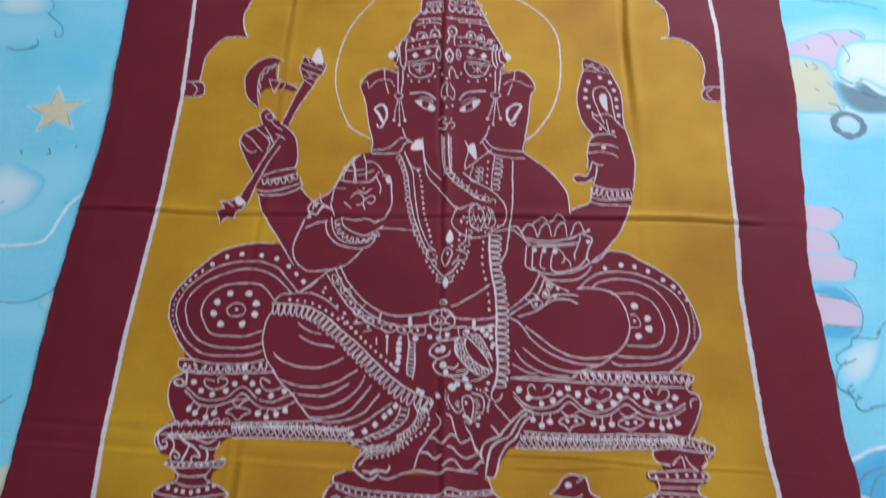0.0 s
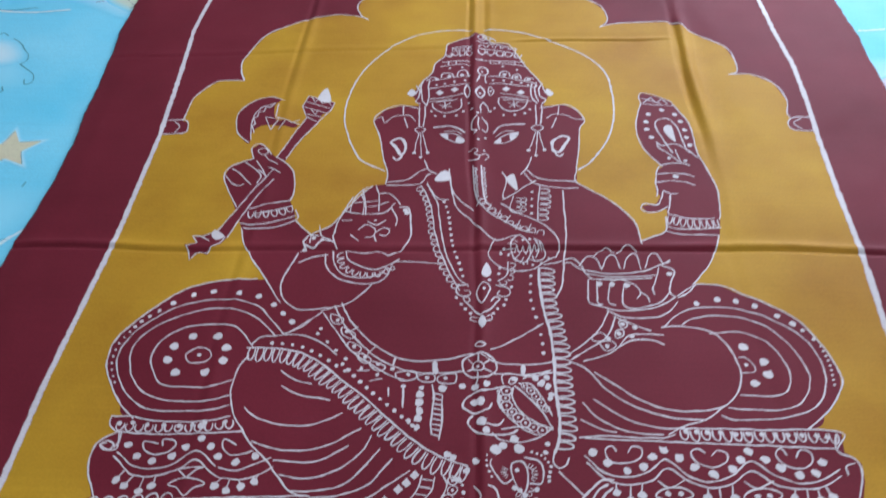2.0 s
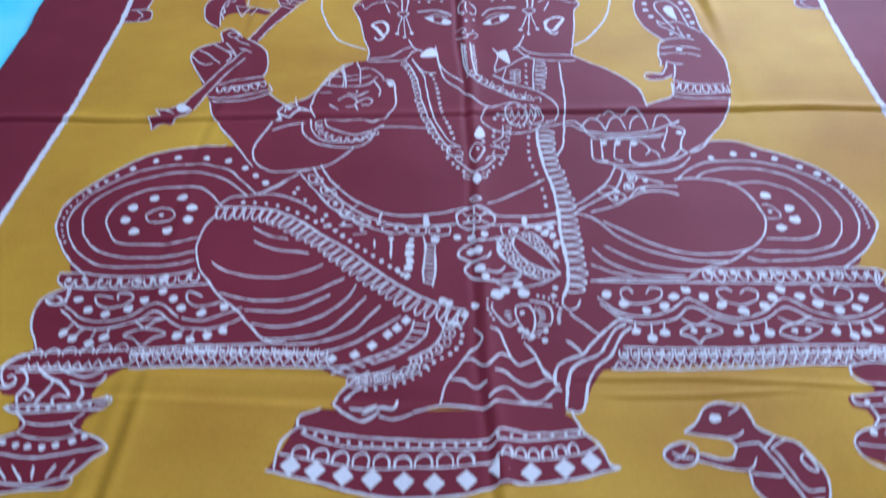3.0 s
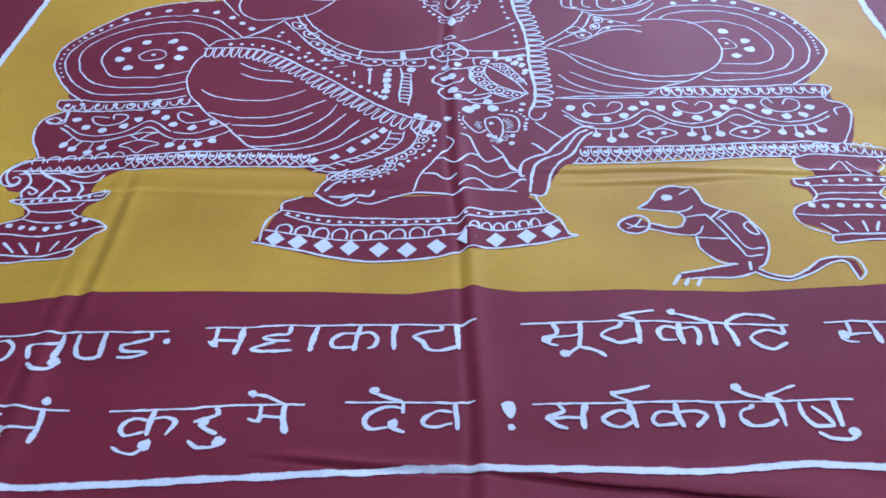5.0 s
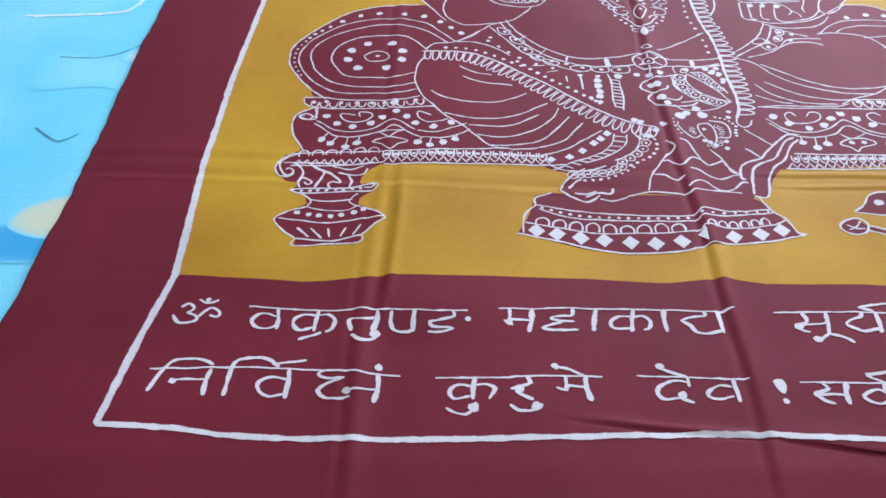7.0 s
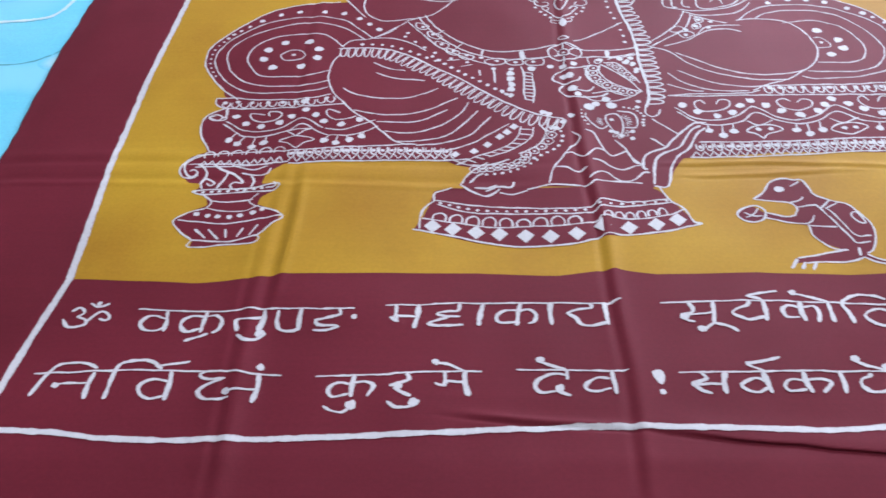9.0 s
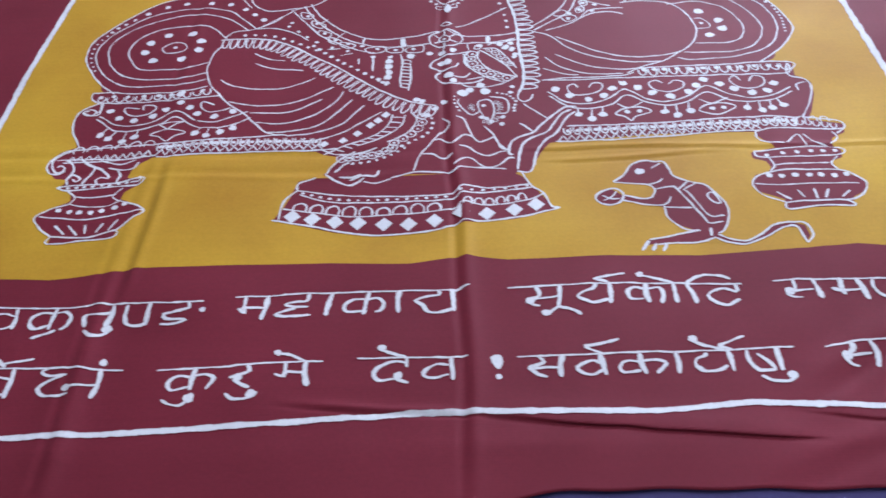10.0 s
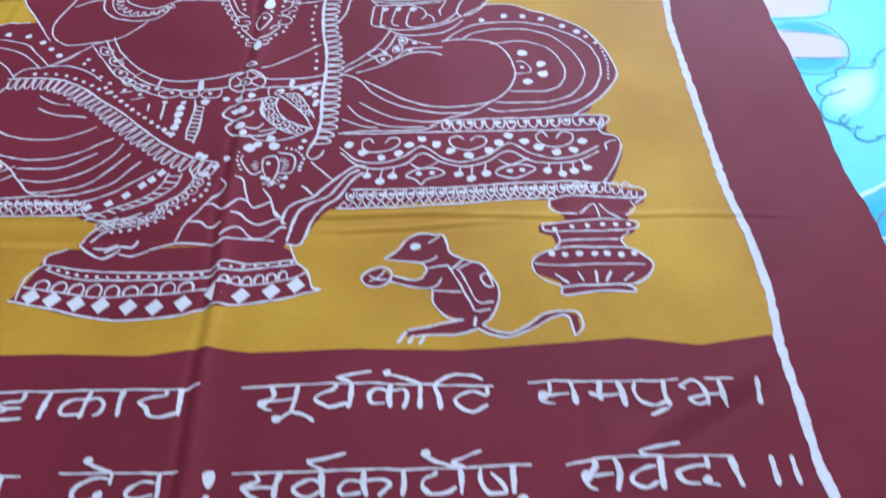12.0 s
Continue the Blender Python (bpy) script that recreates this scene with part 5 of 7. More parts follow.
curve(wax, 2.2, (-113, 589), (-103, 584), (-94, 592))
dots(wax, 1.8, (-105, 591))
curve(wax, 2.2, (-128, 569), (-119, 560))
curve(wax, 2.2, (-130, 545), (-111, 541), (-98, 545), (-86, 539), (-76, 545))
curve(wax, 2.4, (-130, 545), (-126, 534), (-114, 525), (-98, 520), (-83, 528), (-75, 535))
curve(wax, 2.4, (-143, 545), (-138, 525), (-126, 511), (-107, 509), (-92, 514), (-87, 524))
loops(wax, 2.2, 10, -7, (-132, 542), (-127, 526), (-113, 517), (-95, 517), (-83, 528))
curve(wax, 2.4, (-150, 540), (-147, 525), (-136, 509), (-119, 502), (-99, 501), (-88, 508), (-82, 524))
curve(wax, 2.4, (-177, 540), (-184, 516), (-187, 497), (-183, 483), (-174, 472), (-163, 466), (-138, 469), (-119, 476), (-105, 491), (-99, 501))
curve(wax, 2.2, (-175, 528), (-161, 536), (-147, 539))
curve(wax, 2.2, (-162, 582), (-158, 567), (-148, 561), (-144, 557))
bar(wax, 3.4, (-160, 567), (-171, 567), (-175, 557), (-170, 544), (-176, 542))
curve(wax, 3, (-174, 553), (-163, 549), (-156, 560), (-145, 559))
dots(wax, 3, (-156, 561), (-172, 546), (-165, 563))
curve(wax, 2.4, (203, 689), (186, 718), (181, 754), (186, 786), (192, 806))
curve(wax, 2.4, (231, 802), (243, 766), (244, 725), (245, 706))
curve(wax, 2, (192, 806), (209, 804), (231, 802))
curve(wax, 2, (192, 806), (191, 821), (196, 828), (211, 822), (226, 812), (231, 802))
bar(wax, 1.8, (194, 817), (216, 806))
bar(wax, 1.8, (195, 808), (205, 819), (210, 808), (218, 816), (223, 806))
dots(wax, 4, (198, 785), (215, 793), (229, 785), (194, 770), (234, 771), (193, 756), (236, 755), (197, 741), (236, 741), (238, 727))
curve(wax, 2.4, (217, 713), (209, 739), (204, 760), (207, 773), (220, 776), (228, 760), (231, 735), (233, 717))
solid(wax, (215, 763), (222, 763), (223, 747), (223, 733), (216, 742), (212, 755))
curve(wax, 2.2, (201, 732), (207, 726), (221, 729), (233, 720), (243, 704))
curve(wax, 2, (201, 732), (203, 722), (212, 712), (222, 697))
dots(wax, 3, (212, 704), (229, 699), (236, 715))
curve(wax, 2, (221, 719), (222, 705), (224, 695))
curve(wax, 2.4, (245, 706), (251, 681), (255, 650), (252, 615), (249, 603))
curve(wax, 2.4, (233, 690), (223, 695), (203, 692), (196, 683), (192, 662), (192, 648), (190, 639))
curve(wax, 2.2, (195, 676), (211, 678), (227, 675), (235, 671))
curve(wax, 2.2, (193, 662), (210, 665), (225, 662), (233, 657))
dots(wax, 4, (214, 672), (215, 672))
curve(wax, 2.4, (198, 648), (206, 643), (213, 643))
curve(wax, 2.4, (198, 648), (194, 635), (189, 625), (176, 627), (171, 619), (177, 613), (189, 615), (199, 622))
curve(wax, 2.4, (204, 641), (202, 626), (198, 613), (200, 609))
curve(wax, 2.4, (199, 610), (220, 603), (245, 605))
curve(wax, 2.4, (193, 591), (209, 587), (249, 590))
curve(wax, 2.4, (192, 584), (208, 580), (244, 580))
loops(wax, 2.2, 8, -11, (197, 607), (220, 601), (248, 602))
curve(wax, 2.4, (195, 606), (192, 584), (178, 575), (166, 569))
curve(wax, 2.4, (244, 580), (238, 558), (225, 533), (208, 510))
curve(wax, 2.8, (-204, 420), (-179, 420), (-155, 416), (-134, 405), (-113, 387), (-92, 370), (-68, 347), (-44, 326), (-22, 313), (-1, 305))
loops(wax, 2.7, 32, -14, (-202, 420), (-179, 419), (-154, 415), (-135, 404), (-112, 385), (-92, 367), (-67, 344), (-44, 323), (-22, 311), (1, 303))
curve(wax, 2.4, (-200, 412), (-206, 398), (-208, 376), (-205, 362), (-200, 348), (-190, 334), (-178, 318), (-162, 303), (-151, 290), (-140, 278), (-123, 274))
curve(wax, 2.2, (-168, 395), (-154, 386), (-139, 382))
curve(wax, 2.2, (-165, 379), (-147, 370), (-120, 366))
curve(wax, 2.2, (-192, 355), (-179, 345), (-160, 339), (-138, 339), (-121, 345), (-108, 353))
curve(wax, 2.2, (-179, 322), (-156, 315), (-130, 316), (-109, 325), (-91, 338))
curve(wax, 2.2, (-158, 305), (-132, 304), (-116, 309), (-99, 321))
curve(wax, 2.2, (-151, 292), (-126, 290), (-102, 301), (-87, 317), (-81, 332))
curve(wax, 2.2, (-141, 278), (-116, 280), (-96, 288), (-81, 307), (-73, 319))
curve(wax, 2.2, (-123, 273), (-99, 277), (-79, 287), (-68, 302), (-62, 310))
curve(wax, 2.2, (-120, 265), (-98, 267), (-78, 275), (-63, 287), (-47, 300))
diamonds(wax, 4, (-43, 296), (-49, 289), (-55, 283), (-65, 273), (-76, 265), (-91, 261))
curve(wax, 2.2, (-37, 296), (-40, 283), (-49, 271), (-61, 264), (-76, 256), (-90, 248))
curve(wax, 2.2, (-27, 295), (-30, 281), (-41, 269), (-52, 262), (-64, 256))
rungs(wax, 2.2, 11, ((-37, 296), (-40, 283), (-49, 271), (-61, 264), (-76, 256), (-90, 248)), ((-28, 295), (-31, 281), (-42, 269), (-53, 262), (-70, 252), (-84, 246)))
curve(wax, 2.2, (-20, 296), (-17, 288), (-21, 276), (-29, 267), (-40, 260))
beads(wax, 1.7, 6, 4.0, (-14, 296), (-12, 286), (-17, 274), (-28, 263), (-38, 256))
dot_row(wax, 8, 2.0, (-5, 288), (-4, 278), (-9, 268), (-19, 260), (-28, 254))
dots(wax, 4, (5, 310), (-2, 301), (-9, 293), (-18, 316), (-13, 313))
curve(wax, 2.4, (86, 415), (100, 406), (112, 388), (128, 373), (148, 362), (169, 356), (195, 355))
curve(wax, 2.4, (106, 403), (121, 391), (141, 375), (162, 365), (188, 364), (211, 369), (225, 383), (232, 401), (232, 417), (228, 433), (218, 449), (205, 455), (186, 457), (171, 455))
curve(wax, 2.2, (103, 374), (118, 362), (134, 352), (155, 346), (176, 347))
curve(wax, 2.2, (94, 370), (108, 353), (124, 344), (141, 340), (158, 339))
curve(wax, 2.2, (91, 353), (107, 344), (120, 341))
curve(wax, 2.2, (211, 369), (195, 356), (177, 349), (162, 340))
curve(wax, 2.4, (87, 424), (102, 437), (116, 454), (122, 468), (125, 475))
curve(wax, 2.4, (87, 416), (102, 428), (119, 441), (128, 460), (131, 468))
curve(wax, 2.4, (98, 415), (120, 423), (135, 435), (145, 440), (160, 440), (171, 435))
curve(wax, 2.2, (130, 431), (141, 445), (158, 447), (172, 446))
curve(wax, 2.2, (129, 468), (143, 460), (161, 451))
ring(wax, 2, (133, 461), (139, 463), (140, 456), (135, 453))
ring(wax, 2, (129, 450), (136, 452), (136, 445), (129, 442))
ring(wax, 2, (114, 436), (124, 438), (128, 432), (119, 427))
dots(wax, 3, (136, 459), (132, 447), (120, 432), (147, 455), (143, 444), (122, 441))
ring(wax, 2, (107, 441), (115, 448), (120, 442), (112, 437))
curve(wax, 2.4, (4, 288), (10, 279), (6, 271), (2, 267), (-6, 254), (-13, 242), (-18, 224))
curve(wax, 2.4, (15, 288), (21, 285), (25, 273), (28, 263))
curve(wax, 2.4, (-3, 259), (3, 260), (10, 254), (14, 255), (21, 264), (28, 262), (33, 256), (40, 258), (46, 260), (50, 248), (57, 244))
curve(wax, 2.4, (38, 275), (44, 266), (48, 255), (54, 245))
curve(wax, 2.4, (-11, 243), (-3, 242), (4, 236), (12, 241))
curve(wax, 2.4, (18, 251), (24, 250), (32, 242), (40, 238), (50, 243), (55, 243))
curve(wax, 2.4, (13, 228), (21, 236), (28, 235), (37, 225), (47, 226), (56, 235), (60, 234))
curve(wax, 2.4, (71, 303), (79, 294), (89, 283))
curve(wax, 2.4, (66, 277), (71, 273), (76, 267))
curve(wax, 2.4, (-86, 223), (-81, 233), (-72, 245), (-65, 250))
curve(wax, 3, (-86, 223), (-78, 216), (-67, 210), (-61, 213), (-56, 218))
curve(wax, 3, (-79, 226), (-73, 233), (-68, 236))
curve(wax, 3, (-75, 219), (-65, 219), (-58, 223))
curve(wax, 3, (-67, 216), (-56, 221), (-47, 220), (-45, 226))
curve(wax, 2.4, (-56, 214), (-46, 212), (-35, 216))
beads(wax, 1.7, 8, 4.2, (-78, 241), (-62, 243), (-46, 246), (-33, 254))
dot_row(wax, 8, 1.8, (-66, 235), (-52, 237), (-38, 243), (-26, 252))
curve(wax, 2.4, (-92, 253), (-79, 247), (-61, 248), (-48, 253))
curve(wax, 2.4, (-35, 217), (-15, 222), (10, 220), (19, 225), (36, 224), (53, 222))
curve(wax, 3.2, (114, 297), (104, 296), (93, 286), (83, 274), (76, 265), (65, 260), (58, 253), (56, 241), (59, 239))
curve(wax, 3.2, (109, 293), (101, 288), (94, 276), (87, 265), (74, 258), (67, 250), (64, 239), (62, 221))
curve(wax, 3.2, (112, 290), (104, 281), (95, 264), (85, 255), (78, 241), (72, 219), (62, 219))
lines_part("wax_line", wax, WAX, motif, "undyed white line", "stuff")
wax = Lines(lift=0.36)
ring(wax, 2.4, (0, 963), (6, 954), (1, 948), (-6, 954))
curve(wax, 2.4, (6, 957), (15, 949), (18, 944))
dots(wax, 2.4, (11, 950), (1, 955))
curve(wax, 2.2, (-40, 928), (-26, 932), (-13, 934))
curve(wax, 2.2, (-40, 919), (-26, 921), (-13, 923))
loops(wax, 1.9, 5, 6, (-39, 921), (-26, 923), (-13, 925))
curve(wax, 2.2, (-7, 943), (12, 939), (35, 931), (46, 925))
loops(wax, 1.9, 5, 7, (-5, 928), (15, 928), (45, 921))
curve(wax, 2.2, (-5, 926), (16, 923), (47, 914))
loops(wax, 2.6, 4, -8, (-48, 913), (-34, 917), (-12, 919))
loops(wax, 2.6, 5, -9, (-6, 922), (16, 920), (53, 912))
dots(wax, 2.0, (-42, 909), (-28, 909), (-19, 911), (0, 912), (11, 911), (27, 909), (43, 907))
curve(wax, 2.3, (-50, 893), (-33, 896), (-15, 896))
curve(wax, 2.3, (-52, 883), (-32, 888), (-14, 887))
curve(wax, 2.3, (-8, 897), (8, 898), (30, 896), (55, 895))
curve(wax, 2.3, (11, 891), (30, 891), (56, 886))
bar(wax, 2.2, (-33, 896), (-32, 888))
bar(wax, 2.2, (-42, 895), (-42, 886))
bar(wax, 2.2, (11, 898), (11, 891))
bar(wax, 2.2, (23, 897), (23, 891))
bar(wax, 2.2, (42, 896), (43, 889))
dots(wax, 2.2, (-24, 880), (-40, 879), (27, 884), (45, 877), (0, 899))
curve(wax, 2.6, (-50, 857), (-49, 865), (-42, 868), (-36, 865), (-34, 857))
curve(wax, 2.6, (-30, 859), (-29, 870), (-24, 874), (-18, 871), (-15, 860))
curve(wax, 2.6, (-68, 850), (-61, 858), (-53, 854))
curve(wax, 2.6, (23, 861), (24, 869), (29, 873), (35, 869), (36, 861))
curve(wax, 2.6, (39, 856), (40, 863), (45, 867), (49, 863), (50, 856))
curve(wax, 2.6, (53, 852), (57, 859), (65, 856))
dots(wax, 3.6, (-55, 853), (-40, 860), (-24, 863), (29, 865), (44, 860), (59, 854))
curve(wax, 2.3, (-65, 850), (-49, 854), (-31, 859), (-13, 862))
curve(wax, 2.3, (9, 861), (25, 860), (41, 855), (69, 845))
dots(wax, 2.4, (-55, 840), (-45, 843), (-33, 848), (-20, 851), (15, 852), (28, 852), (38, 848), (50, 847), (58, 842), (68, 840))
curve(wax, 2.4, (-63, 832), (-48, 836), (-30, 841), (-14, 845))
curve(wax, 2.4, (10, 844), (26, 845), (47, 841), (66, 837))
diamonds(wax, 5.2, (-50, 823), (-32, 830), (31, 833), (49, 826))
curve(wax, 2.3, (-61, 810), (-47, 812), (-31, 818), (-21, 822))
curve(wax, 2.3, (24, 823), (42, 820), (59, 814))
curve(wax, 2.0, (-62, 804), (-47, 807), (-34, 811))
curve(wax, 2.0, (24, 815), (39, 813), (61, 807))
ring(wax, 3.2, (-4, 868), (-3, 877), (1, 881), (7, 877), (8, 867), (2, 862))
dots(wax, 2.2, (1, 870), (-1, 821), (12, 827))
curve(wax, 3.0, (-2, 862), (-3, 854), (-6, 846))
curve(wax, 3.0, (5, 862), (5, 853), (7, 845))
ring(wax, 4.0, (-1, 836), (5, 823), (0, 812), (-6, 823))
ring(wax, 2.6, (-17, 842), (-13, 827), (-16, 814), (-20, 827))
ring(wax, 2.6, (11, 837), (16, 827), (12, 817), (9, 827))
curve(wax, 2.8, (-58, 801), (-56, 792), (-49, 785), (-40, 782), (-30, 786), (-23, 793), (-23, 810))
curve(wax, 2.8, (22, 813), (22, 802), (27, 791), (36, 786), (46, 788), (54, 796), (57, 807))
bar(wax, 2.0, (-50, 798), (-34, 794))
bar(wax, 2.0, (-43, 805), (-41, 790))
bar(wax, 2.0, (-36, 803), (-46, 792))
bar(wax, 2.0, (33, 804), (48, 795))
bar(wax, 2.0, (40, 808), (41, 793))
bar(wax, 2.0, (46, 805), (35, 794))
curve(wax, 2.0, (-54, 803), (-40, 807), (-27, 809))
curve(wax, 2.0, (27, 809), (40, 810), (54, 804))
dots(wax, 2.3, (-58, 785), (-53, 776), (-42, 775), (-28, 776), (-20, 784), (-10, 788), (-14, 802), (12, 785), (17, 792), (28, 778), (41, 779), (53, 782), (59, 790))
curve(wax, 2.4, (3, 803), (0, 794), (1, 781))
curve(wax, 2.4, (3, 803), (9, 792), (10, 784))
curve(wax, 2.8, (-72, 850), (-74, 835), (-72, 820), (-70, 806), (-65, 797))
curve(wax, 2.8, (-64, 851), (-65, 835), (-63, 817), (-64, 802), (-65, 795))
curve(wax, 2.6, (-80, 839), (-75, 828), (-75, 813), (-78, 805), (-72, 798))
solid(wax, (-90, 821), (-85, 831), (-79, 824), (-83, 815))
curve(wax, 2.8, (63, 846), (61, 832), (62, 814), (68, 803))
curve(wax, 2.6, (76, 846), (71, 833), (72, 818), (79, 811), (74, 802))
curve(wax, 2.8, (68, 848), (66, 825), (70, 806))
solid(wax, (89, 824), (81, 835), (79, 827), (83, 818))
curve(wax, 2.4, (-3, 775), (-9, 762), (-9, 748), (-3, 746), (-6, 740))
curve(wax, 2.4, (2, 773), (9, 759), (8, 745), (3, 749))
curve(wax, 2.0, (-1, 771), (-2, 759), (0, 749))
dots(wax, 2.2, (-3, 780), (-1, 730), (7, 734))
curve(wax, 2.6, (-73, 795), (-72, 778), (-71, 755))
curve(wax, 2.6, (-66, 795), (-65, 776), (-66, 755))
curve(wax, 2.6, (66, 799), (66, 782), (66, 763))
curve(wax, 2.6, (73, 799), (73, 782), (71, 763))
ring(wax, 2.4, (-75, 748), (-70, 754), (-63, 749), (-69, 742))
ring(wax, 2.4, (60, 755), (67, 761), (74, 756), (67, 749))
curve(wax, 1.8, (-70, 741), (-72, 724), (-73, 706))
curve(wax, 1.8, (-68, 741), (-65, 701))
curve(wax, 1.8, (-66, 741), (-62, 724), (-58, 706))
curve(wax, 1.8, (65, 748), (61, 730), (56, 714))
curve(wax, 1.8, (67, 748), (64, 706))
curve(wax, 1.8, (69, 748), (71, 730), (74, 715))
dots(wax, 3, (-73, 706), (-65, 698), (-58, 706), (56, 714), (64, 705), (74, 715))
lines_part("headdress", wax, WAX, motif, "tiered headdress lines")
wax = Lines(lift=0.36)
curve(wax, 2.2, (-62, 649), (-56, 637), (-49, 617), (-45, 592), (-40, 566), (-35, 545), (-30, 532), (-25, 518), (-18, 503), (-14, 495))
curve(wax, 2.2, (-55, 654), (-47, 632), (-42, 620), (-38, 592), (-34, 566), (-30, 545), (-25, 532), (-18, 514), (-13, 507), (-6, 501))
loops(wax, 2.0, 18, -6, (-62, 648), (-49, 620), (-42, 574), (-34, 543), (-23, 512), (-15, 499))
curve(wax, 2.2, (-55, 651), (-42, 628), (-30, 626))
dot_row(wax, 14, 2.2, (-35, 623), (-30, 605), (-26, 575), (-23, 554), (-17, 534), (-12, 514))
curve(wax, 2.2, (26, 628), (38, 637), (52, 652), (63, 661))
curve(wax, 2, (38, 635), (35, 612), (48, 608))
loops(wax, 1.8, 3, 5, (41, 633), (41, 610))
loops(wax, 1.8, 3, 5, (47, 633), (46, 610))
dot_row(wax, 4, 2.2, (58, 642), (57, 608))
curve(wax, 2.2, (67, 652), (64, 624), (63, 597))
loops(wax, 2.2, 6, 10, (68, 649), (64, 597))
solid(wax, (11, 533), (16, 520), (11, 513), (6, 517))
ring(wax, 2.2, (8, 506), (15, 499), (7, 480), (2, 493))
dots(wax, 2.2, (9, 498))
curve(wax, 2.2, (-7, 503), (-16, 501), (-17, 492), (-12, 488), (-4, 490), (-5, 495), (-10, 495))
ring(wax, 2.0, (-11, 486), (-8, 480), (-4, 483), (-6, 487))
curve(wax, 2.4, (-9, 482), (-1, 472), (7, 465))
curve(wax, 2.2, (20, 504), (31, 501), (34, 494), (29, 490), (22, 492), (24, 497))
curve(wax, 2.4, (16, 483), (20, 489), (24, 487), (21, 482), (15, 473), (7, 466))
solid(wax, (8, 465), (12, 457), (8, 449), (4, 457))
curve(wax, 2.0, (5, 462), (-2, 463), (-3, 459), (3, 458))
curve(wax, 2.0, (12, 463), (16, 466), (17, 461), (12, 458))
dots(wax, 2.2, (-17, 486), (-12, 478), (-8, 472), (-3, 467), (30, 486), (28, 479), (22, 474), (18, 468), (-16, 502), (35, 502))
curve(wax, 2.2, (22, 509), (30, 517), (32, 528), (32, 536))
loops(wax, 1.8, 4, -5, (23, 507), (32, 514), (34, 525), (34, 535))
dots(wax, 2.2, (24, 527), (23, 519), (14, 510))
lines_part("necklace", wax, WAX, motif, "beaded necklace lines")
wax = Lines(lift=0.36)
curve(wax, 2.6, (91, 645), (91, 610), (91, 575), (88, 546), (86, 527), (83, 504), (77, 489))
curve(wax, 4.2, (62, 528), (62, 503), (65, 474), (70, 447), (72, 414), (72, 384), (74, 350), (72, 328), (68, 318))
loops(wax, 2.8, 24, 13, (63, 529), (63, 504), (66, 474), (71, 447), (73, 414), (73, 384), (74, 350), (71, 323))
curve(wax, 2.4, (68, 319), (67, 311), (71, 306), (77, 309), (80, 315))
dot_row(wax, 10, 2.2, (54, 517), (53, 489), (57, 467), (62, 440), (63, 423))
curve(wax, 2.2, (64, 457), (45, 443), (28, 431), (16, 425))
curve(wax, 2, (-79, 531), (-57, 531), (-33, 529))
curve(wax, 2, (67, 533), (80, 536), (91, 541))
curve(wax, 2.6, (-34, 385), (-32, 371), (-33, 348), (-32, 334))
curve(wax, 2.6, (-25, 374), (-24, 348), (-25, 329))
rungs(wax, 2.2, 9, ((-33, 378), (-33, 348), (-32, 332)), ((-25, 376), (-24, 348), (-25, 330)))
dots(wax, 5, (-44, 374), (-44, 366), (-43, 357), (-44, 349), (-25, 381))
dots(wax, 3, (-43, 381), (-59, 382), (-44, 341), (-52, 347), (-48, 342))
lines_part("robe_border", wax, WAX, motif, "looped robe border lines")
wax = Lines(lift=0.36)
curve(wax, 2.4, (-125, 476), (-114, 455), (-100, 438), (-86, 425), (-68, 414), (-45, 410), (-21, 413), (0, 420))
curve(wax, 2.4, (-131, 472), (-118, 448), (-101, 428), (-85, 413), (-68, 403), (-46, 397), (-21, 398), (-7, 400))
bar(wax, 2.2, (-114, 441), (-106, 448))
bar(wax, 2.2, (-94, 417), (-87, 426))
bar(wax, 4.5, (-70, 404), (-68, 414))
bar(wax, 7, (-33, 409), (-32, 397))
bar(wax, 6, (44, 409), (44, 398))
curve(wax, 2.4, (7, 419), (21, 411), (44, 409), (63, 411), (73, 414))
curve(wax, 2.4, (16, 398), (35, 398), (53, 397), (72, 402))
curve(wax, 2, (-143, 465), (-135, 469), (-128, 472))
curve(wax, 2.2, (-141, 464), (-127, 444), (-110, 421), (-91, 406), (-72, 394), (-57, 388))
ring(wax, 2, (-133, 462), (-121, 457), (-123, 450), (-131, 453))
ring(wax, 2, (-120, 447), (-108, 439), (-111, 434), (-120, 439))
ring(wax, 2, (-112, 430), (-101, 424), (-104, 418), (-112, 423))
ring(wax, 2, (-100, 418), (-90, 411), (-94, 406), (-102, 412))
ring(wax, 2, (-90, 409), (-77, 403), (-82, 398), (-90, 403))
ring(wax, 2, (-67, 396), (-51, 399), (-49, 391), (-61, 388))
ring(wax, 2, (-47, 394), (-34, 396), (-33, 388), (-45, 388))
ring(wax, 2, (-29, 394), (-15, 397), (-15, 387), (-28, 387))
dots(wax, 2.6, (-126, 455), (-116, 442), (-107, 425), (-96, 413), (-83, 406), (-70, 401), (-56, 395), (-39, 392), (-23, 392))
dots(wax, 2.4, (-140, 444), (-142, 438), (-132, 429), (-123, 420), (-113, 411), (-98, 401), (-83, 394))
curve(wax, 2.2, (-173, 436), (-158, 436), (-137, 428), (-121, 415))
dot_row(wax, 10, 2.4, (-182, 426), (-156, 423), (-135, 413), (-119, 402), (-104, 392))
dot_row(wax, 12, 2.4, (-115, 405), (-89, 378), (-64, 356), (-45, 339))
curve(wax, 1.8, (-101, 398), (-90, 399))
curve(wax, 1.8, (-89, 387), (-78, 390))
bar(wax, 3, (-72, 380), (-71, 371))
bar(wax, 3, (-59, 381), (-58, 360))
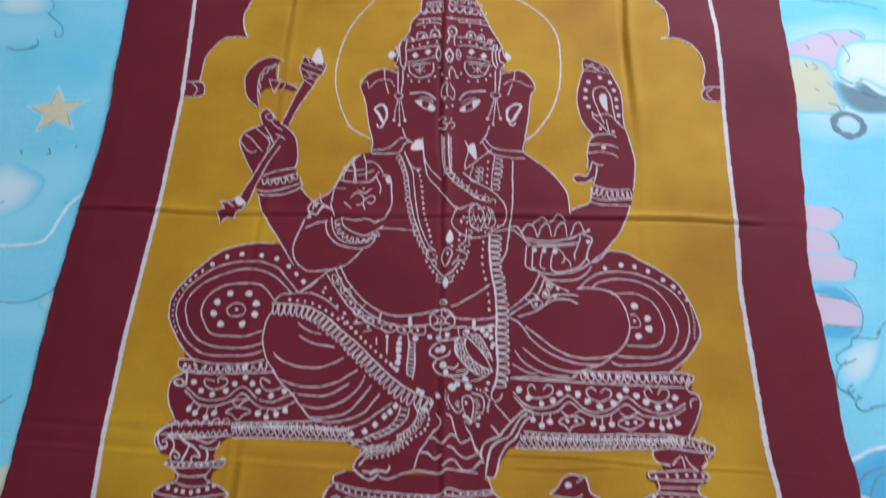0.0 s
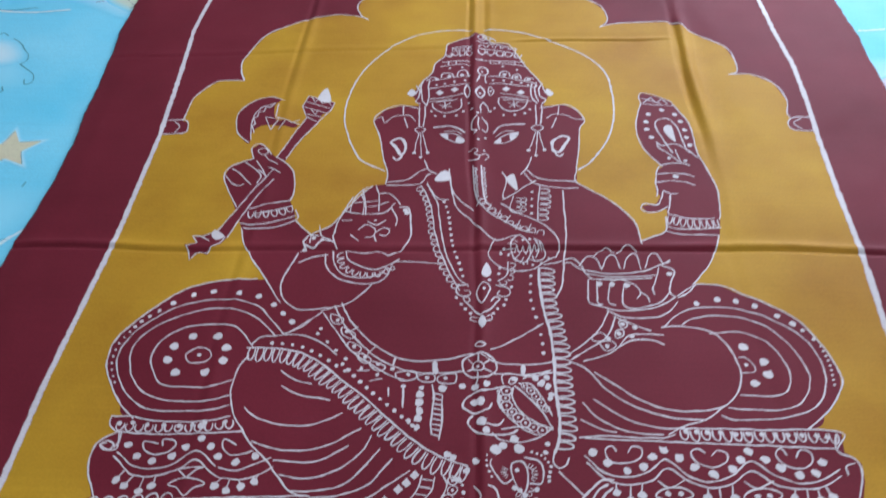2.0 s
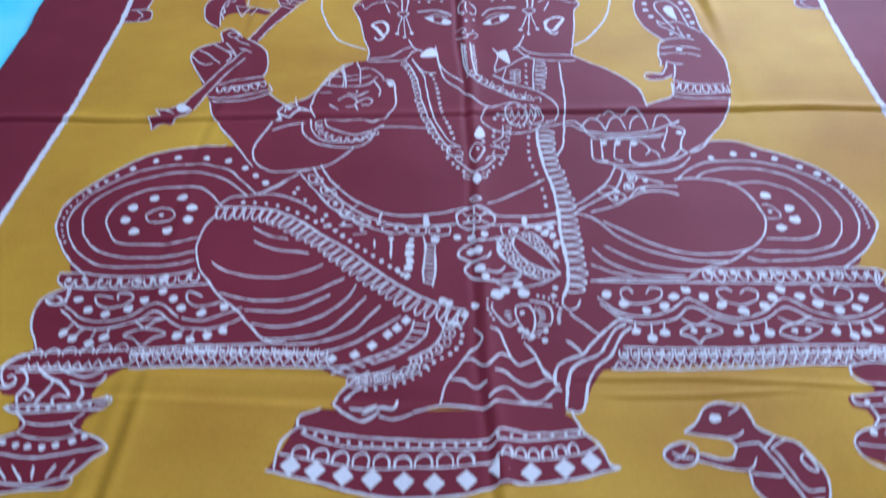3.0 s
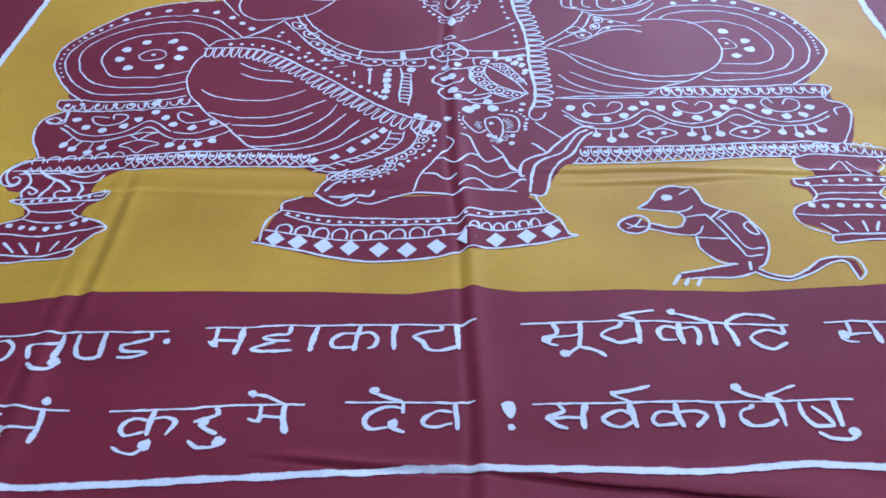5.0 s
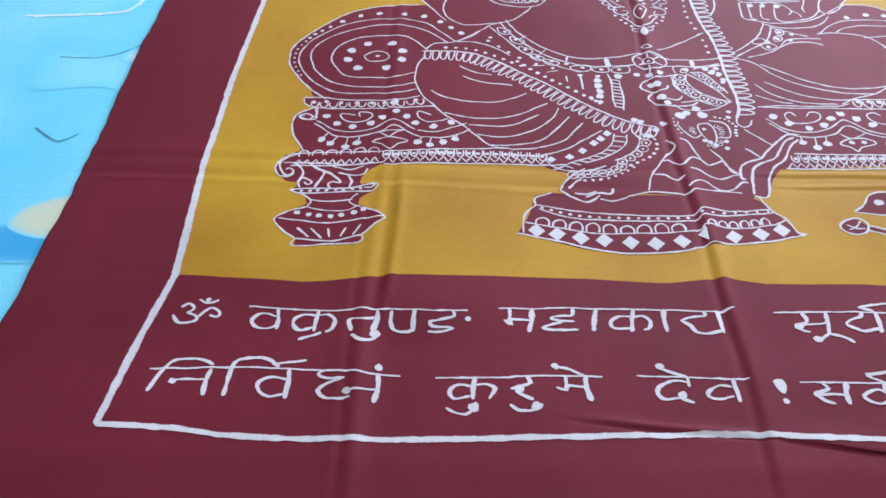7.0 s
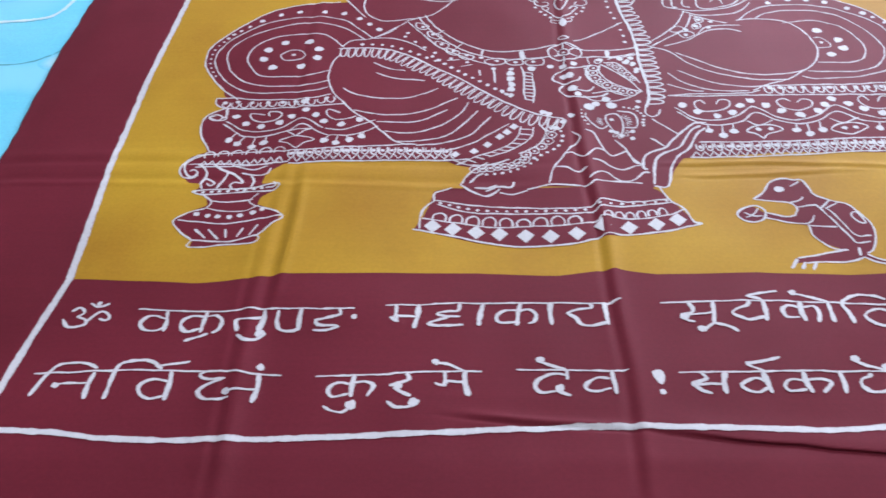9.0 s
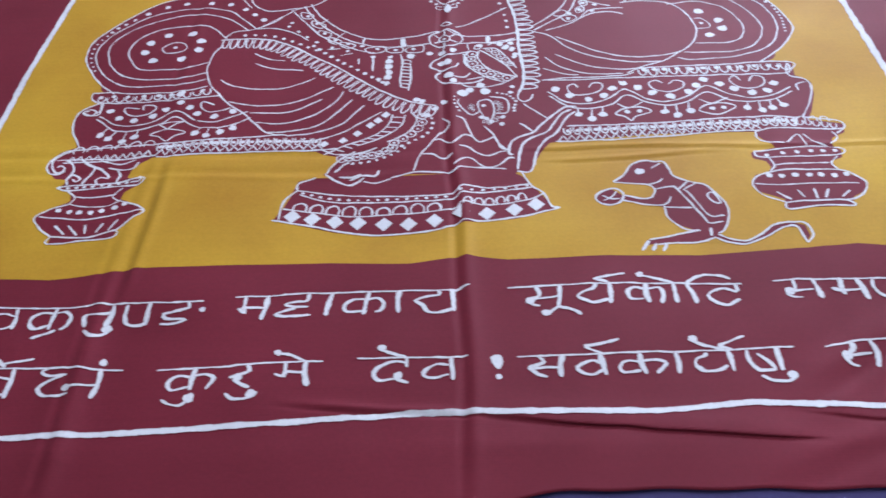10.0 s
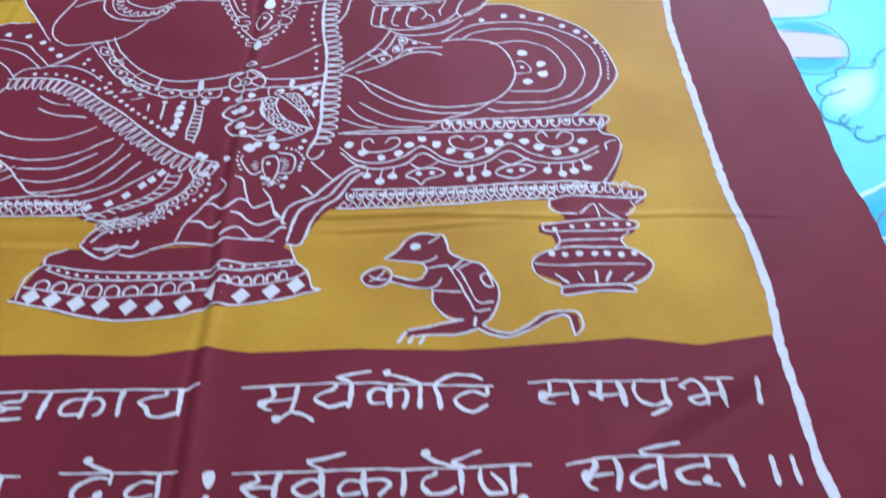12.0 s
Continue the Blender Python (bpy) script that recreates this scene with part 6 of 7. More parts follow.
curve(wax, 2.2, (-200, 424), (-192, 433), (-173, 436), (-151, 454), (-142, 464))
curve(wax, 2.2, (-173, 436), (-159, 445), (-149, 457))
ring(wax, 3.0, (4, 420), (13, 419), (20, 411), (21, 402), (14, 395), (5, 393), (-3, 395), (-8, 401), (-8, 412))
ring(wax, 2.4, (5, 411), (10, 406), (8, 400), (1, 403), (1, 409))
dots(wax, 2.0, (5, 405))
bar(wax, 2.4, (5, 419), (5, 411))
bar(wax, 2.4, (15, 413), (10, 408))
bar(wax, 2.4, (-4, 413), (1, 408))
bar(wax, 2.4, (-4, 400), (1, 403))
bar(wax, 2.4, (17, 400), (10, 403))
curve(wax, 2.4, (5, 399), (5, 393), (3, 384))
ring(wax, 2.4, (6, 433), (11, 430), (6, 427), (2, 430))
dots(wax, 4.2, (-8, 384), (3, 383), (13, 387))
curve(wax, 3.0, (29, 385), (16, 381), (2, 377), (-6, 368), (-6, 361), (5, 356), (15, 361), (17, 367))
dots(wax, 5.5, (8, 368))
dots(wax, 4.6, (3, 367))
curve(wax, 3.0, (2, 354), (-2, 347), (2, 340), (10, 335), (20, 335), (34, 337), (39, 341))
dots(wax, 5.5, (9, 348))
curve(wax, 3.0, (13, 346), (23, 345), (28, 351))
dots(wax, 4.4, (13, 339))
curve(wax, 2.6, (36, 384), (35, 374), (41, 360), (51, 351), (68, 342))
curve(wax, 2.6, (37, 386), (45, 378), (57, 364), (68, 344))
curve(wax, 2.2, (40, 388), (51, 388), (61, 373), (68, 356))
curve(wax, 2.4, (27, 387), (27, 397), (44, 398), (57, 400), (69, 404))
ring(wax, 2.0, (32, 389), (35, 395), (39, 392), (36, 388))
dots(wax, 4.4, (55, 395), (60, 389))
dots(wax, 3.2, (65, 396), (65, 385), (67, 374))
beads(wax, 1.9, 8, 4.2, (31, 384), (29, 375), (30, 365), (35, 358), (44, 349), (52, 344), (63, 340))
beads(wax, 1.7, 5, 3.4, (42, 388), (49, 383), (54, 377), (60, 368), (65, 360))
curve(wax, 2.2, (25, 384), (23, 373), (26, 362), (31, 354), (40, 345), (47, 340), (57, 336))
dot_row(wax, 8, 1.8, (24, 375), (23, 369), (25, 363))
dots(wax, 3.5, (37, 393), (55, 396), (65, 396), (61, 391), (66, 387), (68, 378))
curve(wax, 2.2, (44, 394), (53, 399), (72, 402))
dot_row(wax, 8, 1.8, (22, 383), (24, 371), (27, 360))
curve(wax, 2.2, (18, 337), (25, 331), (42, 329), (59, 336), (68, 344))
curve(wax, 2.2, (25, 341), (42, 344), (51, 341))
ring(wax, 2.4, (34, 309), (42, 311), (46, 302), (46, 289), (42, 282), (37, 290), (34, 300))
dots(wax, 2.6, (38, 303))
curve(wax, 2.4, (18, 312), (17, 307), (22, 298), (28, 291), (34, 295))
curve(wax, 2.4, (44, 315), (55, 312), (59, 304), (57, 292), (48, 291))
dots(wax, 6, (21, 321), (40, 323))
dots(wax, 5, (27, 325), (36, 332))
dots(wax, 3, (63, 328), (61, 320))
dots(wax, 3, (36, 287), (40, 285), (44, 281), (53, 286), (52, 277))
dots(wax, 2, (65, 307), (64, 302), (63, 298), (63, 294))
loops(wax, 1.8, 5, 4, (27, 306), (25, 300), (29, 295))
loops(wax, 1.8, 6, -4, (48, 310), (53, 306), (54, 298), (52, 293))
loops(wax, 1.8, 4, 4, (48, 288), (44, 281), (38, 284))
dot_row(wax, 5, 1.5, (14, 315), (14, 306), (18, 296))
dot_row(wax, 5, 1.5, (50, 320), (58, 317), (63, 311))
lines_part("waistband", wax, WAX, motif, "jewelled waistband lines")
wax = Lines(lift=0.36)
curve(wax, 2.4, (-241, 607), (-222, 615), (-199, 621))
curve(wax, 2.4, (-236, 597), (-216, 604), (-196, 612))
loops(wax, 2.2, 6, -10, (-242, 602), (-217, 605), (-196, 613))
curve(wax, 2.4, (-246, 584), (-228, 582), (-204, 590), (-189, 597))
curve(wax, 2.4, (-241, 577), (-224, 576), (-203, 581), (-187, 592), (-191, 606))
curve(wax, 2.4, (-188, 589), (-172, 571), (-166, 568))
lines_part("bangle", wax, WAX, motif, "bangle lines")
wax = Lines(lift=0.36)
curve(wax, 2.4, (88, 541), (96, 542), (103, 533), (107, 521), (112, 515))
curve(wax, 2.4, (85, 534), (93, 536), (104, 527), (130, 522), (162, 526), (178, 534), (190, 539))
curve(wax, 2.2, (107, 521), (130, 518), (156, 519), (176, 521))
curve(wax, 2.2, (109, 514), (135, 515), (170, 517))
curve(wax, 2.2, (101, 531), (109, 544), (117, 543), (123, 527))
curve(wax, 2.2, (123, 528), (130, 544), (137, 546), (141, 529))
curve(wax, 2.2, (144, 529), (149, 544), (158, 548), (161, 529))
curve(wax, 2.2, (165, 531), (171, 547), (178, 549), (183, 537), (190, 542))
curve(wax, 1.8, (116, 544), (129, 557), (137, 549))
curve(wax, 1.8, (139, 548), (150, 561), (160, 553))
curve(wax, 2.4, (109, 513), (107, 489), (111, 482), (119, 481))
curve(wax, 2.4, (117, 512), (116, 486), (121, 482))
curve(wax, 2.4, (129, 510), (126, 486), (132, 481))
curve(wax, 2.4, (143, 510), (139, 486), (145, 478), (158, 480), (174, 486), (184, 499))
curve(wax, 2.2, (119, 513), (127, 516), (132, 513), (140, 515), (146, 512), (154, 506), (157, 497), (153, 490))
dots(wax, 4.5, (119, 508), (131, 508), (145, 507))
curve(wax, 2.2, (157, 499), (162, 494), (164, 486))
curve(wax, 2.2, (178, 531), (174, 516), (170, 505), (170, 496))
curve(wax, 2.4, (181, 534), (192, 527), (187, 512), (185, 499), (189, 492))
dots(wax, 3.5, (187, 523))
curve(wax, 2.4, (111, 482), (123, 478), (135, 475), (160, 477), (175, 483), (189, 493))
curve(wax, 2.4, (123, 475), (139, 467), (163, 467), (179, 473), (190, 487))
curve(wax, 2.4, (191, 492), (203, 500), (211, 511))
lines_part("bowl", wax, WAX, motif, "bowl held in a palm")
# footstool
dye = Dye(0.168)
patch(dye, (-106, 216), (-93, 219), (-50, 218), (10, 219), (19, 225), (49, 222), (64, 214), (72, 202), (77, 193), (87, 175), (56, 166), (19, 164), (-5, 157), (-37, 155), (-73, 160), (-120, 173), (-114, 185), (-110, 197))
motif = part_mesh("footstool", dyed_mesh("footstool", dye), MAROON, batik, "maroon footstool motif with white diamonds")
wax = Lines()
curve(wax, 2.4, (-106, 205), (-105, 213), (-93, 219))
curve(wax, 2.4, (-105, 205), (-112, 197), (-115, 188), (-116, 174))
curve(wax, 2.6, (-121, 173), (-93, 167), (-61, 159), (-37, 156), (-5, 158), (11, 162), (22, 167), (35, 165), (60, 168), (90, 177))
curve(wax, 2.4, (65, 217), (71, 202), (79, 193), (84, 179), (90, 177))
curve(wax, 2.2, (-105, 205), (-72, 199), (-30, 196), (9, 196), (21, 204), (41, 201), (71, 204))
curve(wax, 2.2, (-103, 200), (-74, 191), (-31, 190), (9, 190), (20, 196), (40, 196), (72, 200))
dot_row(wax, 16, 1.7, (-101, 202), (-72, 194), (-30, 193), (7, 193))
dot_row(wax, 7, 1.7, (18, 199), (41, 199), (68, 202))
curve(wax, 2.2, (-114, 185), (-93, 181), (-60, 176), (-32, 177), (-3, 178), (14, 181), (20, 186), (38, 182), (67, 186), (79, 192))
loops(wax, 2.6, 9, 8, (-108, 184), (-75, 178), (-32, 177), (5, 179))
loops(wax, 2.6, 6, 7, (19, 184), (38, 183), (68, 187))
diamonds(wax, 6.5, (-106, 177), (-91, 174), (-74, 171), (-57, 169), (-38, 167), (-20, 166), (-1, 168), (18, 176), (37, 173), (57, 176), (73, 181))
lines_part("wax_line", wax, WAX, motif, "undyed white line", "stuff")
# axe_motif
dye = Dye(0.176)
blob(dye, (-243, 809), (-249, 795), (-243, 768), (-228, 765), (-214, 755), (-219, 750), (-232, 754), (-255, 754), (-265, 741), (-265, 718), (-280, 735), (-288, 756), (-289, 781), (-278, 801), (-262, 812))
motif = part_mesh("axe_motif", dyed_mesh("axe_motif", dye), MAROON, batik, "maroon axe motif with a toothed edge")
wax = Lines()
curve(wax, 2.2, (-238, 807), (-259, 813), (-278, 801), (-289, 781), (-288, 756), (-280, 735), (-265, 720))
curve(wax, 2.2, (-249, 800), (-265, 789), (-270, 762), (-264, 725))
bar(wax, 2.2, (-249, 800), (-254, 791), (-259, 793), (-260, 782), (-266, 782), (-265, 771), (-269, 767), (-265, 756), (-268, 751), (-263, 739))
bar(wax, 2, (-245, 798), (-244, 773), (-224, 763), (-213, 757))
bar(wax, 1.8, (-256, 771), (-245, 746), (-239, 768), (-256, 771))
curve(wax, 1.8, (-231, 765), (-236, 747))
curve(wax, 1.8, (-224, 761), (-214, 766))
lines_part("wax_line", wax, WAX, motif, "undyed white line", "stuff")
# rod_motif
dye = Dye(0.184)
patch(dye, (-206, 774), (-191, 762), (-207, 722), (-218, 684), (-229, 653), (-239, 621), (-255, 563), (-267, 571), (-253, 609), (-239, 652), (-227, 696), (-216, 737))
patch(dye, (-215, 794), (-211, 817), (-196, 810), (-177, 803), (-180, 786), (-189, 777), (-192, 760), (-207, 774))
patch(dye, (-267, 571), (-255, 563), (-259, 553), (-268, 548), (-269, 535), (-278, 541), (-286, 530), (-290, 543), (-296, 551), (-284, 555), (-290, 563))
motif = part_mesh("rod_motif", dyed_mesh("rod_motif", dye), MAROON, batik, "maroon rod motif with a tufted end")
wax = Lines()
curve(wax, 2.4, (-206, 772), (-216, 737), (-227, 693))
curve(wax, 2.4, (-191, 762), (-207, 724), (-217, 691))
curve(wax, 2.2, (-227, 672), (-240, 643), (-253, 609), (-267, 571))
curve(wax, 2.2, (-224, 655), (-239, 621), (-255, 563))
outline(wax, 2, (-215, 794), (-211, 817), (-177, 803), (-180, 786), (-192, 762), (-207, 774))
bar(wax, 1.8, (-213, 805), (-181, 791))
bar(wax, 1.8, (-214, 794), (-184, 781))
bar(wax, 1.8, (-208, 780), (-188, 773))
bar(wax, 1.6, (-207, 814), (-201, 803), (-198, 813), (-191, 800), (-186, 808), (-180, 797))
bar(wax, 1.6, (-205, 791), (-197, 777), (-195, 788))
solid(wax, (-199, 810), (-191, 834), (-182, 804))
outline(wax, 2.2, (-268, 571), (-257, 563), (-261, 553), (-268, 548), (-270, 538), (-278, 541), (-286, 530), (-290, 543), (-294, 549), (-284, 555), (-291, 565), (-281, 564))
bar(wax, 2.4, (-291, 565), (-283, 565), (-272, 558))
solid(wax, (-270, 574), (-258, 565), (-265, 559), (-272, 566))
lines_part("wax_line", wax, WAX, motif, "undyed white line", "stuff")
# small_animal_motif
dye = Dye(0.12)
patch(dye, (132, 202), (140, 209), (148, 221), (157, 225), (167, 223), (174, 220), (175, 211), (178, 205), (186, 200), (198, 195), (204, 185), (209, 174), (207, 160), (202, 149), (198, 145), (205, 141), (215, 138), (225, 143), (237, 152), (251, 154), (258, 151), (259, 141), (256, 136), (255, 144), (253, 149), (242, 150), (227, 140), (214, 135), (201, 138), (194, 142), (183, 138), (162, 139), (146, 137), (147, 142), (163, 145), (183, 149), (170, 156), (165, 165), (165, 174), (154, 177), (136, 182), (128, 178), (120, 181), (116, 187), (120, 193), (129, 195), (137, 187), (151, 183), (159, 185), (162, 192), (156, 198), (142, 200))
motif = part_mesh("small_animal_motif", dyed_mesh("small_animal_motif", dye), MAROON, batik, "maroon small long-tailed motif holding a ball")
wax = Lines()
curve(wax, 2.6, (132, 202), (140, 209), (148, 221), (157, 225), (167, 223), (172, 223), (175, 213), (176, 207), (186, 200), (198, 195), (204, 185), (209, 174), (207, 160), (202, 149), (198, 146))
curve(wax, 2.6, (197, 145), (205, 140), (215, 138), (225, 143), (237, 152), (251, 154), (259, 152), (261, 142), (256, 135))
curve(wax, 2.6, (194, 142), (203, 137), (214, 135), (227, 140), (242, 149), (252, 150), (254, 141), (255, 135))
curve(wax, 2.4, (132, 202), (142, 200), (156, 198), (161, 192), (158, 185))
curve(wax, 2.4, (158, 185), (151, 183), (137, 187))
ring(wax, 2.6, (117, 187), (123, 193), (131, 195), (137, 190), (135, 182), (128, 178), (120, 180))
curve(wax, 2, (122, 188), (128, 184), (134, 184))
curve(wax, 2, (122, 183), (128, 186), (133, 192))
curve(wax, 2.4, (136, 182), (154, 177), (166, 177), (171, 184))
curve(wax, 2.4, (165, 175), (165, 165), (170, 156), (177, 150), (185, 149))
curve(wax, 2.6, (185, 149), (163, 145), (149, 142))
curve(wax, 2.6, (194, 142), (183, 138), (162, 138), (154, 137))
bar(wax, 4.5, (148, 141), (143, 133))
bar(wax, 4.5, (153, 138), (150, 132))
bar(wax, 4.5, (160, 137), (157, 131))
dots(wax, 4, (152, 213), (154, 213))
curve(wax, 2.4, (156, 198), (165, 201), (168, 204))
bar(wax, 2.4, (162, 216), (169, 221))
curve(wax, 2.4, (161, 193), (173, 195), (177, 191), (189, 164), (193, 156), (203, 157))
curve(wax, 2.2, (181, 191), (185, 186), (194, 164), (205, 163))
curve(wax, 2.2, (181, 191), (192, 198))
curve(wax, 2.2, (177, 191), (186, 200))
ring(wax, 2.2, (197, 183), (201, 187), (205, 176), (200, 177))
curve(wax, 2.2, (166, 174), (184, 172))
bar(wax, 4, (193, 151), (192, 144))
lines_part("wax_line", wax, WAX, motif, "undyed white line", "stuff")
# corner_motif
wax = Lines()
curve(wax, 3.6, (-283, 1137), (-265, 1144), (-261, 1121))
bar(wax, 4.0, (-266, 1151), (-258, 1102))
bar(wax, 4.0, (-279, 1124), (-241, 1128))
bar(wax, 3.6, (-265, 1147), (-243, 1151))
bar(wax, 3.6, (-241, 1128), (-242, 1105))
bar(wax, 3.6, (-276, 1104), (-258, 1105))
bar(wax, 3.6, (-283, 1147), (-279, 1124))
dots(wax, 3, (-272, 1136), (-251, 1140), (-270, 1114), (-250, 1116))
lines_part("corner_motif", wax, WAX, batik, "undyed hooked cross motif")
# corner_motif
wax = Lines()
bar(wax, 4.0, (263, 1138), (261, 1093))
bar(wax, 4.0, (238, 1121), (283, 1116))
bar(wax, 3.6, (263, 1135), (283, 1132))
bar(wax, 3.6, (281, 1116), (283, 1094))
bar(wax, 3.6, (261, 1093), (240, 1096))
bar(wax, 3.6, (238, 1137), (238, 1121))
dots(wax, 3, (250, 1129), (273, 1125), (251, 1107), (272, 1105))
lines_part("corner_motif", wax, WAX, batik, "undyed hooked cross motif")
# two lines of verse along the foot of the cloth
wax = Lines(pen=0.77, nib=True)
curve(wax, 3.6, (-350, 96), (-345, 99), (-341, 95), (-345, 91))
curve(wax, 3.6, (-344, 91), (-338, 88), (-338, 84), (-345, 82), (-350, 83), (-354, 89))
curve(wax, 3.3, (-337, 87), (-333, 93), (-329, 96), (-323, 92), (-324, 88), (-329, 89))
curve(wax, 3.3, (-339, 103), (-334, 100), (-329, 101), (-326, 103))
dots(wax, 2.5, (-333, 103))
lines_part("word", wax, WAX, batik, "undyed white hand-drawn word ॐ")
wax = Lines(pen=0.77, nib=True)
bar(wax, 2.6, (-304, 98), (-281, 97), (-238, 95), (-229, 97), (-211, 95), (-155, 96))
curve(wax, 3.4, (-284, 96), (-282, 87), (-282, 79))
curve(wax, 3.4, (-283, 90), (-290, 92), (-296, 91), (-300, 86), (-296, 80), (-289, 79), (-282, 82))
curve(wax, 3.4, (-256, 95), (-257, 88), (-257, 78))
curve(wax, 3.4, (-257, 91), (-265, 92), (-271, 88), (-271, 82), (-266, 78), (-258, 81))
curve(wax, 3.4, (-257, 91), (-249, 92), (-244, 87), (-245, 80), (-249, 77))
curve(wax, 3.4, (-266, 70), (-259, 73), (-252, 76))
curve(wax, 3.4, (-232, 78), (-234, 84), (-233, 88), (-224, 87), (-216, 89))
curve(wax, 3.9, (-216, 94), (-216, 86), (-218, 78))
curve(wax, 3.9, (-231, 74), (-225, 69), (-218, 70), (-213, 75))
dots(wax, 4.5, (-216, 75))
curve(wax, 3.4, (-206, 94), (-206, 84), (-202, 78), (-194, 77), (-191, 80))
curve(wax, 3.9, (-191, 95), (-191, 85), (-191, 78))
curve(wax, 3.4, (-165, 95), (-164, 91), (-173, 88), (-180, 86), (-178, 82), (-169, 82), (-165, 81), (-172, 78), (-181, 78))
dots(wax, 3, (-155, 89))
word_part(wax, "undyed white hand-drawn word वक्रतुण्ड", 1)
wax = Lines(pen=0.77, nib=True)
bar(wax, 2.6, (-134, 99), (-113, 100), (-87, 102), (-57, 102), (-19, 102), (14, 101), (23, 104))
curve(wax, 3.8, (-127, 99), (-127, 91), (-129, 87))
curve(wax, 3.4, (-131, 89), (-126, 86), (-126, 90), (-113, 90))
curve(wax, 3.9, (-112, 100), (-113, 90), (-114, 80))
curve(wax, 3.3, (-85, 101), (-86, 95), (-94, 94), (-100, 92), (-92, 90), (-85, 90))
curve(wax, 3.4, (-93, 89), (-102, 86), (-105, 84), (-98, 82), (-82, 83))
curve(wax, 4.1, (-69, 102), (-71, 92), (-72, 83))
curve(wax, 3.9, (-44, 102), (-46, 92), (-47, 83))
curve(wax, 3.4, (-46, 96), (-55, 96), (-60, 91), (-58, 85), (-48, 85))
curve(wax, 3.4, (-46, 95), (-38, 96), (-34, 91), (-36, 85), (-39, 84))
curve(wax, 4.1, (-24, 102), (-25, 92), (-24, 83))
curve(wax, 3.4, (2, 101), (3, 98), (-7, 96), (-13, 93), (-8, 89), (-5, 84), (2, 82), (12, 85))
curve(wax, 4.1, (12, 101), (12, 92), (13, 83))
word_part(wax, "undyed white hand-drawn word महाकाय", 1)
wax = Lines(pen=0.77, nib=True)
bar(wax, 2.6, (49, 101), (71, 102), (98, 103), (128, 103), (165, 101), (202, 99))
curve(wax, 3.4, (67, 101), (69, 94), (62, 91))
dots(wax, 4.2, (63, 90))
curve(wax, 3.4, (61, 89), (65, 86), (69, 85))
curve(wax, 3.3, (63, 91), (73, 92), (82, 93))
curve(wax, 3.9, (83, 102), (82, 92), (81, 84))
curve(wax, 3.6, (81, 84), (77, 81), (74, 78))
dots(wax, 4, (73, 79))
curve(wax, 3.6, (81, 84), (89, 81), (95, 77))
curve(wax, 3.4, (107, 103), (105, 99), (98, 96), (94, 92), (100, 88), (104, 86), (114, 89))
curve(wax, 4.1, (116, 103), (116, 95), (115, 86))
curve(wax, 3.4, (106, 107), (115, 110), (127, 112))
curve(wax, 3.3, (107, 107), (115, 104))
curve(wax, 3.8, (140, 102), (139, 94), (140, 86))
curve(wax, 3.4, (139, 97), (132, 99), (127, 95), (129, 89), (137, 89))
curve(wax, 3.4, (140, 97), (148, 98), (150, 92), (148, 85))
curve(wax, 3.9, (158, 101), (158, 94), (158, 85))
curve(wax, 3.4, (135, 110), (143, 108), (158, 102))
dots(wax, 3.5, (137, 110))
curve(wax, 3.9, (170, 84), (169, 93), (167, 99), (170, 104), (179, 108), (190, 107), (196, 104))
curve(wax, 3.4, (198, 99), (198, 93), (190, 96), (183, 94), (179, 90), (182, 85), (190, 82), (198, 86))
word_part(wax, "undyed white hand-drawn word सूर्यकोटि", 1)
wax = Lines(pen=0.77, nib=True)
bar(wax, 2.6, (223, 101), (240, 102), (266, 101), (292, 101), (314, 101))
bar(wax, 2.6, (329, 101), (346, 100))
curve(wax, 3.6, (236, 101), (236, 94), (230, 91))
dots(wax, 4.2, (232, 92))
curve(wax, 3.4, (229, 90), (233, 87), (239, 86))
curve(wax, 3.3, (233, 92), (247, 93))
curve(wax, 3.9, (249, 101), (250, 93), (251, 86))
curve(wax, 3.8, (266, 101), (265, 93), (266, 88))
curve(wax, 3.3, (259, 93), (265, 91), (278, 92))
curve(wax, 3.9, (277, 101), (279, 92), (280, 84))
curve(wax, 3.6, (287, 100), (286, 94), (289, 87), (297, 84), (304, 86))
curve(wax, 4.1, (304, 101), (304, 92), (306, 84))
curve(wax, 3.4, (305, 82), (300, 80), (294, 77))
curve(wax, 3.6, (317, 95), (314, 97), (321, 101), (325, 98), (328, 91), (328, 83))
curve(wax, 3.4, (329, 86), (323, 83), (318, 87), (325, 89), (339, 90))
curve(wax, 3.9, (337, 99), (338, 92), (339, 82))
bar(wax, 3.6, (360, 101), (359, 83))
word_part(wax, "undyed white hand-drawn word समप्रभ ।", 2)
wax = Lines(pen=0.77, nib=True)
bar(wax, 2.6, (-357, 43), (-324, 45), (-296, 46), (-248, 45), (-197, 42))
curve(wax, 3.4, (-354, 26), (-351, 36), (-348, 43), (-343, 51), (-332, 52), (-323, 51), (-317, 48))
curve(wax, 3.4, (-342, 34), (-336, 35), (-320, 36))
dots(wax, 3.5, (-340, 34))
curve(wax, 3.9, (-318, 44), (-319, 34), (-318, 24))
curve(wax, 3.9, (-305, 24), (-305, 36), (-305, 44), (-302, 51), (-292, 54), (-283, 53), (-275, 47))
curve(wax, 3.4, (-277, 49), (-269, 51), (-258, 53))
curve(wax, 3.4, (-268, 37), (-278, 39), (-285, 35), (-285, 29), (-278, 24), (-269, 26))
curve(wax, 3.9, (-268, 45), (-267, 35), (-267, 23))
curve(wax, 3.4, (-232, 39), (-240, 38), (-247, 40), (-249, 43), (-244, 45))
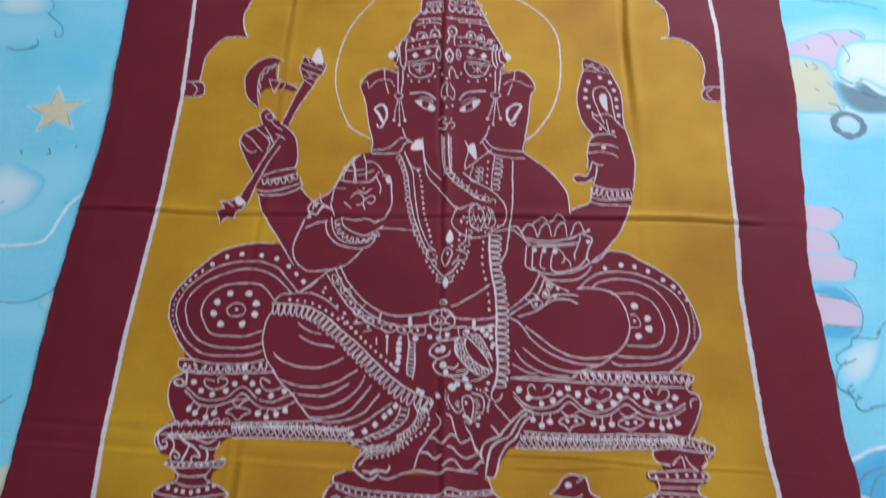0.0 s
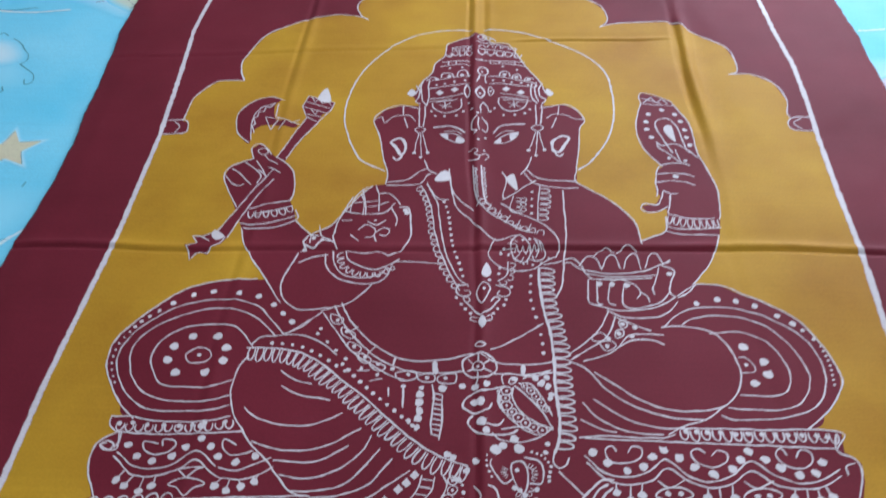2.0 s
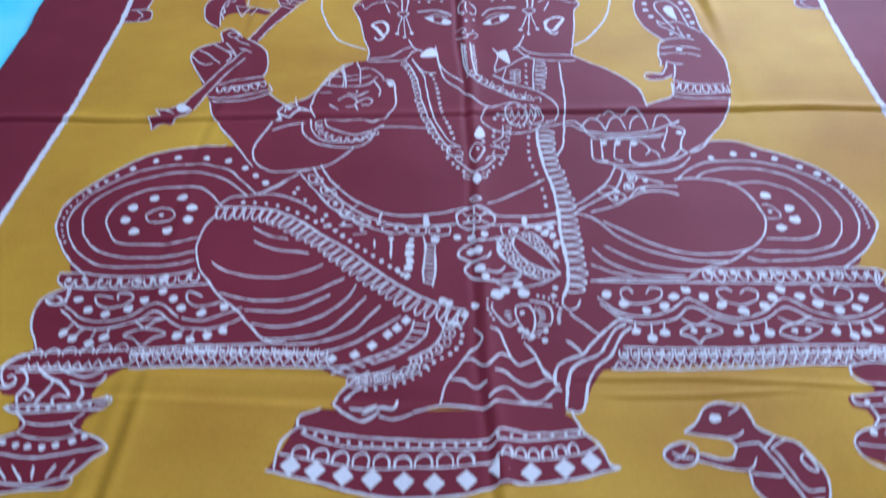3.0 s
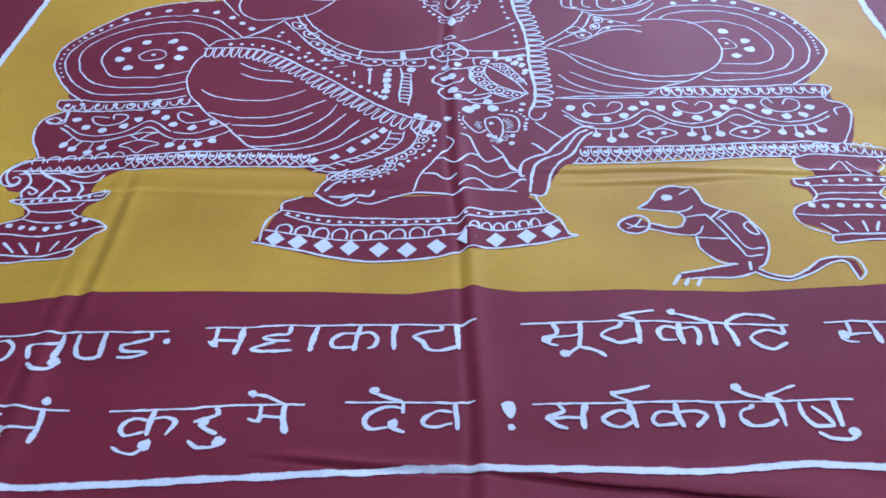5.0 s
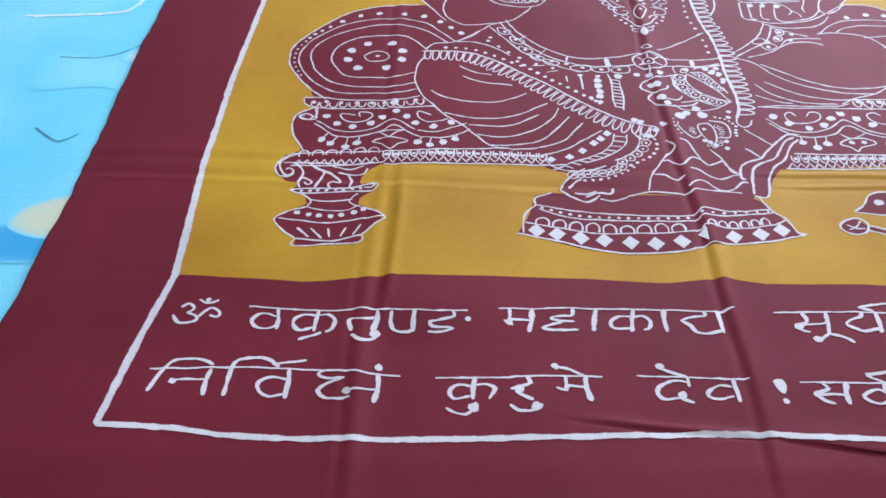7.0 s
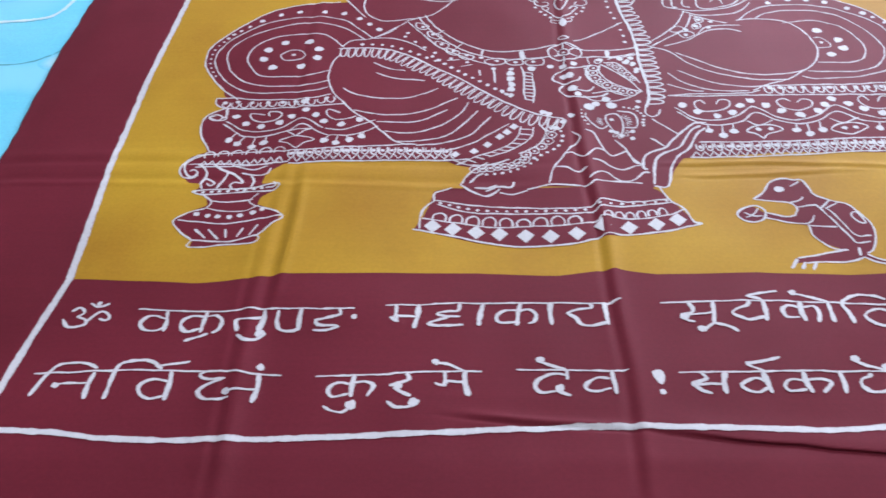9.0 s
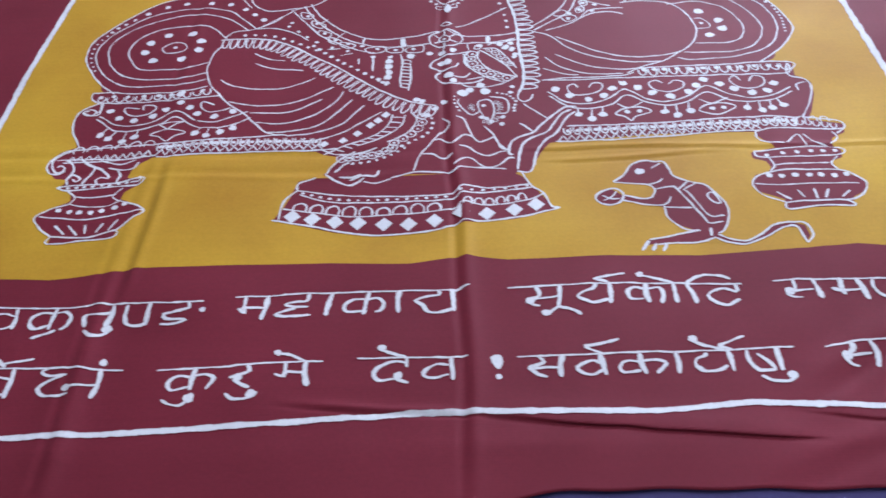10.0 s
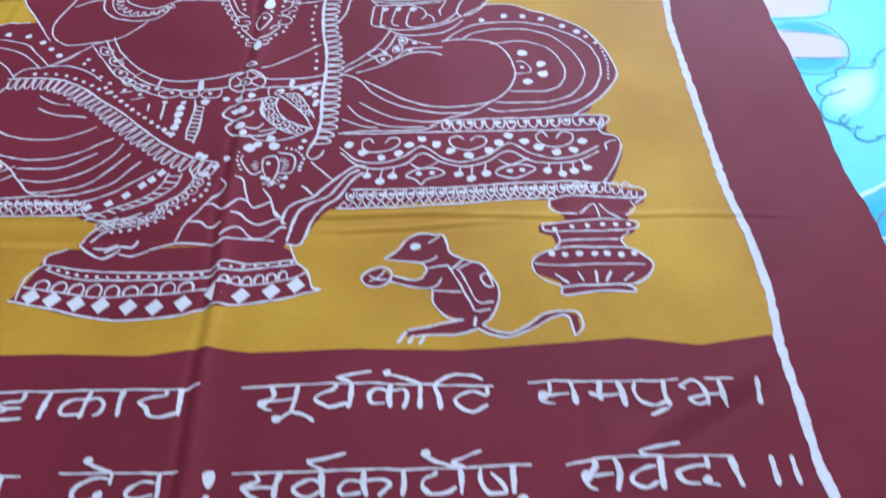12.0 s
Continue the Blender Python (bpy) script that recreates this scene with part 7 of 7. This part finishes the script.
curve(wax, 3.4, (-234, 38), (-243, 34), (-247, 29), (-243, 24), (-235, 23), (-227, 25))
curve(wax, 3.4, (-230, 29), (-224, 30), (-210, 31))
dots(wax, 3.5, (-229, 29))
curve(wax, 3.9, (-211, 43), (-210, 32), (-212, 22))
dots(wax, 3.5, (-211, 48))
word_part(wax, "undyed white hand-drawn word निर्विघ्नं", 1)
wax = Lines(pen=0.77, nib=True)
bar(wax, 2.6, (-174, 41), (-144, 42), (-113, 44), (-70, 45))
curve(wax, 3.8, (-150, 42), (-151, 34), (-151, 26))
curve(wax, 3.4, (-150, 35), (-160, 36), (-165, 31), (-162, 26), (-153, 28))
curve(wax, 3.4, (-150, 36), (-142, 37), (-137, 34), (-141, 26))
curve(wax, 3.4, (-167, 19), (-162, 16), (-155, 15), (-150, 19))
dots(wax, 4.5, (-150, 20))
curve(wax, 3.6, (-117, 43), (-115, 39), (-121, 36), (-127, 34))
dots(wax, 4, (-122, 34))
curve(wax, 3.4, (-124, 32), (-118, 28), (-114, 26))
curve(wax, 3.4, (-128, 22), (-123, 18), (-114, 18), (-109, 22))
dots(wax, 4.5, (-112, 21))
curve(wax, 3.6, (-93, 44), (-93, 36), (-94, 34))
curve(wax, 3.4, (-99, 36), (-93, 34), (-92, 37), (-81, 37))
curve(wax, 3.9, (-80, 45), (-80, 36), (-78, 27))
curve(wax, 3.4, (-100, 52), (-91, 50), (-81, 45))
dots(wax, 3.5, (-99, 52))
word_part(wax, "undyed white hand-drawn word कुरु मे", 1)
wax = Lines(pen=0.77, nib=True)
bar(wax, 2.6, (-48, 46), (-25, 46), (11, 45), (21, 46))
curve(wax, 3.6, (-17, 46), (-17, 39))
curve(wax, 3.4, (-17, 42), (-25, 43), (-34, 39), (-37, 34), (-34, 29), (-25, 30))
dots(wax, 4, (-22, 32))
curve(wax, 3.3, (-23, 30), (-16, 27))
curve(wax, 3.4, (-35, 53), (-26, 49), (-17, 46))
dots(wax, 3.5, (-33, 54))
curve(wax, 3.4, (9, 39), (2, 40), (-5, 36), (-6, 32), (0, 30), (9, 32))
curve(wax, 3.9, (11, 45), (11, 38), (12, 28))
word_part(wax, "undyed white hand-drawn word देव", 1)
wax = Lines(pen=0.77, nib=True)
solid(wax, (35, 44), (41, 46), (43, 41), (41, 35), (38, 36))
dots(wax, 2.8, (40, 29))
lines_part("word", wax, WAX, batik, "undyed white hand-drawn word !")
wax = Lines(pen=0.77, nib=True)
bar(wax, 2.6, (52, 44), (84, 44), (120, 45), (155, 45), (190, 46), (222, 47))
curve(wax, 3.4, (65, 44), (68, 39), (61, 36))
dots(wax, 4, (61, 35))
curve(wax, 3.4, (60, 34), (64, 30), (69, 28))
curve(wax, 3.3, (61, 35), (79, 35))
curve(wax, 3.9, (80, 44), (78, 36), (78, 28))
curve(wax, 3.4, (104, 37), (97, 39), (88, 35), (90, 31), (97, 29), (104, 33))
curve(wax, 3.9, (103, 44), (104, 36), (105, 29))
curve(wax, 3.4, (106, 44), (97, 49), (95, 51), (102, 52), (116, 56))
curve(wax, 3.8, (127, 44), (127, 36), (129, 29))
curve(wax, 3.4, (127, 37), (118, 38), (114, 34), (116, 30), (126, 31))
curve(wax, 3.4, (128, 38), (137, 39), (142, 36), (136, 29))
curve(wax, 3.9, (149, 45), (150, 37), (149, 29))
curve(wax, 3.4, (168, 43), (166, 41), (161, 39), (160, 34), (165, 30), (174, 31), (179, 34))
curve(wax, 4.1, (181, 46), (182, 38), (182, 30))
curve(wax, 3.4, (159, 54), (168, 50), (179, 46))
dots(wax, 3.5, (162, 55))
curve(wax, 3.4, (194, 56), (184, 52), (177, 49), (184, 46))
curve(wax, 3.6, (193, 45), (193, 37), (197, 30), (207, 30))
curve(wax, 4.1, (211, 46), (211, 38), (211, 30))
curve(wax, 3.3, (199, 42), (205, 35), (207, 31))
curve(wax, 3.6, (198, 26), (204, 22), (213, 22), (218, 26))
dots(wax, 4.2, (216, 26))
word_part(wax, "undyed white hand-drawn word सर्वकार्येषु", 1)
wax = Lines(pen=0.77, nib=True)
bar(wax, 2.6, (241, 46), (257, 49), (278, 51), (302, 51), (335, 50))
curve(wax, 3.4, (256, 49), (257, 44), (251, 39))
dots(wax, 4.4, (252, 39))
curve(wax, 3.4, (250, 38), (253, 33), (257, 32))
curve(wax, 3.3, (254, 39), (267, 40))
curve(wax, 3.9, (268, 50), (270, 41), (268, 31))
curve(wax, 3.4, (291, 45), (285, 44), (278, 40), (277, 35), (284, 32), (291, 35))
curve(wax, 3.9, (294, 50), (294, 41), (294, 31))
curve(wax, 3.4, (295, 51), (287, 52), (283, 54), (293, 57), (307, 59))
curve(wax, 3.6, (320, 50), (320, 43))
curve(wax, 3.4, (320, 45), (310, 44), (303, 41), (306, 35), (314, 34))
dots(wax, 4, (318, 36))
curve(wax, 3.3, (317, 34), (325, 32))
curve(wax, 3.9, (334, 50), (335, 42), (337, 32))
bar(wax, 3.6, (356, 49), (356, 32))
bar(wax, 3.6, (367, 49), (368, 32))
word_part(wax, "undyed white hand-drawn word सर्वदा ॥", 1)
